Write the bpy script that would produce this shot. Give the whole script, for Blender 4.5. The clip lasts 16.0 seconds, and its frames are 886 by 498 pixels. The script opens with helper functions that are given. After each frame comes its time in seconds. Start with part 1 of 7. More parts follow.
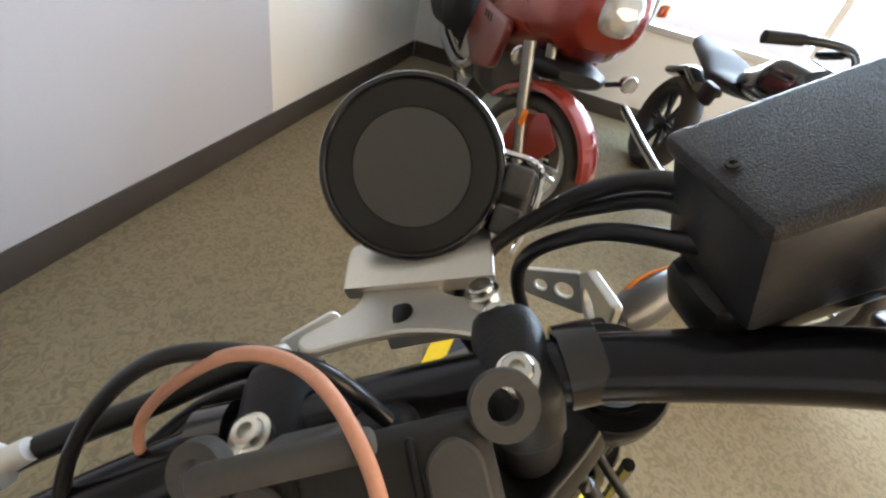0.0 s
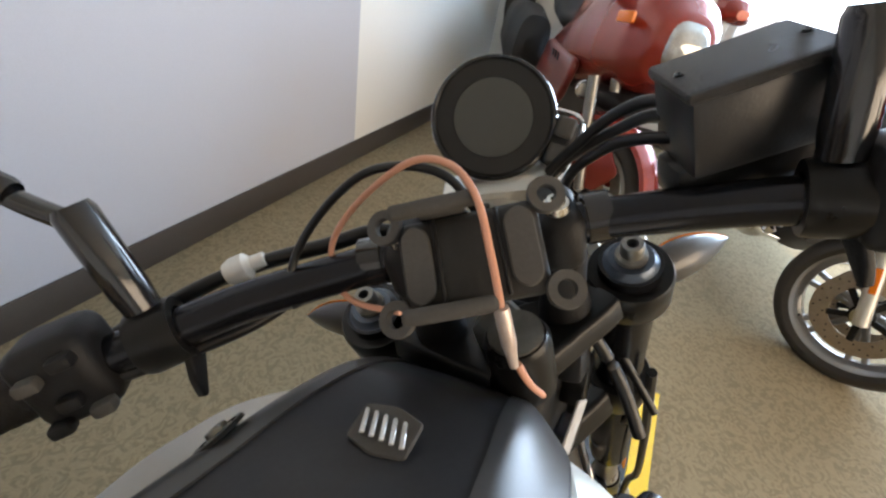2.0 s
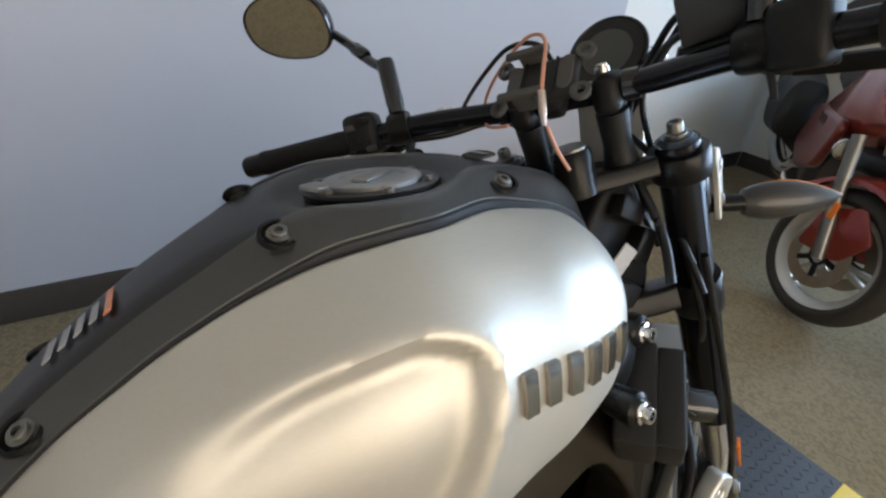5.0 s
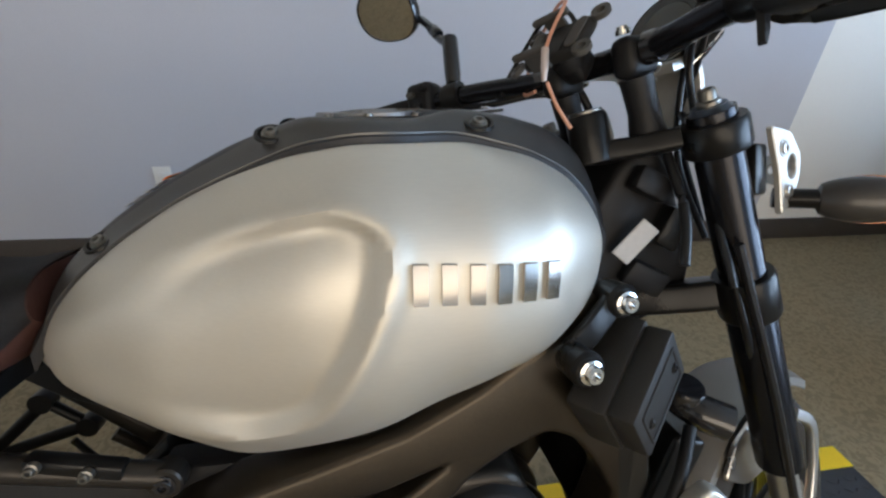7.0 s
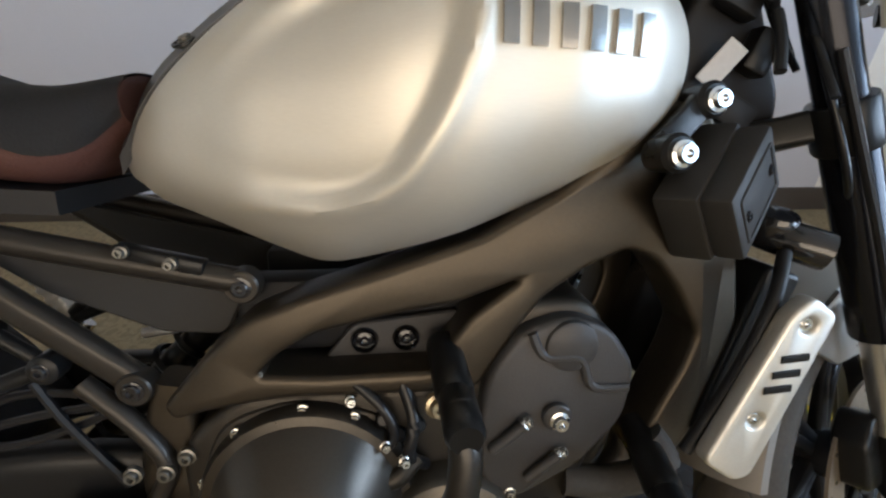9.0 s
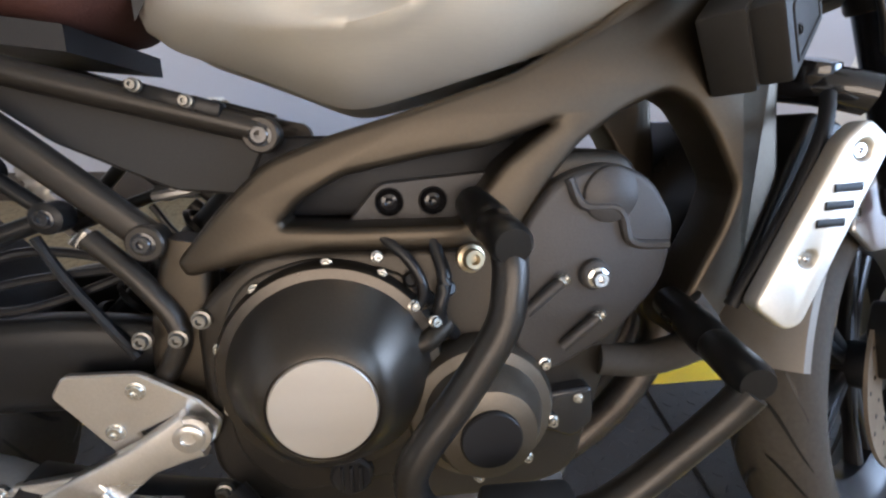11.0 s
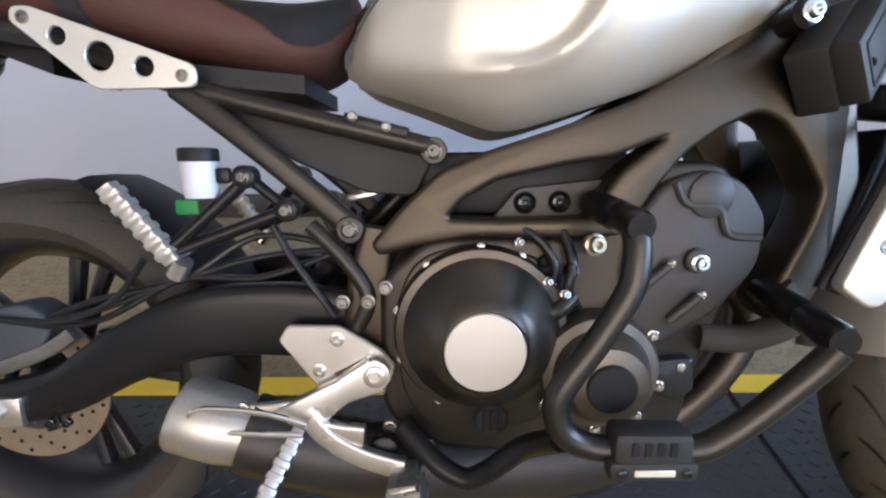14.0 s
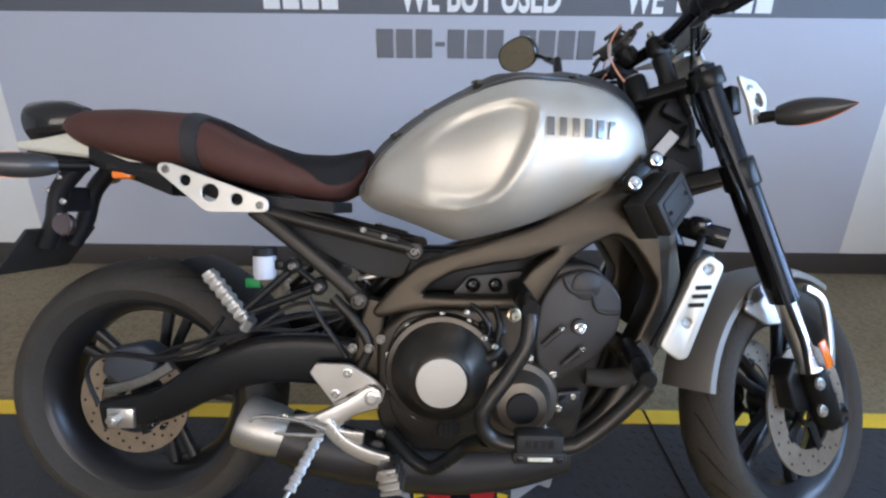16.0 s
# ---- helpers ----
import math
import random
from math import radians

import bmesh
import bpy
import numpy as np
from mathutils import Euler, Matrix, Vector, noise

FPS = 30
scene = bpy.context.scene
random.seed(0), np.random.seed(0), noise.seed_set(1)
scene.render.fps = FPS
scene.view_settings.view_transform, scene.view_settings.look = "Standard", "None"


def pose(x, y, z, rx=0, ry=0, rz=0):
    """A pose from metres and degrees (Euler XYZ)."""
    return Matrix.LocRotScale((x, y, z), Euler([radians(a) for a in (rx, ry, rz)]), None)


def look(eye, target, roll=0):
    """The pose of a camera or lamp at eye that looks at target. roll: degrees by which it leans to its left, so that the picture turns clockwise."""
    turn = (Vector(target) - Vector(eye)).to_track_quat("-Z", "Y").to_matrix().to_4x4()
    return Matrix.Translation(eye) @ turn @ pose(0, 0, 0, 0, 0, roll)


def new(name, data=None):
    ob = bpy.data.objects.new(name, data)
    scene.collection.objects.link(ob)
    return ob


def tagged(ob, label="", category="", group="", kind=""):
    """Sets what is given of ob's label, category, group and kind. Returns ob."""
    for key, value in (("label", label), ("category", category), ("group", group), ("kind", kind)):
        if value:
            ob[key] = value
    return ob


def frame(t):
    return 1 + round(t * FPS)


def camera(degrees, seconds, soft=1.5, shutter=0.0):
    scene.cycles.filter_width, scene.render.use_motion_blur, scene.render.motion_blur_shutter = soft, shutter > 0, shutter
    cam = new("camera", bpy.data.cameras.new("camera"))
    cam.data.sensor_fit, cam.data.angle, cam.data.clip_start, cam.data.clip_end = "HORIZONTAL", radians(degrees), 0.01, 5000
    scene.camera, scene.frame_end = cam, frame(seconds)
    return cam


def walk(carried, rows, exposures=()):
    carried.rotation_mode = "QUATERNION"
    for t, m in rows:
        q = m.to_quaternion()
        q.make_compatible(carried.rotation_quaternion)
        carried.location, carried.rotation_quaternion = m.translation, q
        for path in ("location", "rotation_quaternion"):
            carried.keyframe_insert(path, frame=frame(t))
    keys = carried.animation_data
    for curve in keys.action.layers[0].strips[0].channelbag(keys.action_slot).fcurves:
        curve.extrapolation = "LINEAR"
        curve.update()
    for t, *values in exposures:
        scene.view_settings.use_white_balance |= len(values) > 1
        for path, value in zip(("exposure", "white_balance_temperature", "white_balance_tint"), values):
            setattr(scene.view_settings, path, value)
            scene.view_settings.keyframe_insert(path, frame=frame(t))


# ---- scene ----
cam = camera(88.1, 16.0, 2.4)
PATH = [
    (0, (1.024, 0.3, 1.266), (2.566, 0.589, 0.026), 14.2),
    (0.5, (0.998, 0.29, 1.271), (2.542, 0.655, 0.052), 13.9),
    (1.5, (0.927, 0.274, 1.264), (2.455, 0.794, 0.084), 11.6),
    (2.5, (0.824, 0.224, 1.272), (2.331, 0.9, 0.145), 10.1),
    (3, (0.787, 0.195, 1.285), (2.243, 1.02, 0.19), 8.3),
    (3.5, (0.749, 0.139, 1.273), (2.159, 1.091, 0.222), 7.2),
    (4, (0.722, 0.066, 1.249), (2.039, 1.179, 0.237), 6.9),
    (4.5, (0.694, -0.005, 1.222), (1.865, 1.268, 0.218), 6.7),
    (4.7, (0.69, -0.035, 1.215), (1.789, 1.292, 0.199), 6.6),
    (6.8, (0.829, -0.227, 1.173), (1.233, 1.458, 0.172), 3.9),
    (7, (0.844, -0.233, 1.164), (1.198, 1.467, 0.171), 3.8),
    (7.5, (0.857, -0.256, 1.131), (1.116, 1.461, 0.139), 3.2),
    (8, (0.838, -0.276, 1.083), (1.046, 1.458, 0.108), 2.5),
    (8.5, (0.814, -0.288, 1.029), (1.014, 1.449, 0.058), 2.0),
    (9, (0.797, -0.323, 0.97), (0.999, 1.411, -0.006), 1.9),
    (9.5, (0.777, -0.351, 0.925), (0.976, 1.398, -0.024), 1.5),
    (9.7, (0.759, -0.345, 0.908), (0.999, 1.396, -0.048), 1.7),
    (11.8, (0.751, -0.409, 0.75), (0.969, 1.361, -0.155), 2.0),
    (12, (0.746, -0.415, 0.743), (0.952, 1.356, -0.162), 2.0),
    (12.5, (0.722, -0.429, 0.746), (0.877, 1.355, -0.145), 1.3),
    (13, (0.69, -0.445, 0.756), (0.764, 1.348, -0.127), 0.1),
    (13.5, (0.663, -0.475, 0.775), (0.683, 1.342, -0.059), -0.3),
    (14, (0.644, -0.522, 0.817), (0.631, 1.305, 0.005), -0.6),
    (14.5, (0.661, -0.583, 0.884), (0.66, 1.267, 0.124), -1.0),
    (15, (0.701, -0.668, 0.927), (0.675, 1.204, 0.224), -0.1),
    (15.5, (0.712, -0.75, 0.973), (0.7, 1.133, 0.299), 0.0),
    (16, (0.698, -0.821, 1.014), (0.682, 1.069, 0.358), 0.6),
]
EXPO = [(0.0, 0.38, 7200, 18), (2.5, 0.26, 6900, 18), (4.7, -0.22, 6450, 15), (7.0, -0.42, 6250, 15), (9.5, -0.18, 6550, 16), (12.0, 0.32, 5900, 22), (14.0, 0.3, 5850, 20), (16.0, -0.19, 5600, 18)]
walk(cam, [(t, look(eye, target, roll)) for t, eye, target, roll in PATH], EXPO)

# ---- light: sky and sun outside, east window lamp, added warm south fill ----
world = bpy.data.worlds.new("sky")
scene.world = world
world.use_nodes = True
wn = world.node_tree
sky = wn.nodes.new("ShaderNodeTexSky")
sky.sky_type, sky.sun_disc = "NISHITA", False
sky.sun_elevation, sky.sun_rotation = radians(48), radians(100)
wn.links.new(sky.outputs[0], wn.nodes["Background"].inputs[0])
wn.nodes["Background"].inputs[1].default_value = 0.14


def sun_lamp(strength, elevation, azimuth):
    data = bpy.data.lights.new("sun", "SUN")
    data.energy, data.angle, data.color = strength, radians(0.6), (1, 0.95, 0.86)
    ob = new("sun", data)
    ob.matrix_world = pose(0, 0, 6, 90 - elevation, 0, azimuth)


def area_lamp(name, m, w, h, energy, color):
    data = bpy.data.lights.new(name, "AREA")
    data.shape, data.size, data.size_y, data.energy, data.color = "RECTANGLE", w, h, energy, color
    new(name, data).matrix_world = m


sun_lamp(3.0, 48, 120)
area_lamp("skylight_east", look((5.1, -1.75, 1.75), (0, -1.2, 0.6)), 3.5, 2.1, 222, (0.4, 0.69, 1.0))
# added warm fill from the unseen south side, brightens the near flank
area_lamp("south_fill", look((0.6, -4.1, 1.7), (0.6, 0, 0.75)), 4.4, 2.0, 135, (1.0, 0.83, 0.58))


# ---- materials ----
def mat(name, color, rough=0.5, metal=0.0, var=0.12, scale=8.0, fine=180.0, bump=0.0, coat=0.0, rvar=0.08, stretch=(1, 1, 1), spec=0.5, trans=0.0, emit=0.0, piece=0.0):
    m = bpy.data.materials.new(name)
    m.use_nodes = True
    nt, b = m.node_tree, m.node_tree.nodes["Principled BSDF"]
    b.inputs["Roughness"].default_value, b.inputs["Metallic"].default_value = rough, metal
    b.inputs["Coat Weight"].default_value, b.inputs["Coat Roughness"].default_value = coat, 0.08
    b.inputs["Transmission Weight"].default_value = trans
    b.inputs["Specular IOR Level"].default_value = spec
    if emit:
        b.inputs["Emission Color"].default_value, b.inputs["Emission Strength"].default_value = (*color, 1), emit
    tc = nt.nodes.new("ShaderNodeTexCoord")
    mp = nt.nodes.new("ShaderNodeMapping")
    mp.inputs["Scale"].default_value = stretch
    nt.links.new(tc.outputs["Object"], mp.inputs[0])
    big, small = nt.nodes.new("ShaderNodeTexNoise"), nt.nodes.new("ShaderNodeTexNoise")
    big.inputs["Scale"].default_value, big.inputs["Detail"].default_value = scale, 5
    small.inputs["Scale"].default_value, small.inputs["Detail"].default_value = fine, 3
    for n in (big, small):
        nt.links.new(mp.outputs[0], n.inputs["Vector"])
    add = nt.nodes.new("ShaderNodeMath")
    add.operation = "ADD"
    nt.links.new(big.outputs[0], add.inputs[0])
    nt.links.new(small.outputs[0], add.inputs[1])
    half = nt.nodes.new("ShaderNodeMath")
    half.operation = "MULTIPLY"
    half.inputs[1].default_value = 0.5
    nt.links.new(add.outputs[0], half.inputs[0])
    ramp = nt.nodes.new("ShaderNodeValToRGB")
    ramp.color_ramp.elements[0].position, ramp.color_ramp.elements[1].position = 0.32, 0.68
    ramp.color_ramp.elements[0].color = (*[c * (1 - var) for c in color], 1)
    ramp.color_ramp.elements[1].color = (*[min(1, c * (1 + var)) for c in color], 1)
    nt.links.new(half.outputs[0], ramp.inputs[0])
    nt.links.new(ramp.outputs[0], b.inputs["Base Color"])
    if rvar:
        mr = nt.nodes.new("ShaderNodeMapRange")
        mr.inputs["To Min"].default_value, mr.inputs["To Max"].default_value = max(0.02, rough - rvar), min(1, rough + rvar)
        nt.links.new(big.outputs[0], mr.inputs[0])
        nt.links.new(mr.outputs[0], b.inputs["Roughness"])
    if bump:
        bp = nt.nodes.new("ShaderNodeBump")
        bp.inputs["Strength"].default_value, bp.inputs["Distance"].default_value = bump, 0.002
        nt.links.new(small.outputs[0], bp.inputs["Height"])
        nt.links.new(bp.outputs[0], b.inputs["Normal"])
    return m


def carpet_material():
    m = mat("carpet", (0.27, 0.215, 0.13), 0.95, var=0.1, scale=1.5, fine=60, rvar=0.02)
    nt, b = m.node_tree, m.node_tree.nodes["Principled BSDF"]
    ramp = [n for n in nt.nodes if n.type == "VALTORGB"][0]
    tc = [n for n in nt.nodes if n.type == "TEX_COORD"][0]
    worm = nt.nodes.new("ShaderNodeTexNoise")
    worm.inputs["Scale"].default_value, worm.inputs["Detail"].default_value, worm.inputs["Distortion"].default_value = 26, 2, 2.2
    nt.links.new(tc.outputs["Object"], worm.inputs["Vector"])
    r2 = nt.nodes.new("ShaderNodeValToRGB")
    r2.color_ramp.elements[0].position, r2.color_ramp.elements[1].position = 0.40, 0.54
    r2.color_ramp.elements[0].color, r2.color_ramp.elements[1].color = (0.62, 0.6, 0.57, 1), (1, 1, 1, 1)
    nt.links.new(worm.outputs[0], r2.inputs[0])
    mix = nt.nodes.new("ShaderNodeMix")
    mix.data_type, mix.blend_type = "RGBA", "MULTIPLY"
    mix.inputs[0].default_value = 0.65
    nt.links.new(ramp.outputs[0], mix.inputs[6])
    nt.links.new(r2.outputs[0], mix.inputs[7])
    nt.links.new(mix.outputs[2], b.inputs["Base Color"])
    bp = nt.nodes.new("ShaderNodeBump")
    bp.inputs["Strength"].default_value, bp.inputs["Distance"].default_value = 0.6, 0.004
    nt.links.new(worm.outputs[0], bp.inputs["Height"])
    nt.links.new(bp.outputs[0], b.inputs["Normal"])
    return m


CARPET = carpet_material()
WALL_GREY = mat("grey_paint", (0.49, 0.502, 0.555), 0.75, var=0.035, scale=1.2, fine=220, bump=0.12)
WALL_WHITE = mat("white_paint", (0.78, 0.77, 0.73), 0.75, var=0.03, scale=1.5, fine=220, bump=0.12)
CEIL = mat("ceiling_tile", (0.75, 0.74, 0.71), 0.9, var=0.05, scale=3, fine=90, bump=0.2)
BAND = mat("dark_band_paint", (0.12, 0.125, 0.14), 0.6, var=0.04, scale=2, fine=150)
LETTER_W = mat("white_vinyl", (0.85, 0.85, 0.85), 0.5, var=0.02)
LETTER_G = mat("grey_vinyl", (0.13, 0.135, 0.15), 0.5, var=0.03)
BASEB = mat("rubber_baseboard", (0.055, 0.046, 0.04), 0.55, var=0.15, scale=3, bump=0.05)
RAILM = mat("black_painted_steel", (0.03, 0.026, 0.022), 0.36, 0.5, var=0.12, scale=9, fine=300, bump=0.05)
FRAME_AL = mat("window_aluminium", (0.6, 0.6, 0.58), 0.4, 0.6)
MATBLK = mat("rubber_mat", (0.022, 0.024, 0.03), 0.5, var=0.25, scale=14, fine=120, bump=0.3)
YELLOW = mat("yellow_tape", (0.85, 0.58, 0.01), 0.45, var=0.08, scale=10)
RED_D = mat("red_print", (0.55, 0.02, 0.015), 0.5, var=0.1)
GREY_D = mat("grey_print", (0.4, 0.4, 0.42), 0.5, var=0.1)
SILVER = mat("brushed_silver_paint", (0.65, 0.62, 0.55), 0.44, 0.68, var=0.045, scale=5, fine=420, rvar=0.04, stretch=(0.12, 1, 3), bump=0.03)
COVER = mat("matte_graphite_paint", (0.034, 0.035, 0.039), 0.42, 0.3, var=0.08, scale=6, fine=300, coat=0.0, spec=0.28)
# cover edge: its brighter reflection is put into a lighter grey
WING = mat("cover_edge_sheen", (0.1, 0.1, 0.1), 0.36, 0.7, var=0.06, scale=6, fine=300)
FRAMEM = mat("dark_bronze_frame", (0.062, 0.051, 0.038), 0.38, 0.8, var=0.1, scale=9, fine=300, bump=0.05)
BLACKM = mat("satin_black_metal", (0.009, 0.009, 0.0092), 0.3, 0.2, var=0.2, scale=12, fine=250, bump=0.04, spec=0.28)
BLACKG = mat("gloss_black", (0.012, 0.012, 0.014), 0.16, 0.0, var=0.15, coat=0.4)
PLASTIC = mat("black_plastic", (0.009, 0.009, 0.01), 0.5, var=0.15, scale=20, fine=500, bump=0.15, spec=0.28)
PLASTIC_G = mat("grey_plastic", (0.022, 0.021, 0.02), 0.55, var=0.12, scale=20, fine=400, bump=0.1, spec=0.28)
GRIP_PAD = mat("grey_rubber_pad", (0.075, 0.072, 0.068), 0.75, var=0.1, fine=400, bump=0.1, spec=0.28)
ENGINE = mat("dark_cast_engine", (0.047, 0.042, 0.036), 0.4, 0.75, var=0.15, scale=12, fine=380, bump=0.15, spec=0.28)
ENGINE2 = mat("grey_cast_engine", (0.058, 0.056, 0.056), 0.46, 0.45, var=0.12, scale=12, fine=380, bump=0.2, spec=0.28)
DISC_AL = mat("brushed_disc", (0.5, 0.48, 0.45), 0.42, 0.8, var=0.05, fine=500, stretch=(1, 1, 6))
ALU = mat("bare_aluminium", (0.62, 0.6, 0.57), 0.3, 0.95, var=0.08, scale=9, fine=380, bump=0.04)
ALU_W = mat("satin_aluminium", (0.66, 0.64, 0.59), 0.42, 0.8, var=0.05, scale=9, fine=350)
CHROME = mat("chrome_steel", (0.75, 0.75, 0.75), 0.12, 1.0, var=0.05, rvar=0.04)
BOLT = mat("zinc_bolt", (0.6, 0.59, 0.55), 0.25, 0.95, var=0.12, scale=60)
RUBBER = mat("tyre_rubber", (0.042, 0.037, 0.031), 0.7, var=0.2, scale=14, fine=160, bump=0.15, spec=0.28)
GRIPR = mat("grip_rubber", (0.01, 0.009, 0.009), 0.65, var=0.2, scale=40, fine=600, bump=0.4, spec=0.28)
RIMB = mat("black_rim", (0.018, 0.018, 0.02), 0.3, 0.3, var=0.15)
ROTOR = mat("brake_rotor", (0.36, 0.29, 0.22), 0.38, 0.85, var=0.15, scale=30, fine=200)
BROWN = mat("brown_vinyl", (0.075, 0.032, 0.025), 0.6, var=0.15, scale=8, fine=380, bump=0.35, spec=0.28)
DARKSEAT = mat("dark_vinyl", (0.03, 0.029, 0.03), 0.6, var=0.15, scale=8, fine=380, bump=0.35, spec=0.28)
CREAM = mat("cream_fender", (0.72, 0.69, 0.56), 0.4, 0.3, var=0.04)
FENDER = mat("grey_fender", (0.18, 0.165, 0.145), 0.5, 0.3, var=0.06, scale=6, fine=300)
CABLE = mat("cable_black", (0.008, 0.008, 0.009), 0.35, var=0.1, coat=0.2, spec=0.28)
PINK = mat("pink_cable", (0.62, 0.3, 0.2), 0.5, var=0.08, fine=600, bump=0.2)
WHITEP = mat("white_plastic", (0.75, 0.75, 0.73), 0.45, var=0.05)
CUP = mat("milky_plastic", (0.62, 0.63, 0.68), 0.35, var=0.05, trans=0.15)
ORANGE = mat("amber_lens", (0.85, 0.2, 0.01), 0.25, var=0.06, coat=0.5)
REDP = mat("red_plastic", (0.6, 0.03, 0.025), 0.4, var=0.06)
REDBIKE = mat("red_metallic", (0.27, 0.028, 0.016), 0.25, 0.35, var=0.08, coat=0.8, rvar=0.03)
GREEN = mat("green_tag", (0.01, 0.22, 0.05), 0.5)
DIAL = mat("dark_glass", (0.055, 0.057, 0.052), 0.4, var=0.04, rvar=0.0)
BEZEL = mat("bezel_black", (0.006, 0.006, 0.006), 0.2, var=0.05)
MIRROR = mat("mirror_glass", (0.85, 0.87, 0.86), 0.03, 1.0, var=0.0, rvar=0.0)
LENS = mat("clear_lens", (0.5, 0.5, 0.48), 0.12, 0.6, var=0.2, scale=25, coat=0.8)
FORKB = mat("black_anodised_fork", (0.02, 0.021, 0.026), 0.2, 0.7, var=0.1, rvar=0.05)
GOLD = mat("brass_hub", (0.45, 0.38, 0.26), 0.3, 0.9)
CLUTCH = mat("satin_clutch_cover", (0.078, 0.07, 0.061), 0.31, 0.9, var=0.1, scale=10, fine=380, bump=0.08)
DKBOLT = mat("dull_steel_bolt", (0.22, 0.215, 0.2), 0.35, 0.9, var=0.15, scale=60)
EMBLEM = mat("dark_chrome", (0.32, 0.31, 0.3), 0.2, 1.0, var=0.05)


# ---- mesh helpers ----
def thing(name, m, label, category, group="", kind=""):
    ob = new(name)
    ob.matrix_world = m
    ob.empty_display_size = 0.1
    return tagged(ob, label, category, group, kind)


def part(name, bm, material, parent=None, label="", smooth=True):
    bmesh.ops.recalc_face_normals(bm, faces=bm.faces)
    me = bpy.data.meshes.new(name)
    bm.to_mesh(me)
    bm.free()
    me.materials.append(material)
    if smooth:
        me.shade_smooth()
        me.set_sharp_from_angle(angle=radians(38))
    ob = new(name, me)
    if parent is not None:
        ob.parent = parent
    if label:
        ob["label"] = label
    return ob


def again(ob, m, parent=None):
    """The same mesh once more as an object of its own."""
    o = new(ob.name.split(".")[0], ob.data)
    o.parent = parent if parent is not None else ob.parent
    o.matrix_local = m
    return o


def box(bm, c, s, m=None, bevel=0.0, seg=2):
    r = bmesh.ops.create_cube(bm, size=1)
    vs = r["verts"]
    bmesh.ops.scale(bm, vec=s, verts=vs)
    if bevel:
        es = list({e for v in vs for e in v.link_edges})
        r = bmesh.ops.bevel(bm, geom=es, offset=bevel, segments=seg, affect="EDGES", profile=0.5)
        vs = list({v for f in r["faces"] for v in f.verts} | {v for v in vs if v.is_valid})
    if m is not None:
        bmesh.ops.transform(bm, matrix=m, verts=vs)
    bmesh.ops.translate(bm, vec=c, verts=vs)
    return bm


def spline(pts, n=8):
    """Points on a smooth curve through pts."""
    P = [Vector(p) for p in pts]
    if len(P) < 3:
        return [P[0].lerp(P[-1], i / n) for i in range(n + 1)]
    out = []
    for i in range(len(P) - 1):
        a, b, c, d = P[max(i - 1, 0)], P[i], P[i + 1], P[min(i + 2, len(P) - 1)]
        for k in range(n):
            t = k / n
            out.append(0.5 * ((2 * b) + (c - a) * t + (2 * a - 5 * b + 4 * c - d) * t * t + (3 * b - a - 3 * c + d) * t ** 3))
    out.append(P[-1])
    return out


def skin(bm, rings, caps=True, closed=False):
    vs = [[bm.verts.new(p) for p in ring] for ring in rings]
    n = len(vs[0])
    pairs = list(zip(vs, vs[1:])) + ([(vs[-1], vs[0])] if closed else [])
    for a, b in pairs:
        for i in range(n):
            bm.faces.new((a[i], a[(i + 1) % n], b[(i + 1) % n], b[i]))
    if caps and not closed:
        bm.faces.new(vs[0])
        bm.faces.new(vs[-1][::-1])
    return bm


def sweep(bm, pts, section, n=8, up=(0, 1, 0), scales=None, closed=False, smooth=True):
    """Runs a 2D section along a curve; scales gives a factor pair at each given point."""
    P = spline(pts, n) if smooth else [Vector(p) for p in pts]
    rings = []
    m = len(P)
    for i, p in enumerate(P):
        t = (P[min(i + 1, m - 1)] - P[max(i - 1, 0)]).normalized()
        u = Vector(up)
        side = u.cross(t)
        if side.length < 1e-4:
            side = Vector((1, 0.02, 0.03)).cross(t)
        side.normalize()
        v = t.cross(side).normalized()
        sa = sb = 1.0
        if scales:
            k = i / (m - 1) * (len(scales) - 1)
            j = min(int(k), len(scales) - 2)
            w = k - j
            sa = scales[j][0] * (1 - w) + scales[j + 1][0] * w
            sb = scales[j][1] * (1 - w) + scales[j + 1][1] * w
        rings.append([p + side * (a * sa) + v * (b * sb) for a, b in section])
    return skin(bm, rings, closed=closed)


def ring(r, n=12):
    return [(r * math.cos(2 * math.pi * i / n), r * math.sin(2 * math.pi * i / n)) for i in range(n)]


def rrect(w, h, r=0.25, n=4):
    """A rounded rectangle of half sizes w, h."""
    q = min(w, h) * r
    out = []
    for cx, cy, a0 in ((w - q, h - q, 0), (-w + q, h - q, 90), (-w + q, -h + q, 180), (w - q, -h + q, 270)):
        for i in range(n + 1):
            a = radians(a0 + 90 * i / n)
            out.append((cx + q * math.cos(a), cy + q * math.sin(a)))
    return out


def tube(bm, pts, r, n=8, seg=12):
    return sweep(bm, pts, ring(r, seg), n, up=(0.13, 0.31, 0.94))


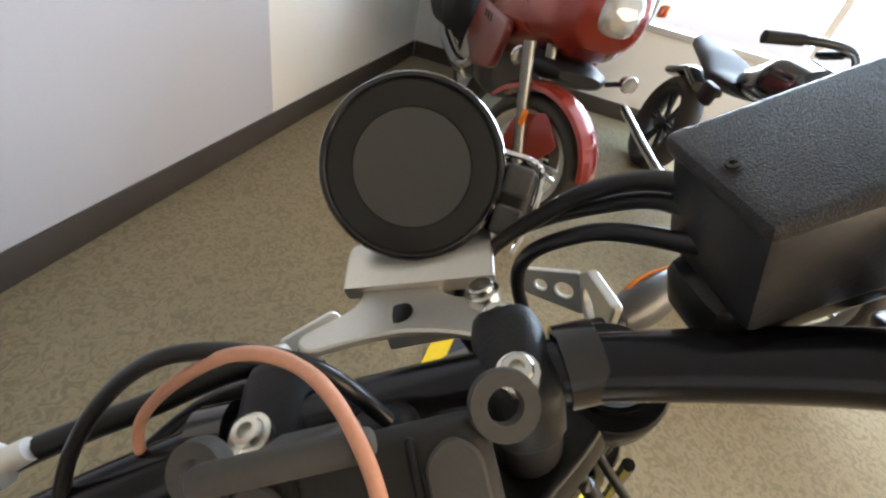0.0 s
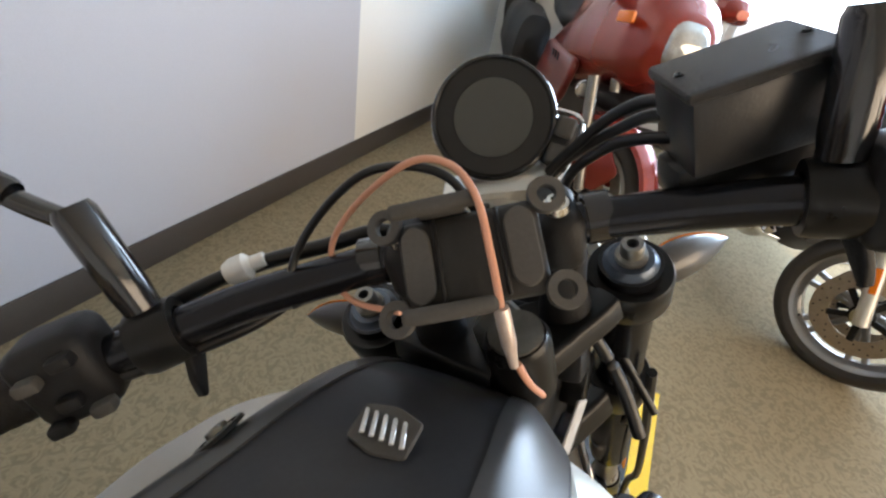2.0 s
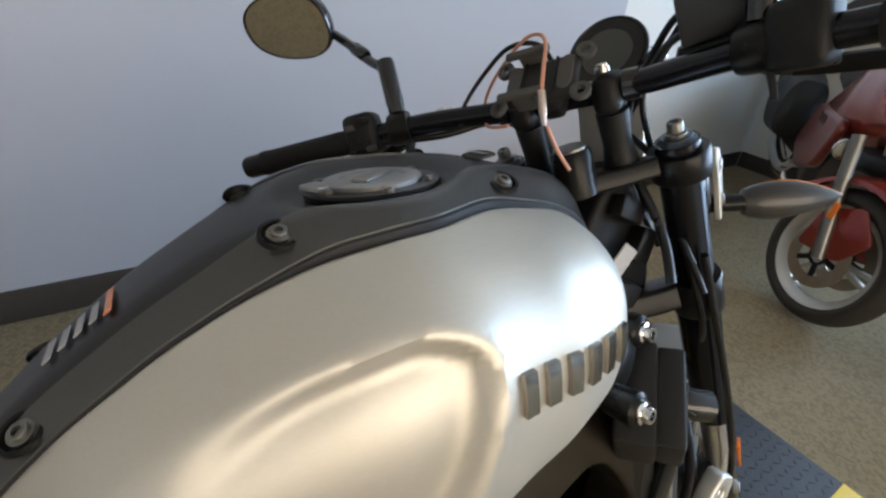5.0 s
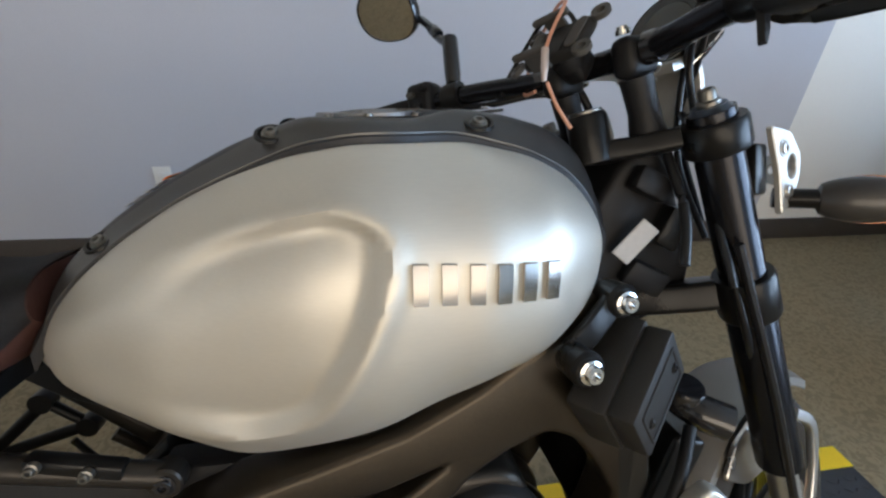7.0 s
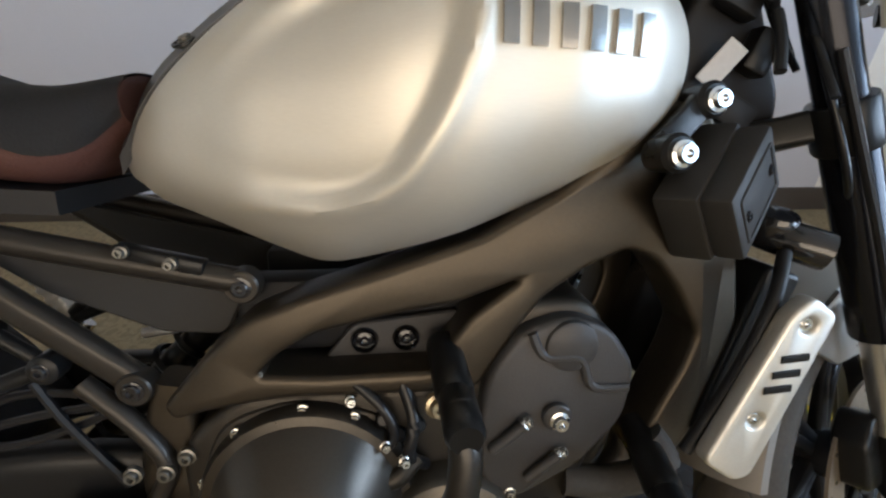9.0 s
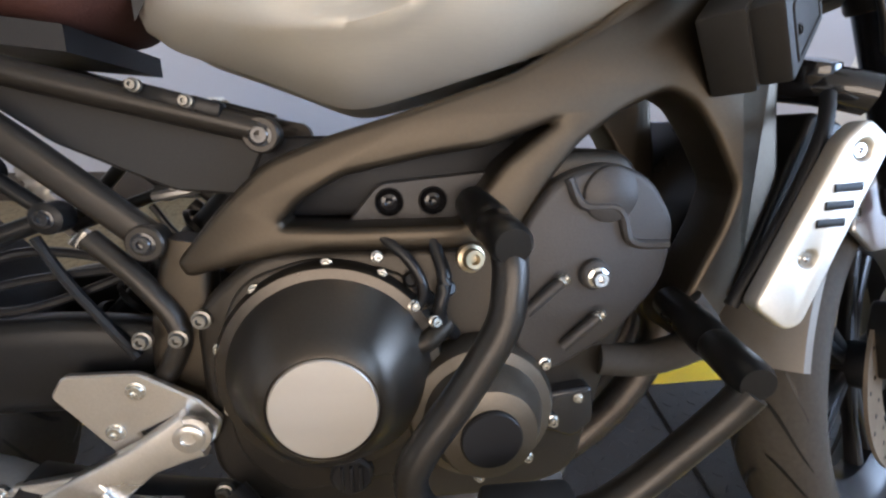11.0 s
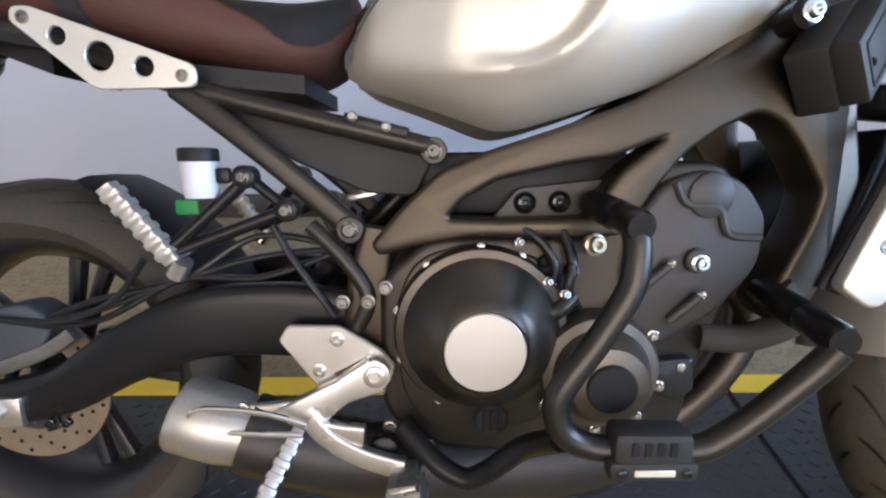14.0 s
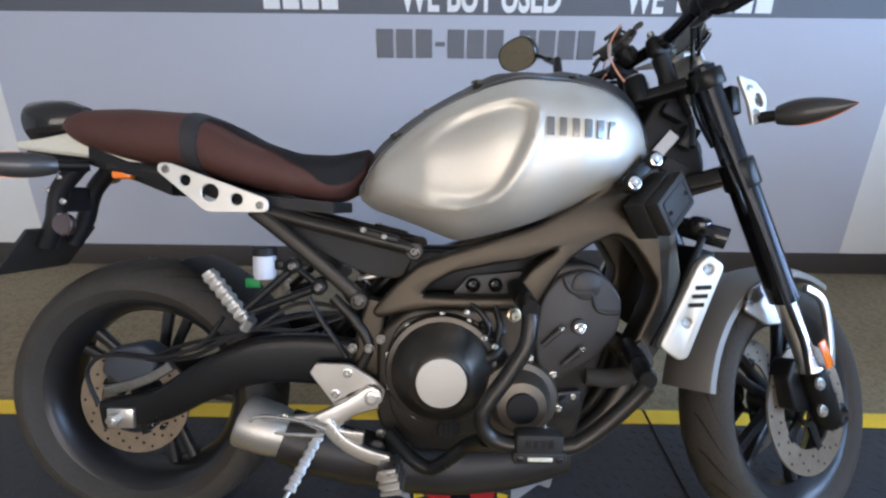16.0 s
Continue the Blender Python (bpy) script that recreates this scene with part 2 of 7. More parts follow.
def lathe(bm, profile, origin, axis, seg=40, start=0.0, turn=360.0):
    """Turns (radius, along) pairs round an axis through origin."""
    a = Vector(axis).normalized()
    q = a.to_track_quat("Z", "Y").to_matrix()
    o = Vector(origin)
    full = abs(turn - 360) < 1e-6
    k = seg if full else seg + 1
    rings = []
    for i in range(k):
        w = radians(start + turn * i / seg)
        rings.append([o + q @ Vector((r * math.cos(w), r * math.sin(w), z)) for r, z in profile])
    vs = [[bm.verts.new(p) for p in ring_] for ring_ in rings]
    for i in range(seg):
        A, B = vs[i], vs[(i + 1) % k]
        for j in range(len(profile) - 1):
            if (A[j].co - B[j].co).length < 1e-7:
                if (A[j + 1].co - B[j + 1].co).length > 1e-7:
                    bm.faces.new((A[j], A[j + 1], B[j + 1]))
            elif (A[j + 1].co - B[j + 1].co).length < 1e-7:
                bm.faces.new((A[j], A[j + 1], B[j]))
            else:
                bm.faces.new((A[j], A[j + 1], B[j + 1], B[j]))
    bmesh.ops.remove_doubles(bm, verts=bm.verts, dist=1e-6)
    return bm


def plate(bm, outer, holes=(), l0=0.0, l1=0.01, bevel=0.0015, to=None):
    """A flat plate in the x-h plane from lateral l0 to l1, with round holes (x, h, r)."""
    loops = [outer] + [[(x + r * math.cos(2 * math.pi * i / 20), h + r * math.sin(2 * math.pi * i / 20)) for i in range(20)] for x, h, r in (q for q in holes if len(q) == 3)] + [q for q in holes if len(q) > 3]
    es = []
    for lp in loops:
        v = [bm.verts.new((x, l0, h)) for x, h in lp]
        es += [bm.edges.new((v[i], v[(i + 1) % len(v)])) for i in range(len(v))]
    r = bmesh.ops.triangle_fill(bm, edges=es, use_beauty=True)
    faces = [g for g in r["geom"] if isinstance(g, bmesh.types.BMFace)]
    bmesh.ops.dissolve_limit(bm, angle_limit=0.01, verts=list({v for f in faces for v in f.verts}), edges=list({e for f in faces for e in f.edges}))
    faces = bm.faces[:]
    r = bmesh.ops.extrude_face_region(bm, geom=faces)
    vs = [g for g in r["geom"] if isinstance(g, bmesh.types.BMVert)]
    bmesh.ops.translate(bm, vec=(0, l1 - l0, 0), verts=vs)
    bmesh.ops.recalc_face_normals(bm, faces=bm.faces)
    if bevel:
        sharp = [e for e in bm.edges if len(e.link_faces) == 2 and e.calc_face_angle() > 0.9]
        bmesh.ops.bevel(bm, geom=sharp, offset=bevel, segments=1 if bevel < 0.0035 else 3, affect="EDGES", profile=0.5)
    if to is not None:
        bmesh.ops.transform(bm, matrix=to, verts=bm.verts)
    return bm


def rounded(pts, r=0.008, n=4):
    """A polygon with its corners rounded off."""
    out = []
    k = len(pts)
    for i in range(k):
        a, b, c = (Vector(pts[j % k]) for j in (i - 1, i, i + 1))
        d1, d2 = (a - b), (c - b)
        q = min(r, d1.length * 0.45, d2.length * 0.45)
        p, s = b + d1.normalized() * q, b + d2.normalized() * q
        for j in range(n + 1):
            t = j / n
            w = p * (1 - t) ** 2 + b * 2 * t * (1 - t) + s * t * t
            out.append((w.x, w.y))
    return out


def smoothstep(a, b, x):
    t = max(0.0, min(1.0, (x - a) / (b - a)))
    return t * t * (3 - 2 * t)


def curve_at(table, x):
    """A smooth value from (x, value) pairs."""
    if x <= table[0][0]:
        return table[0][1]
    for (x0, a), (x1, b) in zip(table, table[1:]):
        if x <= x1:
            return a + (b - a) * (x - x0) / (x1 - x0)
    return table[-1][1]


_bolt = {}


def bolt(parent, at, axis, r=0.007, h=0.006, material=None, name="bolt"):
    """A socket-head screw with a flange and a hollow head."""
    material = material or BOLT
    key = (r, h, material.name, name)
    m = Matrix.Translation(at) @ Vector(axis).to_track_quat("Z", "Y").to_matrix().to_4x4()
    if key not in _bolt:
        bm = bmesh.new()
        lathe(bm, [(0, -0.004), (r * 1.35, -0.004), (r * 1.35, h * 0.25), (r, h * 0.35), (r, h * 0.85), (r * 0.88, h), (r * 0.5, h), (r * 0.45, h * 0.4), (0, h * 0.35)], (0, 0, 0), (0, 0, 1), 14)
        ob = part(name, bm, material, parent)
        ob.matrix_local = m
        _bolt[key] = ob
        return ob
    return again(_bolt[key], m, parent)


# ---- the room ----
WY, WX0, WX1, WY0, HC = 1.757, -4.2, 5.03, -4.3, 3.0
PX0, PX1 = -1.7, 3.015


def slab(name, lo, hi, material, label, category, kind="structure"):
    bm = bmesh.new()
    box(bm, [(a + b) / 2 for a, b in zip(lo, hi)], [b - a for a, b in zip(lo, hi)])
    return tagged(part(name, bm, material, smooth=False), label, category, "", kind)


slab("floor", (WX0 - 0.2, WY0 - 0.2, -0.12), (WX1 + 0.2, WY + 0.2, 0.0), CARPET, "tan loop-pile commercial carpet with worn flecks", "floor")
slab("ceiling", (WX0 - 0.2, WY0 - 0.2, HC), (WX1 + 0.2, WY + 0.2, HC + 0.15), CEIL, "plain off-white showroom ceiling", "ceiling")
slab("wall_north", (WX0, WY, 0.0), (WX1 + 0.2, WY + 0.2, HC), WALL_WHITE, "white painted showroom wall", "wall")
slab("wall_panel", (PX0, WY - 0.004, 0.0), (PX1, WY, 1.373), WALL_GREY, "light grey painted field of the showroom wall", "wall")
slab("wall_band", (PX0, WY - 0.004, 1.373), (PX1, WY, 1.75), BAND, "dark grey painted band above the light grey field", "wall")
slab("wall_west", (WX0 - 0.2, WY0, 0.0), (WX0, WY + 0.2, HC), WALL_WHITE, "white painted end wall of the showroom", "wall")


def window_wall(name, axis, at, span, opening, label):
    """A wall with one wide opening, of four solid pieces in one mesh."""
    a0, a1 = span
    o0, o1, z0, z1 = opening
    bm = bmesh.new()
    for lo, hi, b, t in ((a0, o0, 0, HC), (o1, a1, 0, HC), (o0, o1, 0, z0), (o0, o1, z1, HC)):
        c, s = (lo + hi) / 2, hi - lo
        if axis == "x":
            box(bm, (at + 0.1, c, (b + t) / 2), (0.2, s, t - b))
        else:
            box(bm, (c, at - 0.1, (b + t) / 2), (s, 0.2, t - b))
    return tagged(part(name, bm, WALL_WHITE, smooth=False), label, "wall", "", "structure")


EAST = (-3.5, 0.02, 0.68, 2.75)
window_wall("wall_east", "x", WX1, (WY0, WY), EAST, "white painted wall under a large shop window")
# unseen wall; its opening is added as a home for the fill lamp
window_wall("wall_south", "y", WY0, (WX0, WX1), (-1.8, 3.0, 0.6, 2.7), "white painted unseen wall with an opening added for the south fill")


def window_unit(name, axis, at, o):
    w = thing(name, Matrix(), "wide aluminium-framed shop window with clear panes", "window", "", "structure")
    lo, hi, z0, z1 = o
    n = 3

    def bar(nm, a, b, c, d, depth=0.07):
        bm = bmesh.new()
        if axis == "x":
            box(bm, (at + 0.06, (a + b) / 2, (c + d) / 2), (depth, b - a, d - c), bevel=0.005, seg=1)
        else:
            box(bm, ((a + b) / 2, at - 0.06, (c + d) / 2), (b - a, depth, d - c), bevel=0.005, seg=1)
        part(nm, bm, FRAME_AL, w)

    bar("window_sill", lo + 0.002, hi - 0.002, z0 + 0.002, z0 + 0.05, 0.16)
    bar("window_head", lo + 0.002, hi - 0.002, z1 - 0.06, z1 - 0.002)
    for i in range(n + 1):
        c = lo + (hi - lo) * i / n
        c = min(max(c, lo + 0.035), hi - 0.035)
        bar("mullion", c - 0.03, c + 0.03, z0 + 0.052, z1 - 0.062)


window_unit("window_1", "x", WX1, EAST)
# unseen frame added round the south opening
window_unit("added_window_south", "y", WY0, (-1.8, 3.0, 0.6, 2.7))


def baseboard(name, lo, hi):
    bm = bmesh.new()
    box(bm, [(a + b) / 2 for a, b in zip(lo, hi)], [b - a for a, b in zip(lo, hi)], bevel=0.004)
    tagged(part(name, bm, BASEB), "dark brown rubber cove baseboard along the wall", "baseboard", "", "structure")


baseboard("baseboard", (WX0, WY - 0.016, 0.0), (WX1 - 0.016, WY - 0.0045, 0.128))
baseboard("baseboard", (WX1 - 0.014, WY0, 0.0), (WX1, WY - 0.018, 0.128))

# outside, far beyond the shop window: a backdrop made to glow as daylight
slab("backdrop", (30, -60, -0.3), (30.2, 40, 25), mat("daylight_glow", (0.9, 0.95, 1.0), 1.0, emit=5.0), "plain glowing backdrop for the daylight far outside the window", "backdrop")
slab("ground", (5.4, -60, -0.3), (70, 40, -0.15), mat("pale_concrete", (0.42, 0.41, 0.39), 0.85, var=0.12, scale=0.6, fine=20), "pale sunlit concrete yard outside the window", "ground")


def wall_word(text, x, z, size, material, name="lettering", label="", ww=None):
    cu = bpy.data.curves.new(name, "FONT")
    cu.body, cu.size, cu.extrude, cu.offset = text, size, 0.001, 0.006
    tmp = new("tmp", cu)
    me = bpy.data.meshes.new_from_object(tmp.evaluated_get(bpy.context.evaluated_depsgraph_get()))
    bpy.data.objects.remove(tmp)
    me.materials.clear()
    me.materials.append(material)
    ob = new(name, me)
    w = max(v.co.x for v in me.vertices) - min(v.co.x for v in me.vertices)
    s = ww / w if ww else 1
    ob.matrix_world = pose(x, WY - 0.0065, z, 90, 0, 0) @ Matrix.Diagonal((s, 1, 1, 1))
    return tagged(ob, label, "lettering", "", "structure")


wall_word("WE BUY USED", 0.45, 1.392, 0.2, LETTER_W, label="white vinyl words on the dark wall band", ww=0.81)
wall_word("WE", 1.58, 1.392, 0.2, LETTER_W, label="white vinyl word on the dark wall band", ww=0.19)


def bars(name, cells, z0, z1, material, label):
    t = thing(name, Matrix(), label, "lettering", "", "structure")
    for a, b in cells:
        bm = bmesh.new()
        box(bm, ((a + b) / 2, WY - 0.0075, (z0 + z1) / 2), (b - a, 0.004, z1 - z0), bevel=0.001, seg=1)
        part("bar", bm, material, t)


# the number on the wall stands as plain bars
cells, x = [], 0.325
for ch in "000-000-0000":
    w = 0.05 if ch == "-" else 0.0845
    cells.append((x, x + w, ch))
    x += w + 0.0155
t_num = thing("wall_number", Matrix(), "row of dark grey bars on the light grey wall", "lettering", "", "structure")
for a, b, ch in cells:
    bm = bmesh.new()
    z0, z1 = (1.226, 1.248) if ch == "-" else (1.17, 1.306)
    box(bm, ((a + b) / 2, WY - 0.0075, (z0 + z1) / 2), (b - a, 0.004, z1 - z0), bevel=0.001, seg=1)
    part("bar", bm, LETTER_G, t_num)
bars("wall_word_left", [(-0.24 + 0.098 * i, -0.24 + 0.098 * i + 0.082) for i in range(4)], 1.392, 1.53, LETTER_W, "row of white bars on the dark wall band")
bars("wall_word_right", [(1.83 + 0.098 * i, 1.83 + 0.098 * i + 0.082) for i in range(5)], 1.392, 1.53, LETTER_W, "row of white bars on the dark wall band")

# wall outlet
outlet = thing("wall_outlet", Matrix(), "ivory wall outlet plate low on the grey wall", "outlet")
bm = bmesh.new()
box(bm, (0.042, WY - 0.0075, 0.393), (0.07, 0.007, 0.115), bevel=0.003)
part("cover_plate", bm, WHITEP, outlet)
for dz in (-0.022, 0.022):
    bm = bmesh.new()
    box(bm, (0.042, WY - 0.012, 0.393 + dz), (0.032, 0.004, 0.028), bevel=0.002)
    part("socket", bm, WHITEP, outlet)


# ---- rubber mat under the motorcycle ----
MX0, MX1, MY0, MY1 = -1.1, 2.25, -0.157, 0.457
mat_ob = thing("floor_mat", Matrix(), "black rubber floor mat with yellow edge stripes and round print", "mat")
bm = bmesh.new()
box(bm, ((MX0 + MX1) / 2, (MY0 + MY1) / 2, 0.005), (MX1 - MX0, MY1 - MY0, 0.008), bevel=0.003, seg=1)
part("sheet", bm, MATBLK, mat_ob)
for y in (MY0 + 0.001, MY1 - 0.069):
    bm = bmesh.new()
    box(bm, ((MX0 + MX1) / 2, y + 0.034, 0.0105), (MX1 - MX0 - 0.004, 0.068, 0.003), bevel=0.001, seg=1)
    part("yellow_stripe", bm, YELLOW, mat_ob, "yellow stripe along the edge")
bm = bmesh.new()
for i in range(110):
    for j in range(15):
        cx, cy = MX0 + 0.05 + i * 0.03, MY0 + 0.09 + j * 0.03
        a = 0.7 if (i + j) % 2 else -0.7
        u, v = Vector((math.cos(a), math.sin(a), 0)) * 0.011, Vector((-math.sin(a), math.cos(a), 0)) * 0.003
        c = Vector((cx, cy, 0.0092))
        top = [bm.verts.new(c + p + Vector((0, 0, 0.0016))) for p in (u * 0.8, v * 0.7, -u * 0.8, -v * 0.7)]
        low = [bm.verts.new(c + p) for p in (u, v, -u, -v)]
        bm.faces.new(top)
        for k in range(4):
            bm.faces.new((low[k], low[(k + 1) % 4], top[(k + 1) % 4], top[k]))
tread = part("tread_pattern", bm, MATBLK, mat_ob, smooth=False)
tread["kind"] = "stuff"
bm = bmesh.new()
tube(bm, [(1.36, 0.45, 0.0125), (1.345, 0.2, 0.0125), (1.33, -0.15, 0.0125)], 0.004, 6, 8)
part("mat_seam", bm, BLACKM, mat_ob, "black seam cord across the mat")
LX, LY = 0.742, 0.13
bm = bmesh.new()
lathe(bm, [(0, 0.0135), (0.135, 0.0135), (0.136, 0.012), (0.136, 0.0095)], (LX, LY, 0), (0, 0, 1), 40)
part("print_ring", bm, MATBLK, mat_ob, "black ring of the round print")
bm = bmesh.new()
lathe(bm, [(0, 0.0145), (0.092, 0.0145), (0.093, 0.0136)], (LX, LY, 0), (0, 0, 1), 40)
part("print_disc", bm, RED_D, mat_ob, "red disc of the round print")
bm = bmesh.new()
box(bm, (LX, LY, 0.0152), (0.05, 0.16, 0.0012))
part("print_bar", bm, BLACKM, mat_ob)
for i in range(22):
    a = 2 * math.pi * i / 22
    bm = bmesh.new()
    box(bm, (0, 0, 0), (0.026, 0.015, 0.0012), m=pose(0, 0, 0, 0, 0, math.degrees(a)))
    bmesh.ops.translate(bm, vec=(LX + 0.114 * math.cos(a), LY + 0.114 * math.sin(a), 0.0145), verts=bm.verts)
    part("print_mark", bm, YELLOW, mat_ob)
for sgn in (-1, 1):
    bm = bmesh.new()
    plate(bm, rounded([(LX + sgn * 0.13, -0.05), (LX + sgn * 0.26, 0.05), (LX + sgn * 0.24, 0.0), (LX + sgn * 0.13, 0.05)], 0.01), (), 0, 0.002, 0, to=Matrix.Translation((0, LY, 0.0112)) @ pose(0, 0, 0, -90, 0, 0))
    part("print_wing", bm, GREY_D, mat_ob, "grey wing of the round print")


# ---- the motorcycle; its own frame: x forward, y to its left, z along its height, leaning on its stand ----
bike = thing("motorcycle", pose(0, 0.06, 0, -14, 0, 0), "silver and graphite naked motorcycle leaning on its side stand", "motorcycle")
RAKE, STEER = 23.5, 27.0
ST = Matrix.Translation((1.205, 0, 1.0)) @ Matrix.Rotation(radians(STEER), 4, Vector((-math.sin(radians(RAKE)), 0, math.cos(radians(RAKE))))) @ Matrix.Translation((-1.205, 0, -1.0))


def bp(name, bm, material, label="", parent=None, smooth=True):
    return part(name, bm, material, parent or bike, label, smooth)


def sp(name, bm, material, label="", parent=None, smooth=True):
    """A part that turns with the steering."""
    bmesh.ops.transform(bm, matrix=ST, verts=bm.verts)
    return part(name, bm, material, parent or bike, label, smooth)


def sbolt(at, axis, r=0.007, h=0.006, material=None, name="bolt"):
    return bolt(bike, ST @ Vector(at), ST.to_3x3() @ Vector(axis), r, h, material, name)


def both(fn):
    for s in (-1, 1):
        fn(s)


# tank -----------------------------------------------------------------
T_TOP = [(0.5, 0.8), (0.52, 0.85), (0.56, 0.895), (0.61, 0.935), (0.67, 0.975), (0.72, 1.0), (0.78, 1.022), (0.84, 1.034), (0.95, 1.036), (1.02, 1.022), (1.07, 0.998), (1.108, 0.965), (1.13, 0.93), (1.138, 0.9)]
T_BOT = [(0.5, 0.79), (0.525, 0.766), (0.57, 0.752), (0.62, 0.735), (0.68, 0.712), (0.715, 0.700), (0.745, 0.703), (0.80, 0.718), (0.88, 0.743), (0.96, 0.77), (1.03, 0.796), (1.08, 0.824), (1.115, 0.856), (1.138, 0.892)]
T_EDGE = [(0.508, 0.05), (0.56, 0.057), (0.65, 0.072), (0.75, 0.086), (0.8, 0.1), (0.84, 0.113), (0.875, 0.113), (0.905, 0.1), (0.94, 0.089), (1.02, 0.088), (1.08, 0.077), (1.131, 0.06)]
T_BULGE = [(0.5, 0.0), (0.525, 0.038), (0.57, 0.07), (0.65, 0.105), (0.75, 0.123), (0.8, 0.122), (0.84, 0.114), (0.875, 0.114), (0.91, 0.125), (0.95, 0.136), (1.03, 0.118), (1.08, 0.085), (1.115, 0.05), (1.138, 0.0)]
KNEE = [(0.552, 0.795), (0.562, 0.852), (0.655, 0.93), (0.75, 0.968), (0.825, 0.985), (0.866, 0.968), (0.861, 0.92), (0.84, 0.862), (0.8, 0.798), (0.75, 0.775), (0.64, 0.775)]


def smooth_table(tab, x):
    """A softened curve through the pairs."""
    d = 0.02
    return sum(curve_at(tab, x + d * (k - 2) / 2) * w for k, w in enumerate((1, 2, 3, 2, 1))) / 9


def inside(poly, x, h):
    """Distance to the edge of poly, positive inside."""
    best, odd = 9.0, False
    n = len(poly)
    for i in range(n):
        (x0, y0), (x1, y1) = poly[i], poly[(i + 1) % n]
        dx, dy = x1 - x0, y1 - y0
        t = max(0, min(1, ((x - x0) * dx + (h - y0) * dy) / (dx * dx + dy * dy)))
        best = min(best, math.hypot(x - x0 - t * dx, h - y0 - t * dy))
        if (y0 > h) != (y1 > h) and x < dx * (h - y0) / dy + x0:
            odd = not odd
    return best if odd else -best


KNEE_R = rounded(KNEE, 0.045, 6)


def tank_side(x, v):
    """The silver panel's place at x and v from its bottom (0) to its top (1): half width and height."""
    b, t = smooth_table(T_BOT, x), smooth_table(T_TOP, x)
    h = b + (t - b) * v
    prof = max(0.0, 1 - abs(2 * (0.045 + 0.935 * v) - 1) ** 2.6) ** 0.72
    l = smooth_table(T_EDGE, x) - 0.012 * (1 - v) + smooth_table(T_BULGE, x) * prof
    d = inside(KNEE_R, x, h)
    k = smoothstep(0.57, 0.76, x)
    l -= 0.015 * (0.25 + 0.75 * k) * smoothstep(-0.004 - 0.01 * (1 - k), 0.018 + 0.03 * (1 - k), d)
    l += 0.004 * k * math.exp(-((d + 0.007) / 0.009) ** 2)
    return l, h


def tank_panel(s):
    bm = bmesh.new()
    nx, nv = 120, 60
    grid = []
    for i in range(nx + 1):
        u = i / nx
        x = 0.5 + (1.138 - 0.5) * (0.5 - 0.5 * math.cos(math.pi * u)) * 0.6 + (1.138 - 0.5) * u * 0.4
        row = []
        for j in range(nv + 1):
            v = 0.5 - 0.5 * math.cos(math.pi * j / nv)
            l, h = tank_side(x, v)
            row.append(bm.verts.new((x, s * l, h)))
        grid.append(row)
    for a, b in zip(grid, grid[1:]):
        for j in range(nv):
            bm.faces.new((a[j], b[j], b[j + 1], a[j + 1]))
    rim = [e for e in bm.edges if len(e.link_faces) == 1]
    r = bmesh.ops.extrude_edge_only(bm, edges=rim)
    vs = [g for g in r["geom"] if isinstance(g, bmesh.types.BMVert)]
    for v in vs:
        v.co.y -= s * 0.05
        v.co.z += 0.035 * smoothstep(0.86, 0.8, v.co.z) - 0.012 * smoothstep(0.9, 0.96, v.co.z)
        v.co.x += (0.82 - v.co.x) * 0.012
    return bp("tank_panel", bm, SILVER, "brushed silver tank side panel with a knee recess")


both(tank_panel)
C_TOP = [(0.50, 0.845), (0.53, 0.903), (0.593, 0.956), (0.66, 1.0), (0.72, 1.032), (0.796, 1.06), (0.851, 1.069), (0.93, 1.07), (1.0, 1.063), (1.06, 1.048), (1.1, 1.02), (1.125, 0.985), (1.135, 0.95)]


def cover_h(x, l):
    e = smooth_table(T_EDGE, x) + 0.016
    c, t = smooth_table(C_TOP, x), min(smooth_table(T_TOP, x) + 0.006, smooth_table(C_TOP, x) - 0.01)
    k = min(1, abs(l) / e)
    flat = 0.42 + 0.32 * smoothstep(0.7, 0.8, x) - 0.12 * smoothstep(0.93, 1.02, x)
    dish = smoothstep(0.098, 0.062, math.hypot(x - 0.866, l + 0.025))
    return c - (c - t) * smoothstep(flat, 1.12, k) * 1.02 - 0.006 * k * k - 0.0135 * dish


def cover_strip(name, material, k0, k1, x0, x1, lift, label=""):
    bm = bmesh.new()
    nx, nk = 60, 24
    g = []
    for i in range(nx + 1):
        x = x0 + (x1 - x0) * i / nx
        e = smooth_table(T_EDGE, x) + 0.016
        a, b = (f(x) for f in (k0, k1))
        g.append([bm.verts.new((x, (a + (b - a) * j / nk) * e, cover_h(x, (a + (b - a) * j / nk) * e) + lift)) for j in range(nk + 1)])
    for a, b in zip(g, g[1:]):
        for j in range(nk):
            bm.faces.new((a[j], b[j], b[j + 1], a[j + 1]))
    rim = [e for e in bm.edges if len(e.link_faces) == 1]
    r = bmesh.ops.extrude_edge_only(bm, edges=rim)
    for v in (q for q in r["geom"] if isinstance(q, bmesh.types.BMVert)):
        v.co.z -= 0.022
        v.co.y *= 0.985
    return bp(name, bm, material, label)


cover_strip("tank_cover", COVER, lambda x: -1.0, lambda x: 1.0, 0.5, 1.135, 0.0, "matte graphite tank top cover")
for s in (-1, 1):
    lo, hi = (lambda x: 0.52 + 0.14 * smoothstep(1.1, 0.86, x)), (lambda x: 0.985)
    cover_strip("cover_wing", WING, (lambda x: -hi(x)) if s < 0 else lo, (lambda x: -lo(x)) if s < 0 else hi, 0.52, 1.12, 0.0022, "satin edge of the tank cover, its lighter sheen put into the colour")
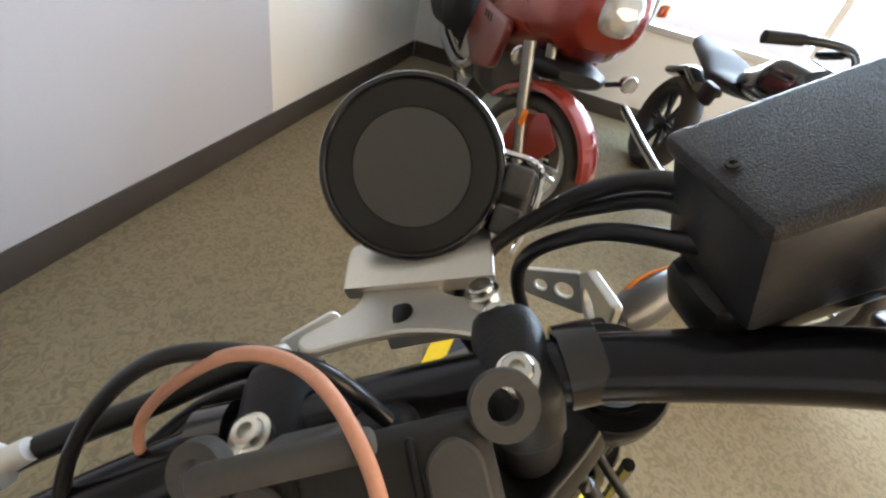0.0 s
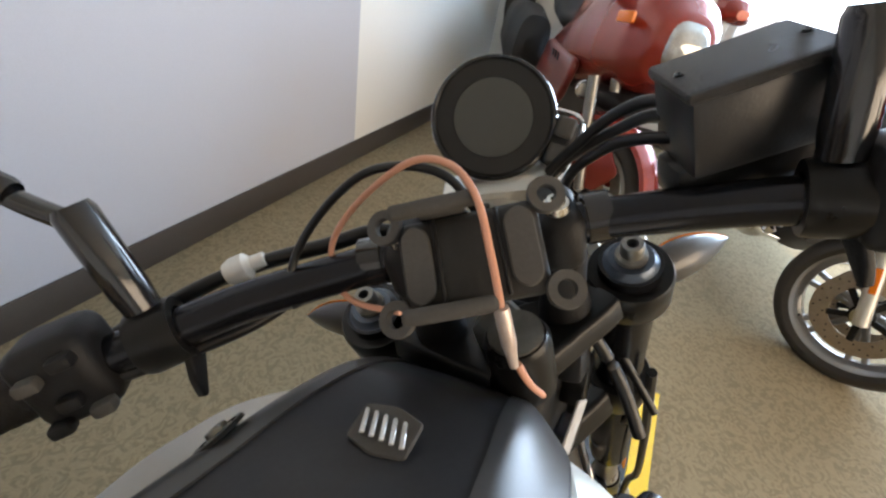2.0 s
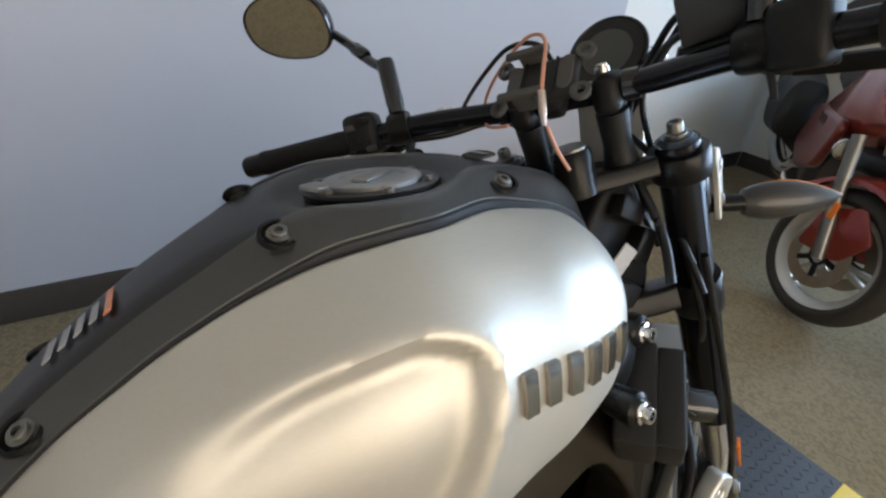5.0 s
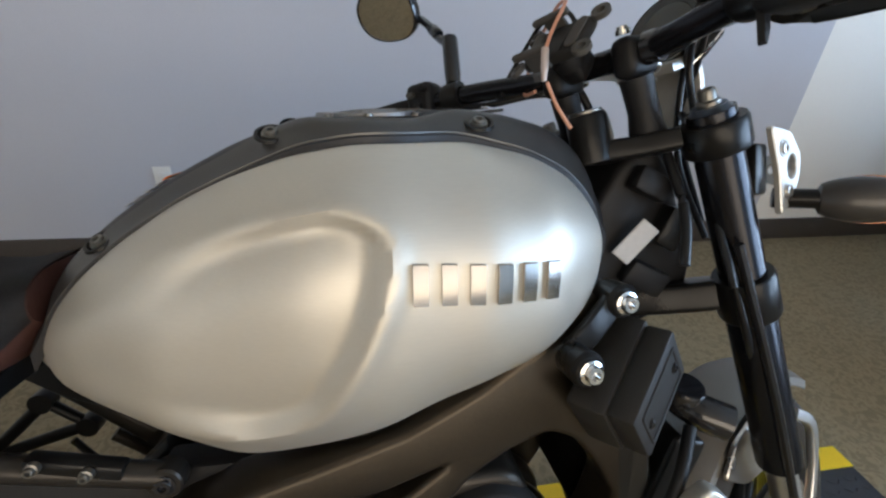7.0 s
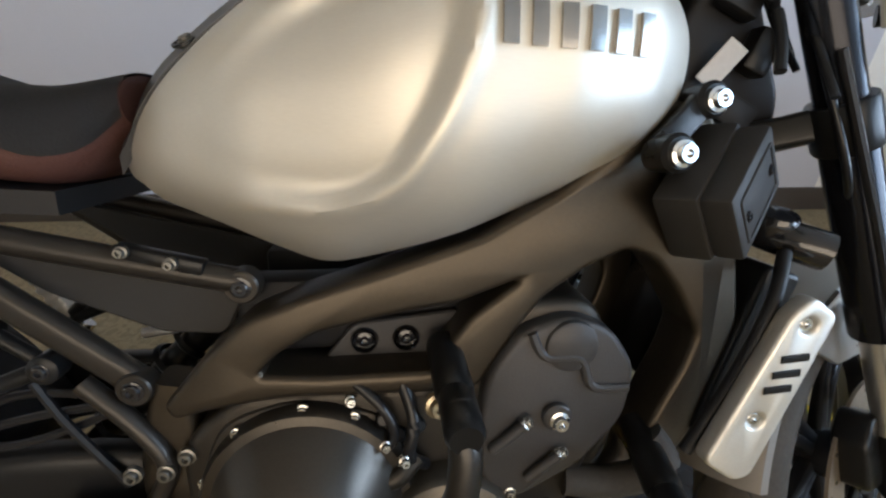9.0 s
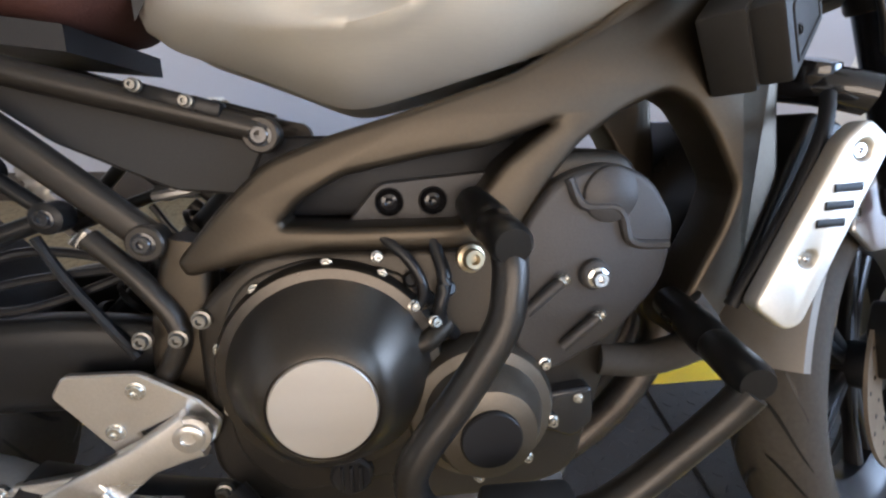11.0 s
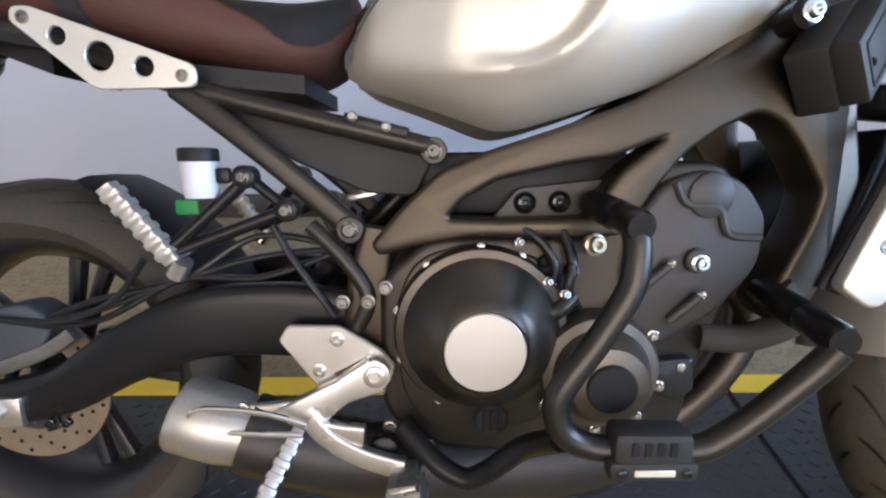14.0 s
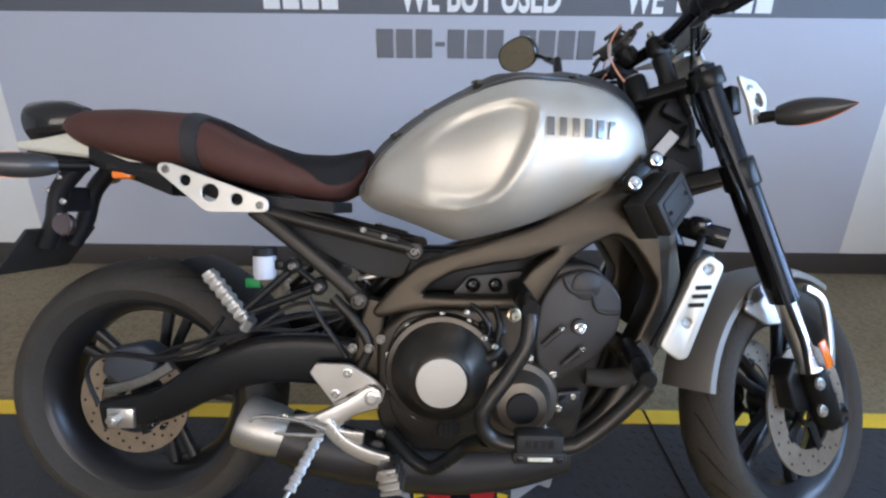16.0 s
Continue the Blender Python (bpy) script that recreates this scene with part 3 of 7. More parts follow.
# dark core of the tank behind the panels
bm = bmesh.new()
rings = []
for i in range(25):
    x = 0.52 + 0.6 * i / 24
    b, t, e = smooth_table(T_BOT, x) + 0.012, smooth_table(T_TOP, x) - 0.004, smooth_table(T_EDGE, x) - 0.012
    rings.append([(x, a * e, b + (t - b) * c) for a, c in ((-1, 0.05), (-1.15, 0.5), (-1, 0.97), (0, 1.0), (1, 0.97), (1.15, 0.5), (1, 0.05), (0, 0))])
skin(bm, rings)
bp("tank_shell", bm, BLACKM)
for x, k in ((0.968, 0.87), (0.762, 0.78), (0.584, 0.78)):
    for s in (-1, 1):
        l = k * (smooth_table(T_EDGE, x) + 0.016) * (1 if s < 0 else 0.93)
        bm = bmesh.new()
        c = Vector((x, s * l, cover_h(x, l)))
        n = Vector((0.0 if x > 0.7 else -0.4, -0.55 if s < 0 else 0.85, 1)).normalized()
        lathe(bm, [(0.0165, 0.002), (0.0155, 0.0045), (0.0125, 0.0045), (0.0105, 0.0005), (0, 0.0005)], c, n, 24)
        bp("grommet", bm, BLACKM)
        bolt(bike, c + n * 0.003, n, 0.0068, 0.005, DKBOLT, "tank_bolt")
# filler cap
FC = Vector((0.866, -0.025, 1.053))
FN = Vector((-0.03, 0, 1)).normalized()
bm = bmesh.new()
lathe(bm, [(0.0645, -0.006), (0.065, 0.003), (0.063, 0.0055), (0.0475, 0.0055), (0.0455, 0.003)], FC, FN, 48)
cap = bp("filler_ring", bm, BLACKM, "black filler ring")
bm = bmesh.new()
lathe(bm, [(0.0465, 0.002), (0.0465, 0.009), (0.0445, 0.0105), (0.031, 0.0105), (0.030, 0.0092), (0.0, 0.0092)], FC, FN, 48)
bp("filler_cap", bm, mat("cap_metal", (0.33, 0.325, 0.32), 0.45, 0.75, var=0.08, fine=300), "dull metal filler cap with key flap", cap)
bm = bmesh.new()
box(bm, (0, 0, 0), (0.05, 0.019, 0.006), bevel=0.003)
bmesh.ops.transform(bm, matrix=Matrix.Translation(FC + Vector((0.0, 0, 0.0105))) @ pose(0, 0, 0, 0, -3, 35), verts=bm.verts)
bp("key_flap", bm, mat("flap_metal", (0.26, 0.255, 0.25), 0.4, 0.75), "", cap)
bm = bmesh.new()
box(bm, (0, 0, 0), (0.022, 0.03, 0.008), bevel=0.003)
bmesh.ops.transform(bm, matrix=Matrix.Translation(FC + Vector((-0.052, 0.004, 0.005))) @ pose(0, 0, 0, 0, 0, 20), verts=bm.verts)
bp("hinge", bm, mat("hinge_metal", (0.3, 0.295, 0.29), 0.42, 0.75), "", cap)
for i in range(6):
    a = radians(60 * i + 20)
    bolt(bike, FC + Vector((0.0545 * math.cos(a), 0.0545 * math.sin(a), 0.006 + 0.0018 * math.cos(a))), FN, 0.0042, 0.003, DKBOLT, "cap_bolt")
# badge on the cover: a plain hexagonal plate with slanted bars
bm = bmesh.new()
plate(bm, rounded([(-0.011, -0.019), (0.011, -0.019), (0.0155, 0), (0.011, 0.019), (-0.011, 0.019), (-0.0155, 0)], 0.003), (), 0, 0.003, 0.0008, to=Matrix.Translation((1.005, -0.004, 1.068)) @ pose(0, -0, 0, -98, 0, 90) @ pose(0, 0, 0, 0, 90, 0))
badge = bp("badge", bm, GRIP_PAD, "grey hexagonal cover badge with slanted bars")
for k in range(5):
    bm = bmesh.new()
    box(bm, (0, 0, 0), (0.021, 0.0028, 0.0016), bevel=0.0005, seg=1)
    bmesh.ops.transform(bm, matrix=Matrix.Translation((1.005, -0.0165 + 0.0063 * k, 1.0697)) @ pose(0, 0, 0, 0, 9, 25), verts=bm.verts)
    bp("badge_bar", bm, ALU, "", badge)
for k in range(5):
    bm = bmesh.new()
    x0 = 0.643 - 0.011 * k
    ll = -0.01
    box(bm, (0, 0, 0), (0.007, 0.05 if k == 0 else 0.036, 0.0012), bevel=0.0004, seg=1)
    bmesh.ops.transform(bm, matrix=Matrix.Translation((x0, ll, cover_h(x0, ll) + 0.0035)) @ pose(0, 0, 0, 0, -36, 0), verts=bm.verts)
    bp("decal_bar", bm, ORANGE if k == 0 else GREY_D, "orange decal stripe" if k == 0 else "grey decal bar")
# raised maker's mark on each panel, as plain chrome bars
for s in (-1, 1):
    for k in range(6):
        x = 0.891 + 0.0242 * k
        bm = bmesh.new()
        g = []
        for i in range(4):
            row = []
            for j in range(7):
                xx = x - 0.0065 + 0.013 * i / 3
                hh = 0.907 + 0.034 * j / 6 - 0.05 * (xx - 0.955)
                b, t = smooth_table(T_BOT, xx), smooth_table(T_TOP, xx)
                l, h = tank_side(xx, (hh - b) / (t - b))
                row.append(bm.verts.new((xx, s * (l + 0.005), hh)))
            g.append(row)
        for a, b in zip(g, g[1:]):
            for j in range(6):
                bm.faces.new((a[j], b[j], b[j + 1], a[j + 1]))
        rim = [e for e in bm.edges if len(e.link_faces) == 1]
        r = bmesh.ops.extrude_edge_only(bm, edges=rim)
        for v in (q for q in r["geom"] if isinstance(q, bmesh.types.BMVert)):
            v.co.y -= s * 0.006
        bp("emblem_bar", bm, EMBLEM, "raised chrome emblem bar")


# seat -------------------------------------------------------------------
SEAT = [(-0.165, 0.955, 0.935, 0.055), (-0.15, 0.972, 0.912, 0.085), (-0.1, 0.983, 0.888, 0.108), (0.0, 0.985, 0.862, 0.125), (0.14, 0.976, 0.838, 0.134), (0.2, 0.955, 0.822, 0.136), (0.26, 0.922, 0.806, 0.136), (0.36, 0.889, 0.787, 0.13), (0.44, 0.886, 0.776, 0.116), (0.49, 0.896, 0.8, 0.095), (0.515, 0.903, 0.848, 0.075)]


def seat_ring(x, grow=0.0, h0=-1.0, h1=1.0):
    t, b, w = (smooth_table([(r[0], r[k]) for r in SEAT], x) for k in (1, 2, 3))
    c, hh = (t + b) / 2, (t - b) / 2 + grow
    out = []
    for i in range(28):
        a = 2 * math.pi * i / 28
        ca, sa = math.cos(a), math.sin(a)
        l = (w + grow) * math.copysign(abs(ca) ** 0.62, ca)
        h = hh * math.copysign(abs(sa) ** 0.75, sa)
        l *= 1 - 0.10 * max(0, sa)
        out.append((x, l, c + h))
    return out


def seat_piece(name, x0, x1, material, grow, label, n=26):
    bm = bmesh.new()
    skin(bm, [seat_ring(x0 + (x1 - x0) * i / n, grow) for i in range(n + 1)])
    return bp(name, bm, material, label)


seat_piece("rear_pad", -0.165, 0.17, BROWN, 0.0, "brown vinyl passenger pad")
seat_piece("front_pad", 0.165, 0.515, BROWN, -0.002, "brown vinyl rider pad")
seat_piece("seat_strap", 0.138, 0.172, DARKSEAT, 0.0035, "dark strap across the seat", 6)
bm = bmesh.new()
rows = []
for i in range(27):
    x = 0.172 + 0.343 * i / 26
    t, q, w = (smooth_table([(u[0], u[k]) for u in SEAT], x) for k in (1, 2, 3))
    low = 0.95 - 1.35 * smoothstep(0.26, 0.5, x)
    row = []
    for j in range(25):
        ang = low + (math.pi - 2 * low) * j / 24
        ca, sa = math.cos(ang), math.sin(ang)
        l = (w + 0.001) * math.copysign(abs(ca) ** 0.62, ca) * (1 - 0.10 * max(0, sa))
        row.append(bm.verts.new((x, l, (t + q) / 2 + ((t - q) / 2 + 0.001) * math.copysign(abs(sa) ** 0.75, sa))))
    rows.append(row)
for a, b in zip(rows, rows[1:]):
    for j in range(24):
        bm.faces.new((a[j], b[j], b[j + 1], a[j + 1]))
bmesh.ops.solidify(bm, geom=bm.faces[:], thickness=-0.003)
bp("seat_top", bm, DARKSEAT, "dark vinyl seat top")
bm = bmesh.new()
skin(bm, [[(x, s * w, h) for s, h in ((-1, b - 0.005), (-1, b - 0.03), (1, b - 0.03), (1, b - 0.005))] for x, b, w in ((-0.12, 0.91, 0.07), (0.0, 0.865, 0.1), (0.15, 0.838, 0.12), (0.3, 0.798, 0.12), (0.45, 0.785, 0.1))])
bp("seat_base", bm, PLASTIC)

# side triangles beside the seat
BR_OUT = rounded([(0.102, 0.856), (0.124, 0.857), (0.328, 0.784), (0.327, 0.757), (0.198, 0.755), (0.098, 0.84)], 0.012)
for s in (-1, 1):
    bm = bmesh.new()
    plate(bm, BR_OUT, ((0.156, 0.821, 0.0115), (0.207, 0.796, 0.018), (0.262, 0.783, 0.0125)), s * 0.146, s * 0.152, 0.0012)
    bk = bp("seat_bracket", bm, ALU_W, "satin aluminium bracket with three holes")
    for x, h in ((0.117, 0.843), (0.31, 0.771)):
        bolt(bike, (x, s * 0.152, h), (0, s, 0), 0.0062, 0.004, DKBOLT)

# subframe ------------------------------------------------------------------
for s in (-1, 1):
    bm = bmesh.new()
    tube(bm, [(-0.05, s * 0.075, 0.852), (0.1, s * 0.1, 0.835), (0.3, s * 0.118, 0.762), (0.628, s * 0.108, 0.68)], 0.0145)
    bp("seat_rail", bm, RAILM)
    bm = bmesh.new()
    sweep(bm, [(0.285, s * 0.122, 0.762), (0.4, s * 0.126, 0.672), (0.512, s * 0.124, 0.572)], rrect(0.0165, 0.012, 0.8), 6)
    bp("rail_strut", bm, RAILM)
    bm = bmesh.new()
    plate(bm, rounded([(0.3, 0.752), (0.63, 0.67), (0.6, 0.612), (0.53, 0.618), (0.42, 0.668), (0.35, 0.72)], 0.012), (), s * 0.088, s * 0.098, 0.003)
    bp("side_panel", bm, PLASTIC_G, "dark grey side panel")
    for p in ((0.628, 0.115, 0.676), (0.512, 0.137, 0.57)):
        bm = bmesh.new()
        lathe(bm, [(0, -0.02), (0.019, -0.02), (0.019, 0.002), (0.017, 0.004), (0, 0.004)], (p[0], s * p[1], p[2]), (0, s, 0), 24)
        bp("boss", bm, RAILM)
        bolt(bike, (p[0], s * (p[1] + 0.004), p[2]), (0, s, 0), 0.009, 0.006, BLACKG)
    for x, h in ((0.565, 0.708), (0.52, 0.722)):
        bolt(bike, (x, s * 0.13, h), (0, s, 0), 0.005, 0.007, DKBOLT, "fairing_bolt")
    bm = bmesh.new()
    box(bm, (0.55, s * 0.115, 0.71), (0.09, 0.02, 0.016), m=pose(0, 0, 0, 0, 14, 0), bevel=0.003)
    bp("trim_clip", bm, BLACKM)

# main frame -----------------------------------------------------------------
SPAR = rounded([(0.54, 0.55), (0.588, 0.606), (0.637, 0.65), (0.7, 0.675), (0.79, 0.703), (0.885, 0.735), (0.965, 0.78), (1.015, 0.82), (1.065, 0.875), (1.135, 0.87), (1.165, 0.79), (1.172, 0.71), (1.188, 0.63), (1.182, 0.575), (1.16, 0.5), (1.13, 0.446), (1.088, 0.438), (1.08, 0.462), (1.105, 0.52), (1.128, 0.575), (1.138, 0.618), (1.108, 0.668), (1.078, 0.706), (1.046, 0.72), (1.0, 0.7), (0.955, 0.668), (0.928, 0.632), (0.908, 0.598), (0.885, 0.562), (0.837, 0.558), (0.682, 0.56), (0.6, 0.546), (0.55, 0.533)], 0.012)
SPAR_WINDOW = rounded([(0.645, 0.586), (0.668, 0.611), (0.712, 0.636), (0.8, 0.655), (0.86, 0.664), (0.93, 0.69), (0.875, 0.647), (0.85, 0.614), (0.834, 0.585), (0.712, 0.584)], 0.008)


def frame_side(s):
    bm = bmesh.new()
    plate(bm, SPAR, (SPAR_WINDOW,), s * 0.085, s * 0.158, 0.008)
    for v in bm.verts:
        v.co.y -= s * (0.05 * smoothstep(1.0, 1.2, v.co.x) * smoothstep(0.77, 0.9, v.co.z) + 0.012 * smoothstep(0.75, 0.54, v.co.x))
    sweep(bm, [(0.548, s * 0.112, 0.57), (0.535, s * 0.112, 0.5), (0.53, s * 0.112, 0.43), (0.54, s * 0.105, 0.36)], [(a, b * 0.022) for a, b in rrect(1.0, 1.0, 0.4, 3)], 8, scales=[(0.02, 1), (0.03, 1), (0.034, 1), (0.025, 1)])
    return bp("frame_spar", bm, FRAMEM, "dark bronze cast frame spar")


both(frame_side)
bm = bmesh.new()
lathe(bm, [(0.0, 0), (0.04, 0), (0.042, 0.02), (0.036, 0.06), (0.036, 0.11), (0.04, 0.13), (0.038, 0.14), (0, 0.14)], (1.255, 0, 0.89), (-math.sin(radians(RAKE)), 0, math.cos(radians(RAKE))), 28)
bp("steering_head", bm, PLASTIC)
bm = bmesh.new()
plate(bm, rounded([(1.09, 0.84), (1.125, 0.95), (1.16, 1.015), (1.2, 1.03), (1.225, 1.0), (1.275, 0.88), (1.27, 0.82), (1.19, 0.79)], 0.02), (), -0.058, 0.058, 0.01)
bp("head_gusset", bm, PLASTIC, "black cast gusset round the steering head")
# black blocks added to fill the dark gap between tank and fork
for k, (x, l, h, dx, dy, dh) in enumerate(((1.19, -0.07, 0.985, 0.05, 0.022, 0.03), (1.225, -0.068, 0.93, 0.034, 0.026, 0.05), (1.2, -0.066, 0.865, 0.06, 0.022, 0.034), (1.19, 0.07, 0.98, 0.05, 0.022, 0.03), (1.21, 0.068, 0.9, 0.05, 0.026, 0.05))):
    bm = bmesh.new()
    box(bm, (0, 0, 0), (dx, dy, dh), bevel=0.005)
    bmesh.ops.transform(bm, matrix=Matrix.Translation((x, l, h)) @ pose(0, 0, 0, 8 * (k % 3 - 1), 25, 0), verts=bm.verts)
    bp("gap_block", bm, BLACKM if k % 2 else PLASTIC, "black block filling the dark gap by the steering head")
for s in (-1, 1):
    # inner plate with two dark round sockets seen in the frame's window
    bm = bmesh.new()
    plate(bm, rounded([(0.705, 0.575), (0.9, 0.575), (0.905, 0.64), (0.745, 0.624)], 0.01), ((0.757, 0.603, 0.0145), (0.806, 0.604, 0.0145)), s * 0.098, s * 0.108, 0.002)
    bp("engine_mount", bm, ENGINE2)
    for x, h in ((0.757, 0.603), (0.806, 0.604)):
        bm = bmesh.new()
        lathe(bm, [(0.0145, 0.008), (0.0135, -0.004), (0.009, -0.006), (0.009, 0.002), (0.005, 0.003), (0, -0.001)], (x, s * 0.106, h), (0, s, 0), 24)
        bp("mount_bolt", bm, BLACKG)
    # black block added as infill behind the window
    bm = bmesh.new()
    box(bm, (0.76, s * 0.07, 0.63), (0.3, 0.05, 0.09), bevel=0.01)
    bp("dark_infill", bm, PLASTIC)

# engine ------------------------------------------------------------------
bm = bmesh.new()
plate(bm, rounded([(0.55, 0.5), (0.62, 0.56), (0.86, 0.56), (0.93, 0.66), (1.02, 0.66), (1.065, 0.55), (1.0, 0.36), (0.98, 0.26), (0.9, 0.235), (0.62, 0.24), (0.55, 0.3)], 0.03), (), -0.145, 0.145, 0.012)
engine = bp("crankcase", bm, ENGINE, "dark cast engine block")


def engine_cover(s):
    bm = bmesh.new()
    plate(bm, rounded([(0.893, 0.584), (0.929, 0.633), (0.985, 0.65), (1.032, 0.632), (1.064, 0.584), (1.056, 0.517), (1.008, 0.458), (0.93, 0.412), (0.89, 0.44), (0.882, 0.508)], 0.02), (), s * 0.13, s * 0.168, 0.008)
    c = bp("cam_cover", bm, ENGINE2, "grey cast camshaft chain cover")
    bm = bmesh.new()
    tube(bm, [(0.94, s * 0.168, 0.632), (0.955, s * 0.17, 0.605), (0.995, s * 0.17, 0.6), (1.012, s * 0.17, 0.565), (1.055, s * 0.168, 0.56)], 0.0055, 6, 8)
    bp("cover_rib", bm, ENGINE2, "", c)
    bm = bmesh.new()
    lathe(bm, [(0.03, 0), (0.029, 0.006), (0.026, 0.008), (0, 0.008)], (0.985, s * 0.166, 0.615), (0, s, 0), 28)
    bp("cover_boss", bm, ENGINE2, "", c)
    bm = bmesh.new()
    lathe(bm, [(0.017, 0), (0.0165, 0.006), (0.014, 0.008), (0, 0.008)], (0.973, s * 0.17, 0.53), (0, s, 0), 24)
    bp("cover_boss", bm, ENGINE2, "", c)
    bolt(bike, (0.974, s * 0.177, 0.528), (0, s, 0), 0.0085, 0.011, CHROME, "cover_bolt")
    for x, h in ((0.935, 0.526), (0.978, 0.484)):
        bm = bmesh.new()
        tube(bm, [(x - 0.036, s * 0.172, h - 0.036), (x, s * 0.178, h)], 0.0065, 3, 10)
        bp("stud_tower", bm, ENGINE2, "", c)
        bolt(bike, (x + 0.001, s * 0.178, h + 0.001), (0.65, s * 0.5, 0.6), 0.005, 0.007)


both(engine_cover)
for s in (-1, 1):
    # clutch or generator cover
    C = Vector((0.691, s * 0.135, 0.43))
    bm = bmesh.new()
    lathe(bm, [(0.12, 0.0), (0.12, 0.026), (0.116, 0.034), (0.106, 0.036), (0.1, 0.044), (0.07, 0.088), (0.058, 0.099), (0.053, 0.101), (0.0515, 0.098), (0, 0.098)], C, (0, s, 0), 64)
    cl = bp("clutch_cover", bm, CLUTCH, "satin black round clutch cover")
    bm = bmesh.new()
    lathe(bm, [(0.0505, 0.096), (0.0505, 0.1005), (0.049, 0.102), (0, 0.1025)], C, (0, s, 0), 56)
    bp("cover_disc", bm, DISC_AL, "round brushed aluminium disc", cl)
    bm = bmesh.new()
    plate(bm, rounded([(0.57, 0.46), (0.6, 0.53), (0.68, 0.555), (0.78, 0.53), (0.81, 0.45), (0.8, 0.33), (0.77, 0.285), (0.63, 0.27), (0.58, 0.33)], 0.03), (), s * 0.13, s * 0.15, 0.004)
    bp("case_flange", bm, ENGINE)
    for a in (90, 128, 165, 200, 240, 282, 325, 0, 35, 62):
        bolt(bike, C + Vector((0.117 * math.cos(radians(a)), s * 0.022, 0.117 * math.sin(radians(a)))), (0, s, 0), 0.005, 0.006, BOLT, "case_bolt")
    # oil filler cap and sight glass
    bm = bmesh.new()
    lathe(bm, [(0.024, 0), (0.024, 0.012), (0.021, 0.015), (0.013, 0.014), (0.0, 0.013)], (0.706, s * 0.16, 0.305), (0, s, 0), 12)
    oc = bp("oil_cap", bm, PLASTIC, "black ribbed oil cap")
    for k in range(3):
        bm = bmesh.new()
        box(bm, (0.706 - 0.01 + 0.01 * k, s * 0.176, 0.305), (0.004, 0.006, 0.03), bevel=0.001, seg=1)
        bp("cap_rib", bm, PLASTIC, "", oc)
    # smaller cover in front
    G = Vector((0.852, s * 0.14, 0.376))
    bm = bmesh.new()
    lathe(bm, [(0.083, 0.0), (0.083, 0.03), (0.078, 0.04), (0.066, 0.044), (0.06, 0.06), (0.05, 0.078), (0.034, 0.082), (0, 0.082)], G, (0, s, 0), 48)
    gc = bp("pickup_cover", bm, mat("bronze_cast_cover", (0.13, 0.115, 0.095), 0.4, 0.8, var=0.12, scale=12, fine=380, bump=0.1), "round cast pickup cover")
    bm = bmesh.new()
    lathe(bm, [(0.032, 0.078), (0.032, 0.086), (0.03, 0.088), (0, 0.088)], G, (0, s, 0), 40)
    bp("cover_cap", bm, PLASTIC, "black round cap", gc)
    for a in (75, 35, -15, 215, 270, 310):
        bolt(bike, G + Vector((0.088 * math.cos(radians(a)), s * 0.028, 0.088 * math.sin(radians(a)))), (0, s, 0), 0.0055, 0.007, BOLT, "case_bolt")
    bm = bmesh.new()
    plate(bm, rounded([(0.92, 0.385), (0.985, 0.392), (0.99, 0.345), (0.965, 0.325), (0.925, 0.34)], 0.008), (), s * 0.13, s * 0.165, 0.005)
    bp("water_pump", bm, BLACKG, "black water pump housing")
    bolt(bike, (0.968, s * 0.165, 0.378), (0, s, 0), 0.0045, 0.004)
    # loose connectors, hoses and clamps between frame and covers
    random.seed(5)
    for k, (x, h) in enumerate(((0.775, 0.52), (0.79, 0.495), (0.775, 0.475), (0.805, 0.475), (0.81, 0.51), (0.79, 0.45))):
        bm = bmesh.new()
        lathe(bm, [(0, 0), (0.009, 0), (0.009, 0.02), (0.006, 0.024), (0, 0.024)], (x, s * 0.135, h), (random.uniform(-0.5, 0.5), s, random.uniform(-0.4, 0.6)), 12)
        bp("connector", bm, BLACKM)
    for k, pts in enumerate((
        [(0.745, s * 0.15, 0.575), (0.775, s * 0.162, 0.55), (0.79, s * 0.165, 0.515), (0.772, s * 0.16, 0.48)],
        [(0.8, s * 0.15, 0.57), (0.812, s * 0.165, 0.53), (0.806, s * 0.17, 0.49), (0.825, s * 0.15, 0.46)],
        [(0.765, s * 0.165, 0.455), (0.79, s * 0.172, 0.462), (0.815, s * 0.16, 0.48)],
    )):
        bm = bmesh.new()
        tube(bm, pts, (0.006, 0.0075, 0.012)[k], 6, 10)
        bp("engine_hose", bm, CABLE if k < 2 else ENGINE, "black engine hose" if k < 2 else "dark cast outlet pipe")
    for x, h, q in ((0.779, 0.502, 0.168), (0.8, 0.487, 0.176), (0.776, 0.448, 0.18), (0.742, 0.553, 0.155)):
        bolt(bike, (x, s * q, h), (0.25, s, 0.2), 0.0048, 0.009, BOLT, "clamp_screw")
    bolt(bike, (0.838, s * 0.17, 0.552), (0.2, s, 0.1), 0.011, 0.014, GOLD, "sensor_nut")
    for x, h in ((0.56, 0.49), (0.535, 0.47), (0.56, 0.28), (0.615, 0.252), (0.5, 0.47)):
        bolt(bike, (x, s * 0.148, h), (0, s, 0), 0.0075, 0.008, DKBOLT, "case_bolt")
bm = bmesh.new()
plate(bm, rounded([(0.64, 0.25), (1.0, 0.25), (0.98, 0.185), (0.9, 0.165), (0.68, 0.175)], 0.02), (), -0.1, 0.1, 0.012)
bp("sump", bm, mat("grey_sump", (0.2, 0.19, 0.175), 0.45, 0.7, var=0.15, scale=12, fine=300, bump=0.1), "grey cast oil sump")
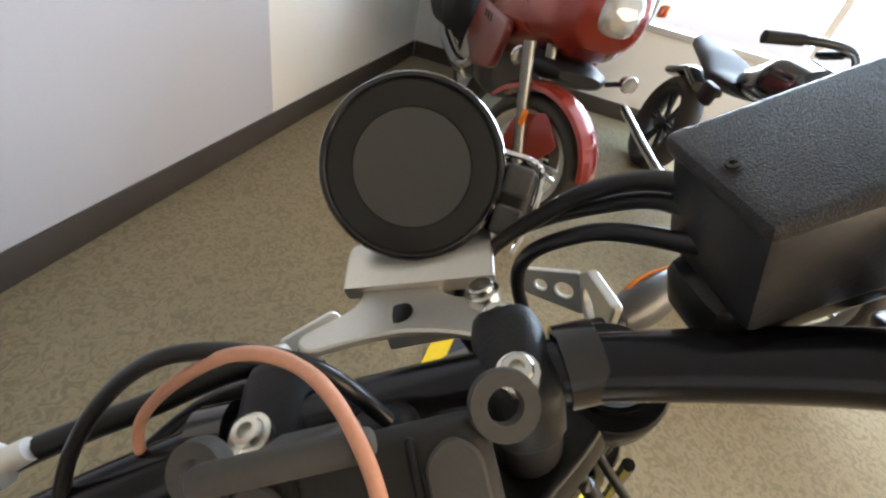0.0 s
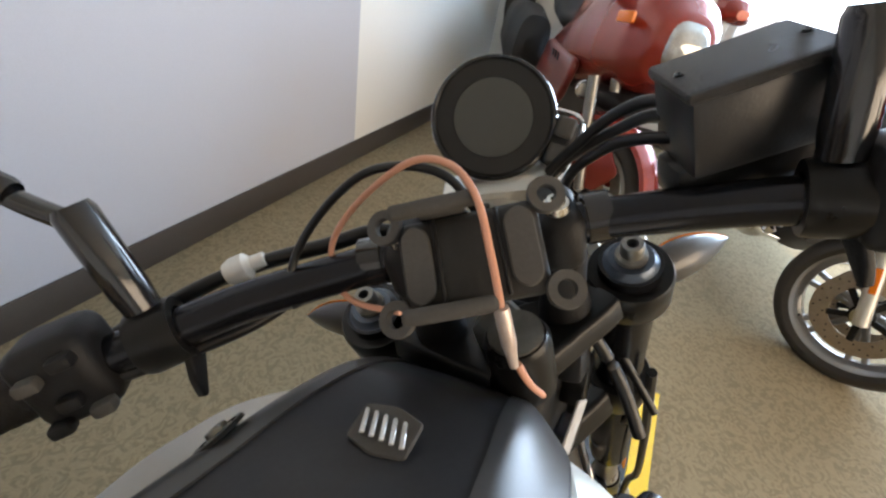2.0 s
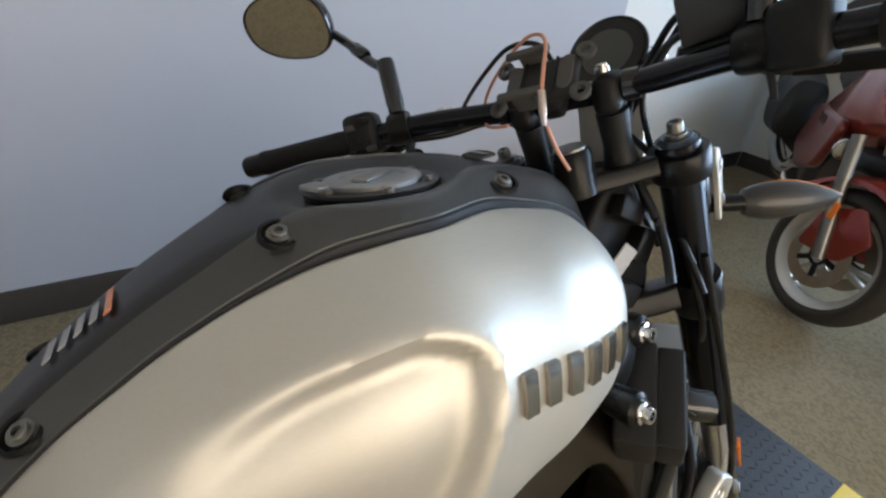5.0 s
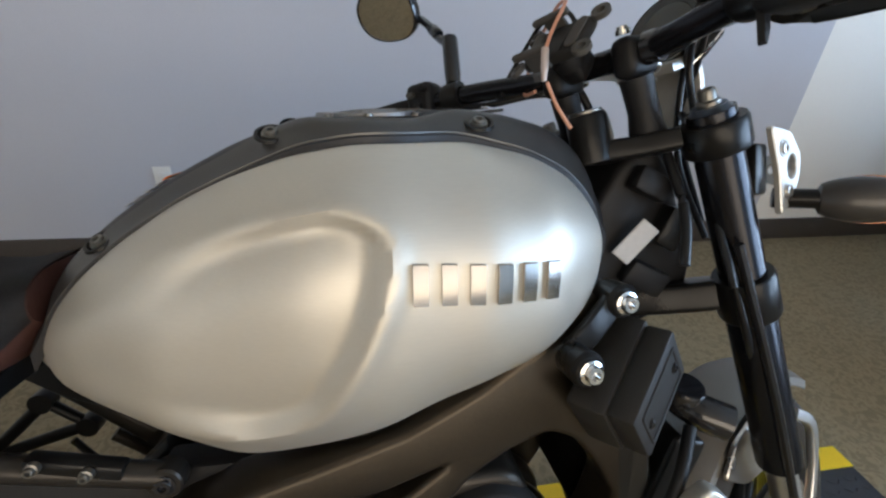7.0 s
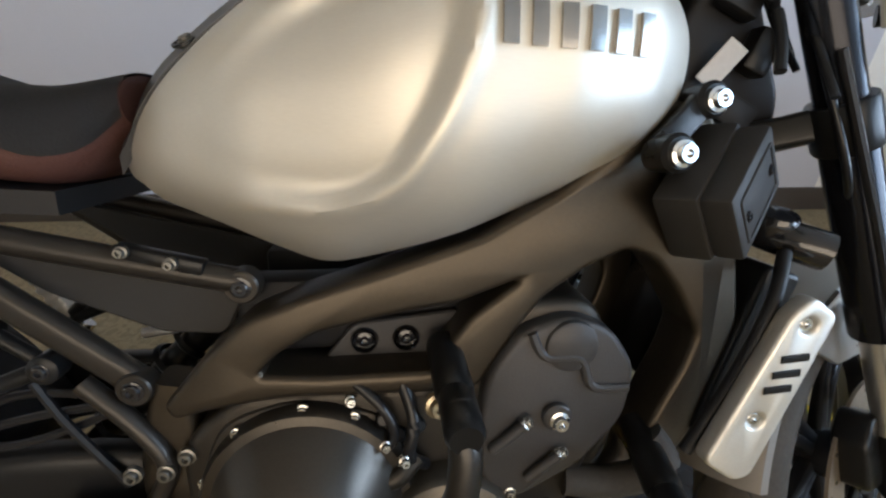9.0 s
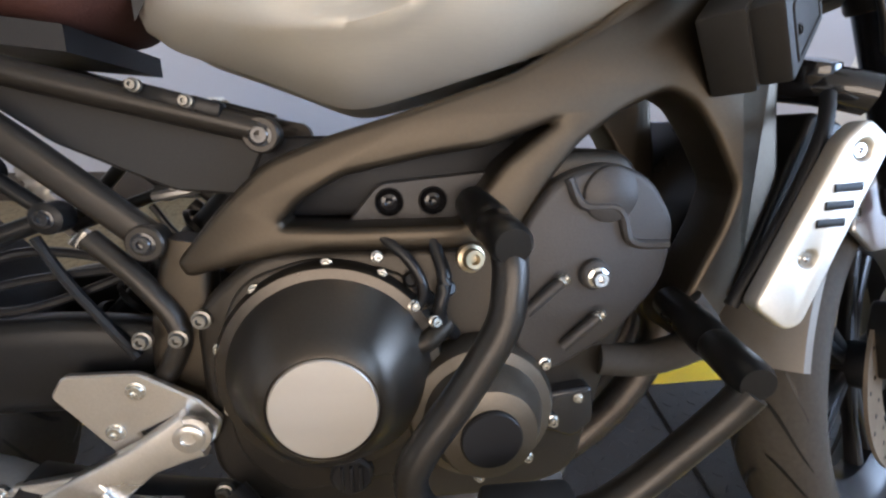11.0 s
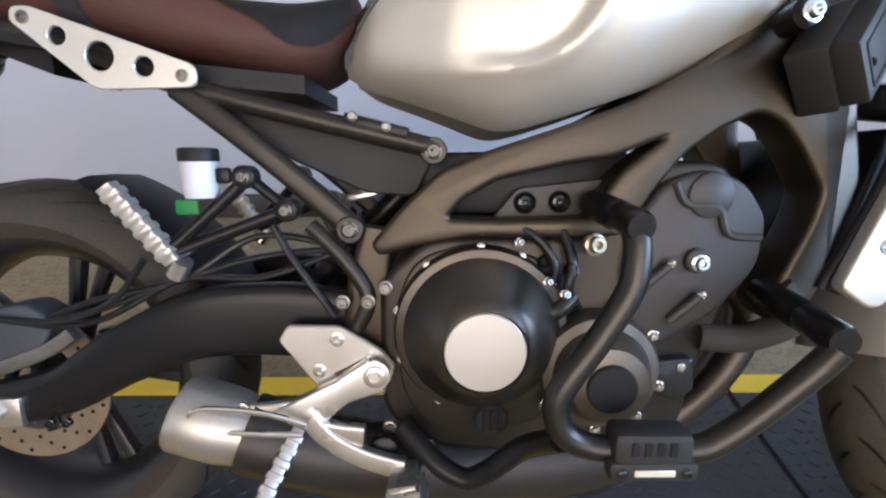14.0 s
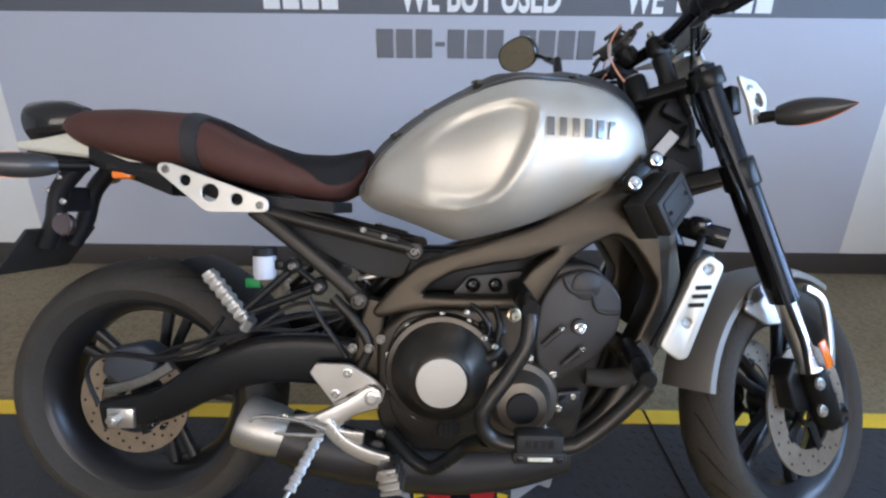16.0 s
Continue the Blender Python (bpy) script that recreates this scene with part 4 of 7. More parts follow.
# exhaust ----------------------------------------------------------------
for l in (-0.07, 0.0, 0.07):
    bm = bmesh.new()
    tube(bm, [(1.02, l, 0.5), (1.09, l, 0.47), (1.12, l, 0.41), (1.08, l, 0.32), (1.02, l * 0.9, 0.25), (0.93, l * 0.6 - 0.02, 0.2), (0.84, l * 0.4 - 0.05, 0.185)], 0.0225)
    bp("header_pipe", bm, mat("header_steel", (0.075, 0.066, 0.058), 0.42, 0.9, var=0.2, scale=14), "dull steel exhaust header")
bm = bmesh.new()
sweep(bm, [(0.98, -0.07, 0.2), (0.85, -0.09, 0.185), (0.7, -0.11, 0.185), (0.55, -0.135, 0.215), (0.45, -0.155, 0.25), (0.36, -0.165, 0.285)], ring(0.058, 20), 6, scales=[(0.72, 0.62), (1, 0.75), (1.05, 0.8), (1, 0.9), (1, 0.95), (0.95, 0.95)])
bp("silencer", bm, mat("silencer_black", (0.03, 0.027, 0.025), 0.42, 0.5, var=0.15), "dark under-engine silencer")
EX0, EXD = Vector((0.35, -0.168, 0.292)), Vector((-0.9, -0.03, 0.32)).normalized()
bm = bmesh.new()
lathe(bm, [(0.046, -0.02), (0.05, 0.0), (0.053, 0.02), (0.053, 0.078), (0.05, 0.084), (0.041, 0.084), (0.039, 0.078), (0.024, 0.076), (0.0225, 0.02), (0, 0.02)], EX0, EXD, 40)
bp("silencer_tip", bm, mat("tip_metal", (0.42, 0.4, 0.37), 0.38, 0.85, var=0.1), "satin metal silencer end")
bm = bmesh.new()
tube(bm, [(0.455, -0.2, 0.315), (0.4, -0.205, 0.335), (0.325, -0.212, 0.345), (0.305, -0.212, 0.33), (0.33, -0.212, 0.315), (0.4, -0.207, 0.306), (0.45, -0.2, 0.3)], 0.0042, 8, 8)
bp("heel_guard", bm, CHROME, "bright wire heel guard")

# rear sets -------------------------------------------------------------
for s in (-1, 1):
    bm = bmesh.new()
    plate(bm, rounded([(0.424, 0.44), (0.495, 0.439), (0.552, 0.404), (0.572, 0.38), (0.563, 0.354), (0.515, 0.344), (0.475, 0.318), (0.46, 0.352), (0.41, 0.418)], 0.006), ([(0.488, 0.37), (0.524, 0.387), (0.518, 0.363), (0.498, 0.357)],), s * 0.15, s * 0.16, 0.002)
    rs = bp("footrest_plate", bm, ALU, "bare aluminium footrest plate")
    bm = bmesh.new()
    sweep(bm, [(0.548, s * 0.17, 0.374), (0.5, s * 0.174, 0.352), (0.45, s * 0.178, 0.32), (0.41, s * 0.178, 0.302)], rrect(0.026, 0.01, 0.5), 6, scales=[(1.05, 1), (0.7, 1), (1.0, 1), (0.9, 1)])
    bp("plate_arm", bm, ALU, "", rs)
    bm = bmesh.new()
    sweep(bm, [(0.455, s * 0.176, 0.325), (0.37, s * 0.176, 0.318), (0.33, s * 0.174, 0.34)], rrect(0.018, 0.007, 0.7), 6, scales=[(1, 1), (0.9, 1), (0.4, 1)])
    bp("plate_arm", bm, ALU, "", rs)
    bm = bmesh.new()
    sweep(bm, [(0.45, s * 0.18, 0.325), (0.475, s * 0.184, 0.3), (0.53, s * 0.186, 0.292)], rrect(0.014, 0.008, 0.5), 6)
    bp("plate_arm", bm, ALU, "", rs)
    bolt(bike, (0.546, s * 0.176, 0.374), (0, s, 0), 0.0155, 0.008, ALU, "pivot_bolt")
    for x, h in ((0.492, 0.42), (0.466, 0.374), (0.43, 0.3), (0.365, 0.33)):
        bolt(bike, (x, s * 0.16 if h > 0.35 else s * 0.186, h), (0, s, 0), 0.0075, 0.005)
    # folding peg with ribs
    a, b = Vector((0.44, s * 0.185, 0.3)), Vector((0.402, s * 0.27, 0.225))
    bm = bmesh.new()
    n = 14
    pts = [a.lerp(b, i / n) for i in range(n + 1)]
    steps = [p for i in range(n) for p in (pts[i].lerp(pts[i + 1], 0.08), pts[i].lerp(pts[i + 1], 0.92))]
    sweep(bm, steps, rrect(0.0105, 0.009, 0.4, 2), 1, smooth=False, scales=[(1.1, 1.1) if i // 2 % 2 else (0.86, 0.9) for i in range(2 * n)])
    bp("foot_peg", bm, DISC_AL, "ribbed aluminium folding foot peg")
    bm = bmesh.new()
    tube(bm, [b, b + (b - a) * 0.35, b + (b - a) * 0.45], 0.005, 4, 8)
    lathe(bm, [(0, -0.003), (0.009, -0.003), (0.009, 0.005), (0, 0.006)], b + (b - a) * 0.45, b - a, 12)
    bp("peg_feeler", bm, ALU)
    bm = bmesh.new()
    sweep(bm, [(0.455, s * 0.186, 0.318), (0.485, s * 0.188, 0.285), (0.53, s * 0.192, 0.262), (0.585, s * 0.2, 0.25)], rrect(0.014, 0.008, 0.5), 6)
    bp("brake_pedal" if s < 0 else "gear_lever", bm, ALU, "curved aluminium pedal arm")
    bm = bmesh.new()
    sweep(bm, [(0.585 + 0.002 * i / 2, s * 0.22, 0.258 - 0.0085 * (i // 2) - (0.0075 if i % 2 else 0.0005)) for i in range(12)], rrect(0.022, 0.032, 0.15, 2), 1, smooth=False, scales=[(1.0, 1.0) if i // 2 % 2 else (0.82, 0.86) for i in range(12)])
    bp("pedal_pad", bm, ALU, "ribbed pedal pad")
    bm = bmesh.new()
    lathe(bm, [(0, 0), (0.02, 0), (0.02, 0.014), (0.012, 0.018), (0, 0.018)], (0.555, s * 0.165, 0.262), (0, s, 0), 18)
    bp("pedal_switch", bm, BLACKM)
    # passenger peg, its bracket and the heel plate
    bm = bmesh.new()
    tube(bm, [(0.372, s * 0.125, 0.642), (0.325, s * 0.135, 0.598), (0.272, s * 0.145, 0.55)], 0.0095, 6, 10)
    tube(bm, [(0.425, s * 0.125, 0.597), (0.345, s * 0.135, 0.568), (0.272, s * 0.145, 0.54)], 0.0095, 6, 10)
    tube(bm, [(0.372, s * 0.125, 0.642), (0.422, s * 0.125, 0.6)], 0.008, 4, 10)
    for x, h in ((0.37, 0.643), (0.425, 0.597)):
        lathe(bm, [(0, -0.01), (0.016, -0.01), (0.016, 0.012), (0.013, 0.014), (0, 0.014)], (x, s * 0.125, h), (0, s, 0), 20)
    bp("peg_bracket", bm, BLACKM, "black passenger footrest bracket")
    for x, h in ((0.37, 0.643), (0.425, 0.597)):
        bolt(bike, (x, s * 0.139, h), (0, s, 0), 0.007, 0.005, BLACKG)
    a, b = Vector((0.273, s * 0.15, 0.53)), Vector((0.203, s * 0.165, 0.634))
    bm = bmesh.new()
    n = 13
    pts = [a.lerp(b, i / n) for i in range(n + 1)]
    steps = [p for i in range(n) for p in (pts[i].lerp(pts[i + 1], 0.08), pts[i].lerp(pts[i + 1], 0.92))]
    sweep(bm, steps, rrect(0.0125, 0.012, 0.3, 2), 1, smooth=False, scales=[(1.1, 1.0) if i // 2 % 2 else (0.86, 0.9) for i in range(2 * n)])
    bp("passenger_peg", bm, DISC_AL, "pale ribbed passenger foot peg")
    bm = bmesh.new()
    lathe(bm, [(0, -0.014), (0.013, -0.014), (0.013, 0.014), (0, 0.014)], (0.278, s * 0.148, 0.52), (0.55, s * 0.2, 0.75), 16)
    bp("peg_knuckle", bm, ALU)
    # lower hoop of the frame behind the engine
    bm = bmesh.new()
    tube(bm, [(0.455, s * 0.128, 0.575), (0.5, s * 0.134, 0.53), (0.533, s * 0.138, 0.478), (0.52, s * 0.138, 0.435), (0.495, s * 0.135, 0.405)], 0.0115, 8, 12)
    bp("frame_hoop", bm, RAILM)
    bm = bmesh.new()
    tube(bm, [(0.4, s * 0.12, 0.575), (0.425, s * 0.125, 0.53), (0.46, s * 0.13, 0.48), (0.485, s * 0.133, 0.445)], 0.0055, 8, 8)
    bp("hose", bm, CABLE)
bm = bmesh.new()
lathe(bm, [(0, 0), (0.021, 0.0), (0.0235, 0.01), (0.0235, 0.045), (0.022, 0.05), (0, 0.05)], (0.309, -0.13, 0.615), (0, 0, 1), 28)
cup = bp("brake_reservoir", bm, CUP, "milky rear brake fluid cup")
bm = bmesh.new()
lathe(bm, [(0.0225, 0.049), (0.026, 0.05), (0.026, 0.064), (0.024, 0.067), (0, 0.067)], (0.309, -0.13, 0.615), (0, 0, 1), 24)
bp("reservoir_cap", bm, PLASTIC, "black screw cap", cup)
bm = bmesh.new()
box(bm, (0.342, -0.132, 0.645), (0.02, 0.012, 0.022), bevel=0.004)
bp("reservoir_clip", bm, BLACKM, "", cup)
bm = bmesh.new()
box(bm, (0.27, -0.1, 0.6), (0.034, 0.006, 0.022), bevel=0.003)
bp("tag", bm, GREEN, "green plastic tag")
# shock and linkage seen through the frame
bm = bmesh.new()
for i in range(5):
    lathe(bm, [(0.028, -0.005), (0.033, 0), (0.028, 0.005), (0.023, 0)], (0.4 + 0.03 * i, 0.0, 0.44 + 0.03 * i), (1, 0, 1), 24)
tube(bm, [(0.36, 0, 0.4), (0.6, 0, 0.64)], 0.02, 4, 14)
bp("rear_shock", bm, BLACKM, "black rear shock absorber")
bm = bmesh.new()
tube(bm, [(0.52, -0.08, 0.62), (0.56, -0.09, 0.645), (0.6, -0.09, 0.65)], 0.006, 5, 8)
tube(bm, [(0.5, -0.08, 0.61), (0.55, -0.085, 0.62), (0.59, -0.085, 0.635)], 0.006, 5, 8)
bp("fuel_pipe", bm, ALU)
for k in range(3):
    bm = bmesh.new()
    tube(bm, [(0.0 + 0.02 * k, -0.12, 0.43), (0.14, -0.135, 0.44 + 0.015 * k), (0.27, -0.13, 0.5), (0.38, -0.12, 0.5 + 0.03 * k), (0.5, -0.11, 0.54)], 0.005, 8, 8)
    bp("brake_hose", bm, CABLE)

# swingarm ------------------------------------------------------------------
for s in (-1, 1):
    bm = bmesh.new()
    sweep(bm, [(0.53, s * 0.1, 0.415), (0.4, s * 0.112, 0.435), (0.28, s * 0.12, 0.43), (0.17, s * 0.124, 0.385), (0.07, s * 0.126, 0.33), (-0.05, s * 0.126, 0.308)], [(a, b * 0.02) for a, b in rrect(1, 1, 0.5, 3)], 8, scales=[(0.055, 1), (0.054, 1), (0.05, 1), (0.043, 1), (0.036, 1), (0.032, 1)])
    bp("swingarm", bm, BLACKM, "satin black swingarm")
    bm = bmesh.new()
    box(bm, (-0.003, s * 0.148, 0.308), (0.058, 0.012, 0.044), bevel=0.003)
    lathe(bm, [(0, 0), (0.014, 0), (0.014, 0.012), (0.007, 0.013), (0.0065, 0.018), (0, 0.018)], (-0.013, s * 0.154, 0.308), (0, s, 0), 6)
    bp("axle_block", bm, ALU, "aluminium axle block and nut")
    for x in (0.06, 0.085):
        bolt(bike, (x, s * 0.146, 0.288), (0, s, 0), 0.005, 0.006, BLACKG)

# wheels ----------------------------------------------------------------------
def wheel(name, m, R, w, rr, spokes, rim_material, discs, label, parent, tyre_material=RUBBER, grooves=24, drill=True):
    rim_b = bmesh.new()
    lathe(rim_b, [(rr, -w * 0.36), (rr + 0.008, -w * 0.38), (rr + 0.01, -w * 0.35), (rr - 0.012, -w * 0.27), (rr - 0.022, -w * 0.1), (rr - 0.022, w * 0.1), (rr - 0.012, w * 0.27), (rr + 0.01, w * 0.35), (rr + 0.008, w * 0.38), (rr, w * 0.36), (rr - 0.012, w * 0.3), (rr - 0.032, w * 0.12), (rr - 0.032, -w * 0.12), (rr - 0.012, -w * 0.3), (rr, -w * 0.36)], (0, 0, 0), (0, 1, 0), 56)
    lathe(rim_b, [(0, -0.05), (0.035, -0.05), (0.04, -0.03), (0.04, 0.03), (0.035, 0.05), (0, 0.05)], (0, 0, 0), (0, 1, 0), 28)
    rim = part(name, rim_b, rim_material, parent, label)
    rim.matrix_local = m
    first = None
    for k in range(spokes):
        for d in (-0.13, 0.13):
            a = 2 * math.pi * k / spokes + d
            if first is None:
                p, q = Vector((0.03, 0, 0)), Vector((rr - 0.024, 0, 0))
                bm = bmesh.new()
                sweep(bm, [p, p.lerp(q, 0.5), q], rrect(0.013, 0.011, 0.6, 2), 3, scales=[(1.2, 1.2), (0.85, 0.9), (0.9, 1.2)])
                first = part("spoke", bm, rim_material, rim)
                first.matrix_local = Matrix.Rotation(a, 4, "Y")
            else:
                again(first, Matrix.Rotation(a, 4, "Y"), rim)
    bm = bmesh.new()
    prof = [(rr - 0.002, -w * 0.33), (rr + 0.012, -w * 0.42)]
    k = 14
    for i in range(k + 1):
        a = math.pi * (i / k - 0.5) * 1.06
        prof.append((R - (R - rr) * 0.62 * (1 - math.cos(a)) ** 0.9, w * 0.5 * math.sin(a) / math.sin(math.pi * 0.5 * 1.0)))
    prof += [(rr + 0.012, w * 0.42), (rr - 0.002, w * 0.33)]
    lathe(bm, prof, (0, 0, 0), (0, 1, 0), 72)
    part("tyre", bm, tyre_material, rim, "black road tyre with slanted grooves")
    if grooves:
        # grooves are black strips just proud of the tread, their shade put into colour
        bm = bmesh.new()
        for g in range(grooves):
            a0 = 2 * math.pi * g / grooves
            for s in (-1, 1):
                rows = []
                for i in range(6):
                    t = i / 5
                    y = s * (0.06 + 0.36 * t) * w
                    r = R - (R - rr) * 0.62 * (1 - math.cos(math.asin(min(1, abs(y) / (w * 0.5))))) ** 0.9 + 0.0006
                    a = a0 + s * 0.05 + 0.26 * t * t + 0.08 * t
                    half = 0.006 * (1 - 0.6 * abs(2 * t - 1)) / R
                    rows.append([bm.verts.new((r * math.cos(a + e), y, r * math.sin(a + e))) for e in (-half, half)])
                for p, q in zip(rows, rows[1:]):
                    bm.faces.new((p[0], p[1], q[1], q[0]))
        part("groove_strip", bm, BLACKM, rim)["kind"] = "stuff"
    for l, r in discs:
        bm = bmesh.new()
        lathe(bm, [(r * 0.62, -0.0025), (r, -0.0025), (r, 0.0025), (r * 0.62, 0.0025), (r * 0.62, -0.0025)], (0, l, 0), (0, 1, 0), 56)
        d = part("brake_disc", bm, ROTOR, rim, "drilled steel brake disc")
        if drill:
            bm = bmesh.new()
            for g in range(40):
                a = 2 * math.pi * g / 40
                q = r * (0.72 + 0.1 * (g % 3))
                for sd in (-1, 1):
                    lathe(bm, [(0, 0.0029), (0.0035, 0.0029), (0.0037, 0.002)], (q * math.cos(a), l, q * math.sin(a)), (0, sd, 0), 8)
            part("disc_hole", bm, BLACKM, rim)["kind"] = "stuff"
        bm = bmesh.new()
        for k in range(5):
            a = 2 * math.pi * k / 5
            sweep(bm, [Vector((0.03 * math.cos(a), l * 0.95, 0.03 * math.sin(a))), Vector((r * 0.66 * math.cos(a), l, r * 0.66 * math.sin(a)))], rrect(0.012, 0.004, 0.5, 2), 2)
        lathe(bm, [(0.03, -0.004), (0.042, -0.004), (0.042, 0.004), (0.03, 0.004)], (0, l, 0), (0, 1, 0), 24)
        part("disc_carrier", bm, BLACKM, rim)
    return rim


RW = Matrix.Translation((-0.015, 0.0, 0.32))
wheel("rear_wheel", RW, 0.322, 0.18, 0.228, 5, RIMB, ((-0.085, 0.125),), "black cast rear wheel", bike)
FWC = Vector((1.518, 0, 0.302))
wheel("front_wheel", ST @ Matrix.Translation(FWC), 0.302, 0.122, 0.222, 5, RIMB, ((-0.07, 0.15), (0.07, 0.15)), "black cast front wheel", bike)
# rear caliper
bm = bmesh.new()
plate(bm, rounded([(-0.06, 0.4), (-0.045, 0.45), (0.03, 0.465), (0.07, 0.44), (0.05, 0.385), (-0.02, 0.375)], 0.012), (), -0.13, -0.075, 0.008)
bp("rear_caliper", bm, mat("caliper_grey", (0.05, 0.055, 0.065), 0.5, 0.3), "dark rear brake caliper")
bm = bmesh.new()
sweep(bm, [(-0.05, -0.125, 0.36), (0.0, -0.128, 0.372), (0.06, -0.128, 0.395), (0.1, -0.128, 0.42)], rrect(0.011, 0.007, 0.5), 5)
bp("caliper_bracket", bm, DKBOLT, "dull aluminium caliper bracket")
bm = bmesh.new()
tube(bm, [(-0.06, -0.14, 0.335), (-0.075, -0.145, 0.41), (-0.03, -0.14, 0.445), (0.08, -0.14, 0.44), (0.17, -0.14, 0.47), (0.22, -0.135, 0.53)], 0.0048, 8, 8)
bp("brake_hose", bm, CABLE)
# inner rear mudguard over the wheel
bm = bmesh.new()
lathe(bm, [(0.345, -0.085), (0.352, -0.06), (0.354, 0), (0.352, 0.06), (0.345, 0.085), (0.340, 0.085), (0.348, 0), (0.340, -0.085)], (-0.03, 0, 0.32), (0, 1, 0), 20, 112, 48)
bp("hugger", bm, PLASTIC, "black rear hugger mudguard")

# tail -----------------------------------------------------------------------
for s in (-1, 1):
    bm = bmesh.new()
    plate(bm, rounded([(-0.265, 0.905), (-0.2, 0.915), (-0.13, 0.93), (-0.09, 0.915), (0.03, 0.862), (0.025, 0.85), (-0.1, 0.872), (-0.2, 0.882), (-0.262, 0.89)], 0.01), (), s * 0.055, s * 0.075, 0.006)
    bp("tail_trim", bm, CREAM, "cream tail fender trim")
bm = bmesh.new()
skin(bm, [[(x, s * w, h) for s, h in ((-1, t), (-1, b), (1, b), (1, t))] for x, t, b, w in ((-0.26, 0.89, 0.875, 0.05), (-0.12, 0.9, 0.86, 0.055), (0.0, 0.875, 0.82, 0.06), (0.08, 0.85, 0.79, 0.07))])
bp("tail_tray", bm, PLASTIC, "black under-tail tray")
bm = bmesh.new()
lathe(bm, [(0, -0.02), (0.03, -0.015), (0.048, 0.02), (0.053, 0.06), (0.054, 0.1), (0.051, 0.105), (0.049, 0.1), (0, 0.092)], (-0.165, 0, 0.965), (-1, 0, -0.12), 40)
tl = bp("tail_lamp", bm, BLACKG, "round black tail lamp shell")
bm = bmesh.new()
lathe(bm, [(0.046, 0.092), (0.044, 0.101), (0.02, 0.106), (0, 0.107)], (-0.165, 0, 0.965), (-1, 0, -0.12), 40)
bp("lens", bm, mat("dark_red_lens", (0.12, 0.008, 0.01), 0.15, coat=0.8), "dark red lens", tl)


def signal(root, tip, parent_fn, amber_back):
    """An indicator: stalk, teardrop shell and amber lens."""
    a, b = Vector(root), Vector(tip)
    d = (b - a).normalized()
    bm = bmesh.new()
    sweep(bm, [a, a.lerp(b, 0.28)], ring(0.012, 14), 3)
    st = parent_fn("signal_stalk", bm, BLACKM)
    bm = bmesh.new()
    n = 16
    L = (b - a).length
    f = Vector(amber_back).normalized()
    side = d.cross(f).normalized()
    rings = []
    for i in range(n + 1):
        t = i / n
        c = a + d * L * (0.22 + 0.78 * t)
        k = math.sin(math.pi * min(1, 0.06 + 0.94 * t) ** 0.75) ** 0.75 if 0 < t < 1 else 0.06
        rings.append([c + f * (0.020 * k * math.cos(w)) + side * (0.027 * k * math.sin(w)) for w in (2 * math.pi * q / 20 for q in range(20))])
    skin(bm, rings)
    parent_fn("signal_shell", bm, mat("signal_black", (0.03, 0.028, 0.027), 0.35, coat=0.3), "black teardrop indicator shell")
    bm = bmesh.new()
    rings = []
    for i in range(n + 1):
        t = i / n
        c = a + d * L * (0.26 + 0.745 * t)
        k = (math.sin(math.pi * min(1, 0.06 + 0.94 * t) ** 0.75) ** 0.75 if 0 < t < 1 else 0.06) * 1.02
        rings.append([c + f * (0.02 * k * (math.cos(w) * 1.04)) + side * (0.027 * k * math.sin(w) * 1.03) for w in (radians(-78 + 156 * q / 12) for q in range(13))])
    skin(bm, rings)
    parent_fn("signal_lens", bm, ORANGE, "amber indicator lens")


signal((-0.11, -0.06, 0.855), (-0.29, -0.2, 0.845), bp, (-1, 0.4, 0))
signal((-0.11, 0.06, 0.855), (-0.29, 0.2, 0.845), bp, (-1, -0.4, 0))
bm = bmesh.new()
tube(bm, [(-0.14, -0.05, 0.86), (-0.19, -0.05, 0.8), (-0.21, -0.045, 0.73), (-0.24, -0.04, 0.67)], 0.02, 6, 10)
tube(bm, [(-0.14, 0.05, 0.86), (-0.19, 0.05, 0.8), (-0.21, 0.045, 0.73), (-0.24, 0.04, 0.67)], 0.02, 6, 10)
box(bm, (-0.2, 0, 0.78), (0.03, 0.1, 0.06), bevel=0.008)
bp("plate_holder", bm, PLASTIC, "black plate holder arm")
bm = bmesh.new()
box(bm, (-0.27, 0, 0.66), (0.008, 0.2, 0.13), m=pose(0, 0, 0, 0, 38, 0), bevel=0.003)
bp("plate_panel", bm, PLASTIC_G, "plain dark plate panel")
bm = bmesh.new()
lathe(bm, [(0, -0.006), (0.024, -0.006), (0.025, 0.004), (0.022, 0.008), (0, 0.009)], (-0.135, -0.11, 0.725), (-0.15, -1, 0), 26)
bp("side_reflector", bm, mat("reflector_dark", (0.05, 0.03, 0.028), 0.25, coat=0.6), "round dark side reflector")
bm = bmesh.new()
tube(bm, [(-0.135, -0.1, 0.725), (-0.19, -0.05, 0.73)], 0.008, 4, 8)
bp("reflector_arm", bm, PLASTIC)
for x, h in ((-0.2, 0.8), (-0.17, 0.83), (-0.165, 0.775)):
    bolt(bike, (x, -0.075, h), (0, -1, 0), 0.005, 0.004)
bm = bmesh.new()
box(bm, (-0.02, -0.08, 0.835), (0.045, 0.02, 0.02), bevel=0.006)
bp("strap_reflector", bm, ORANGE, "small amber reflector")

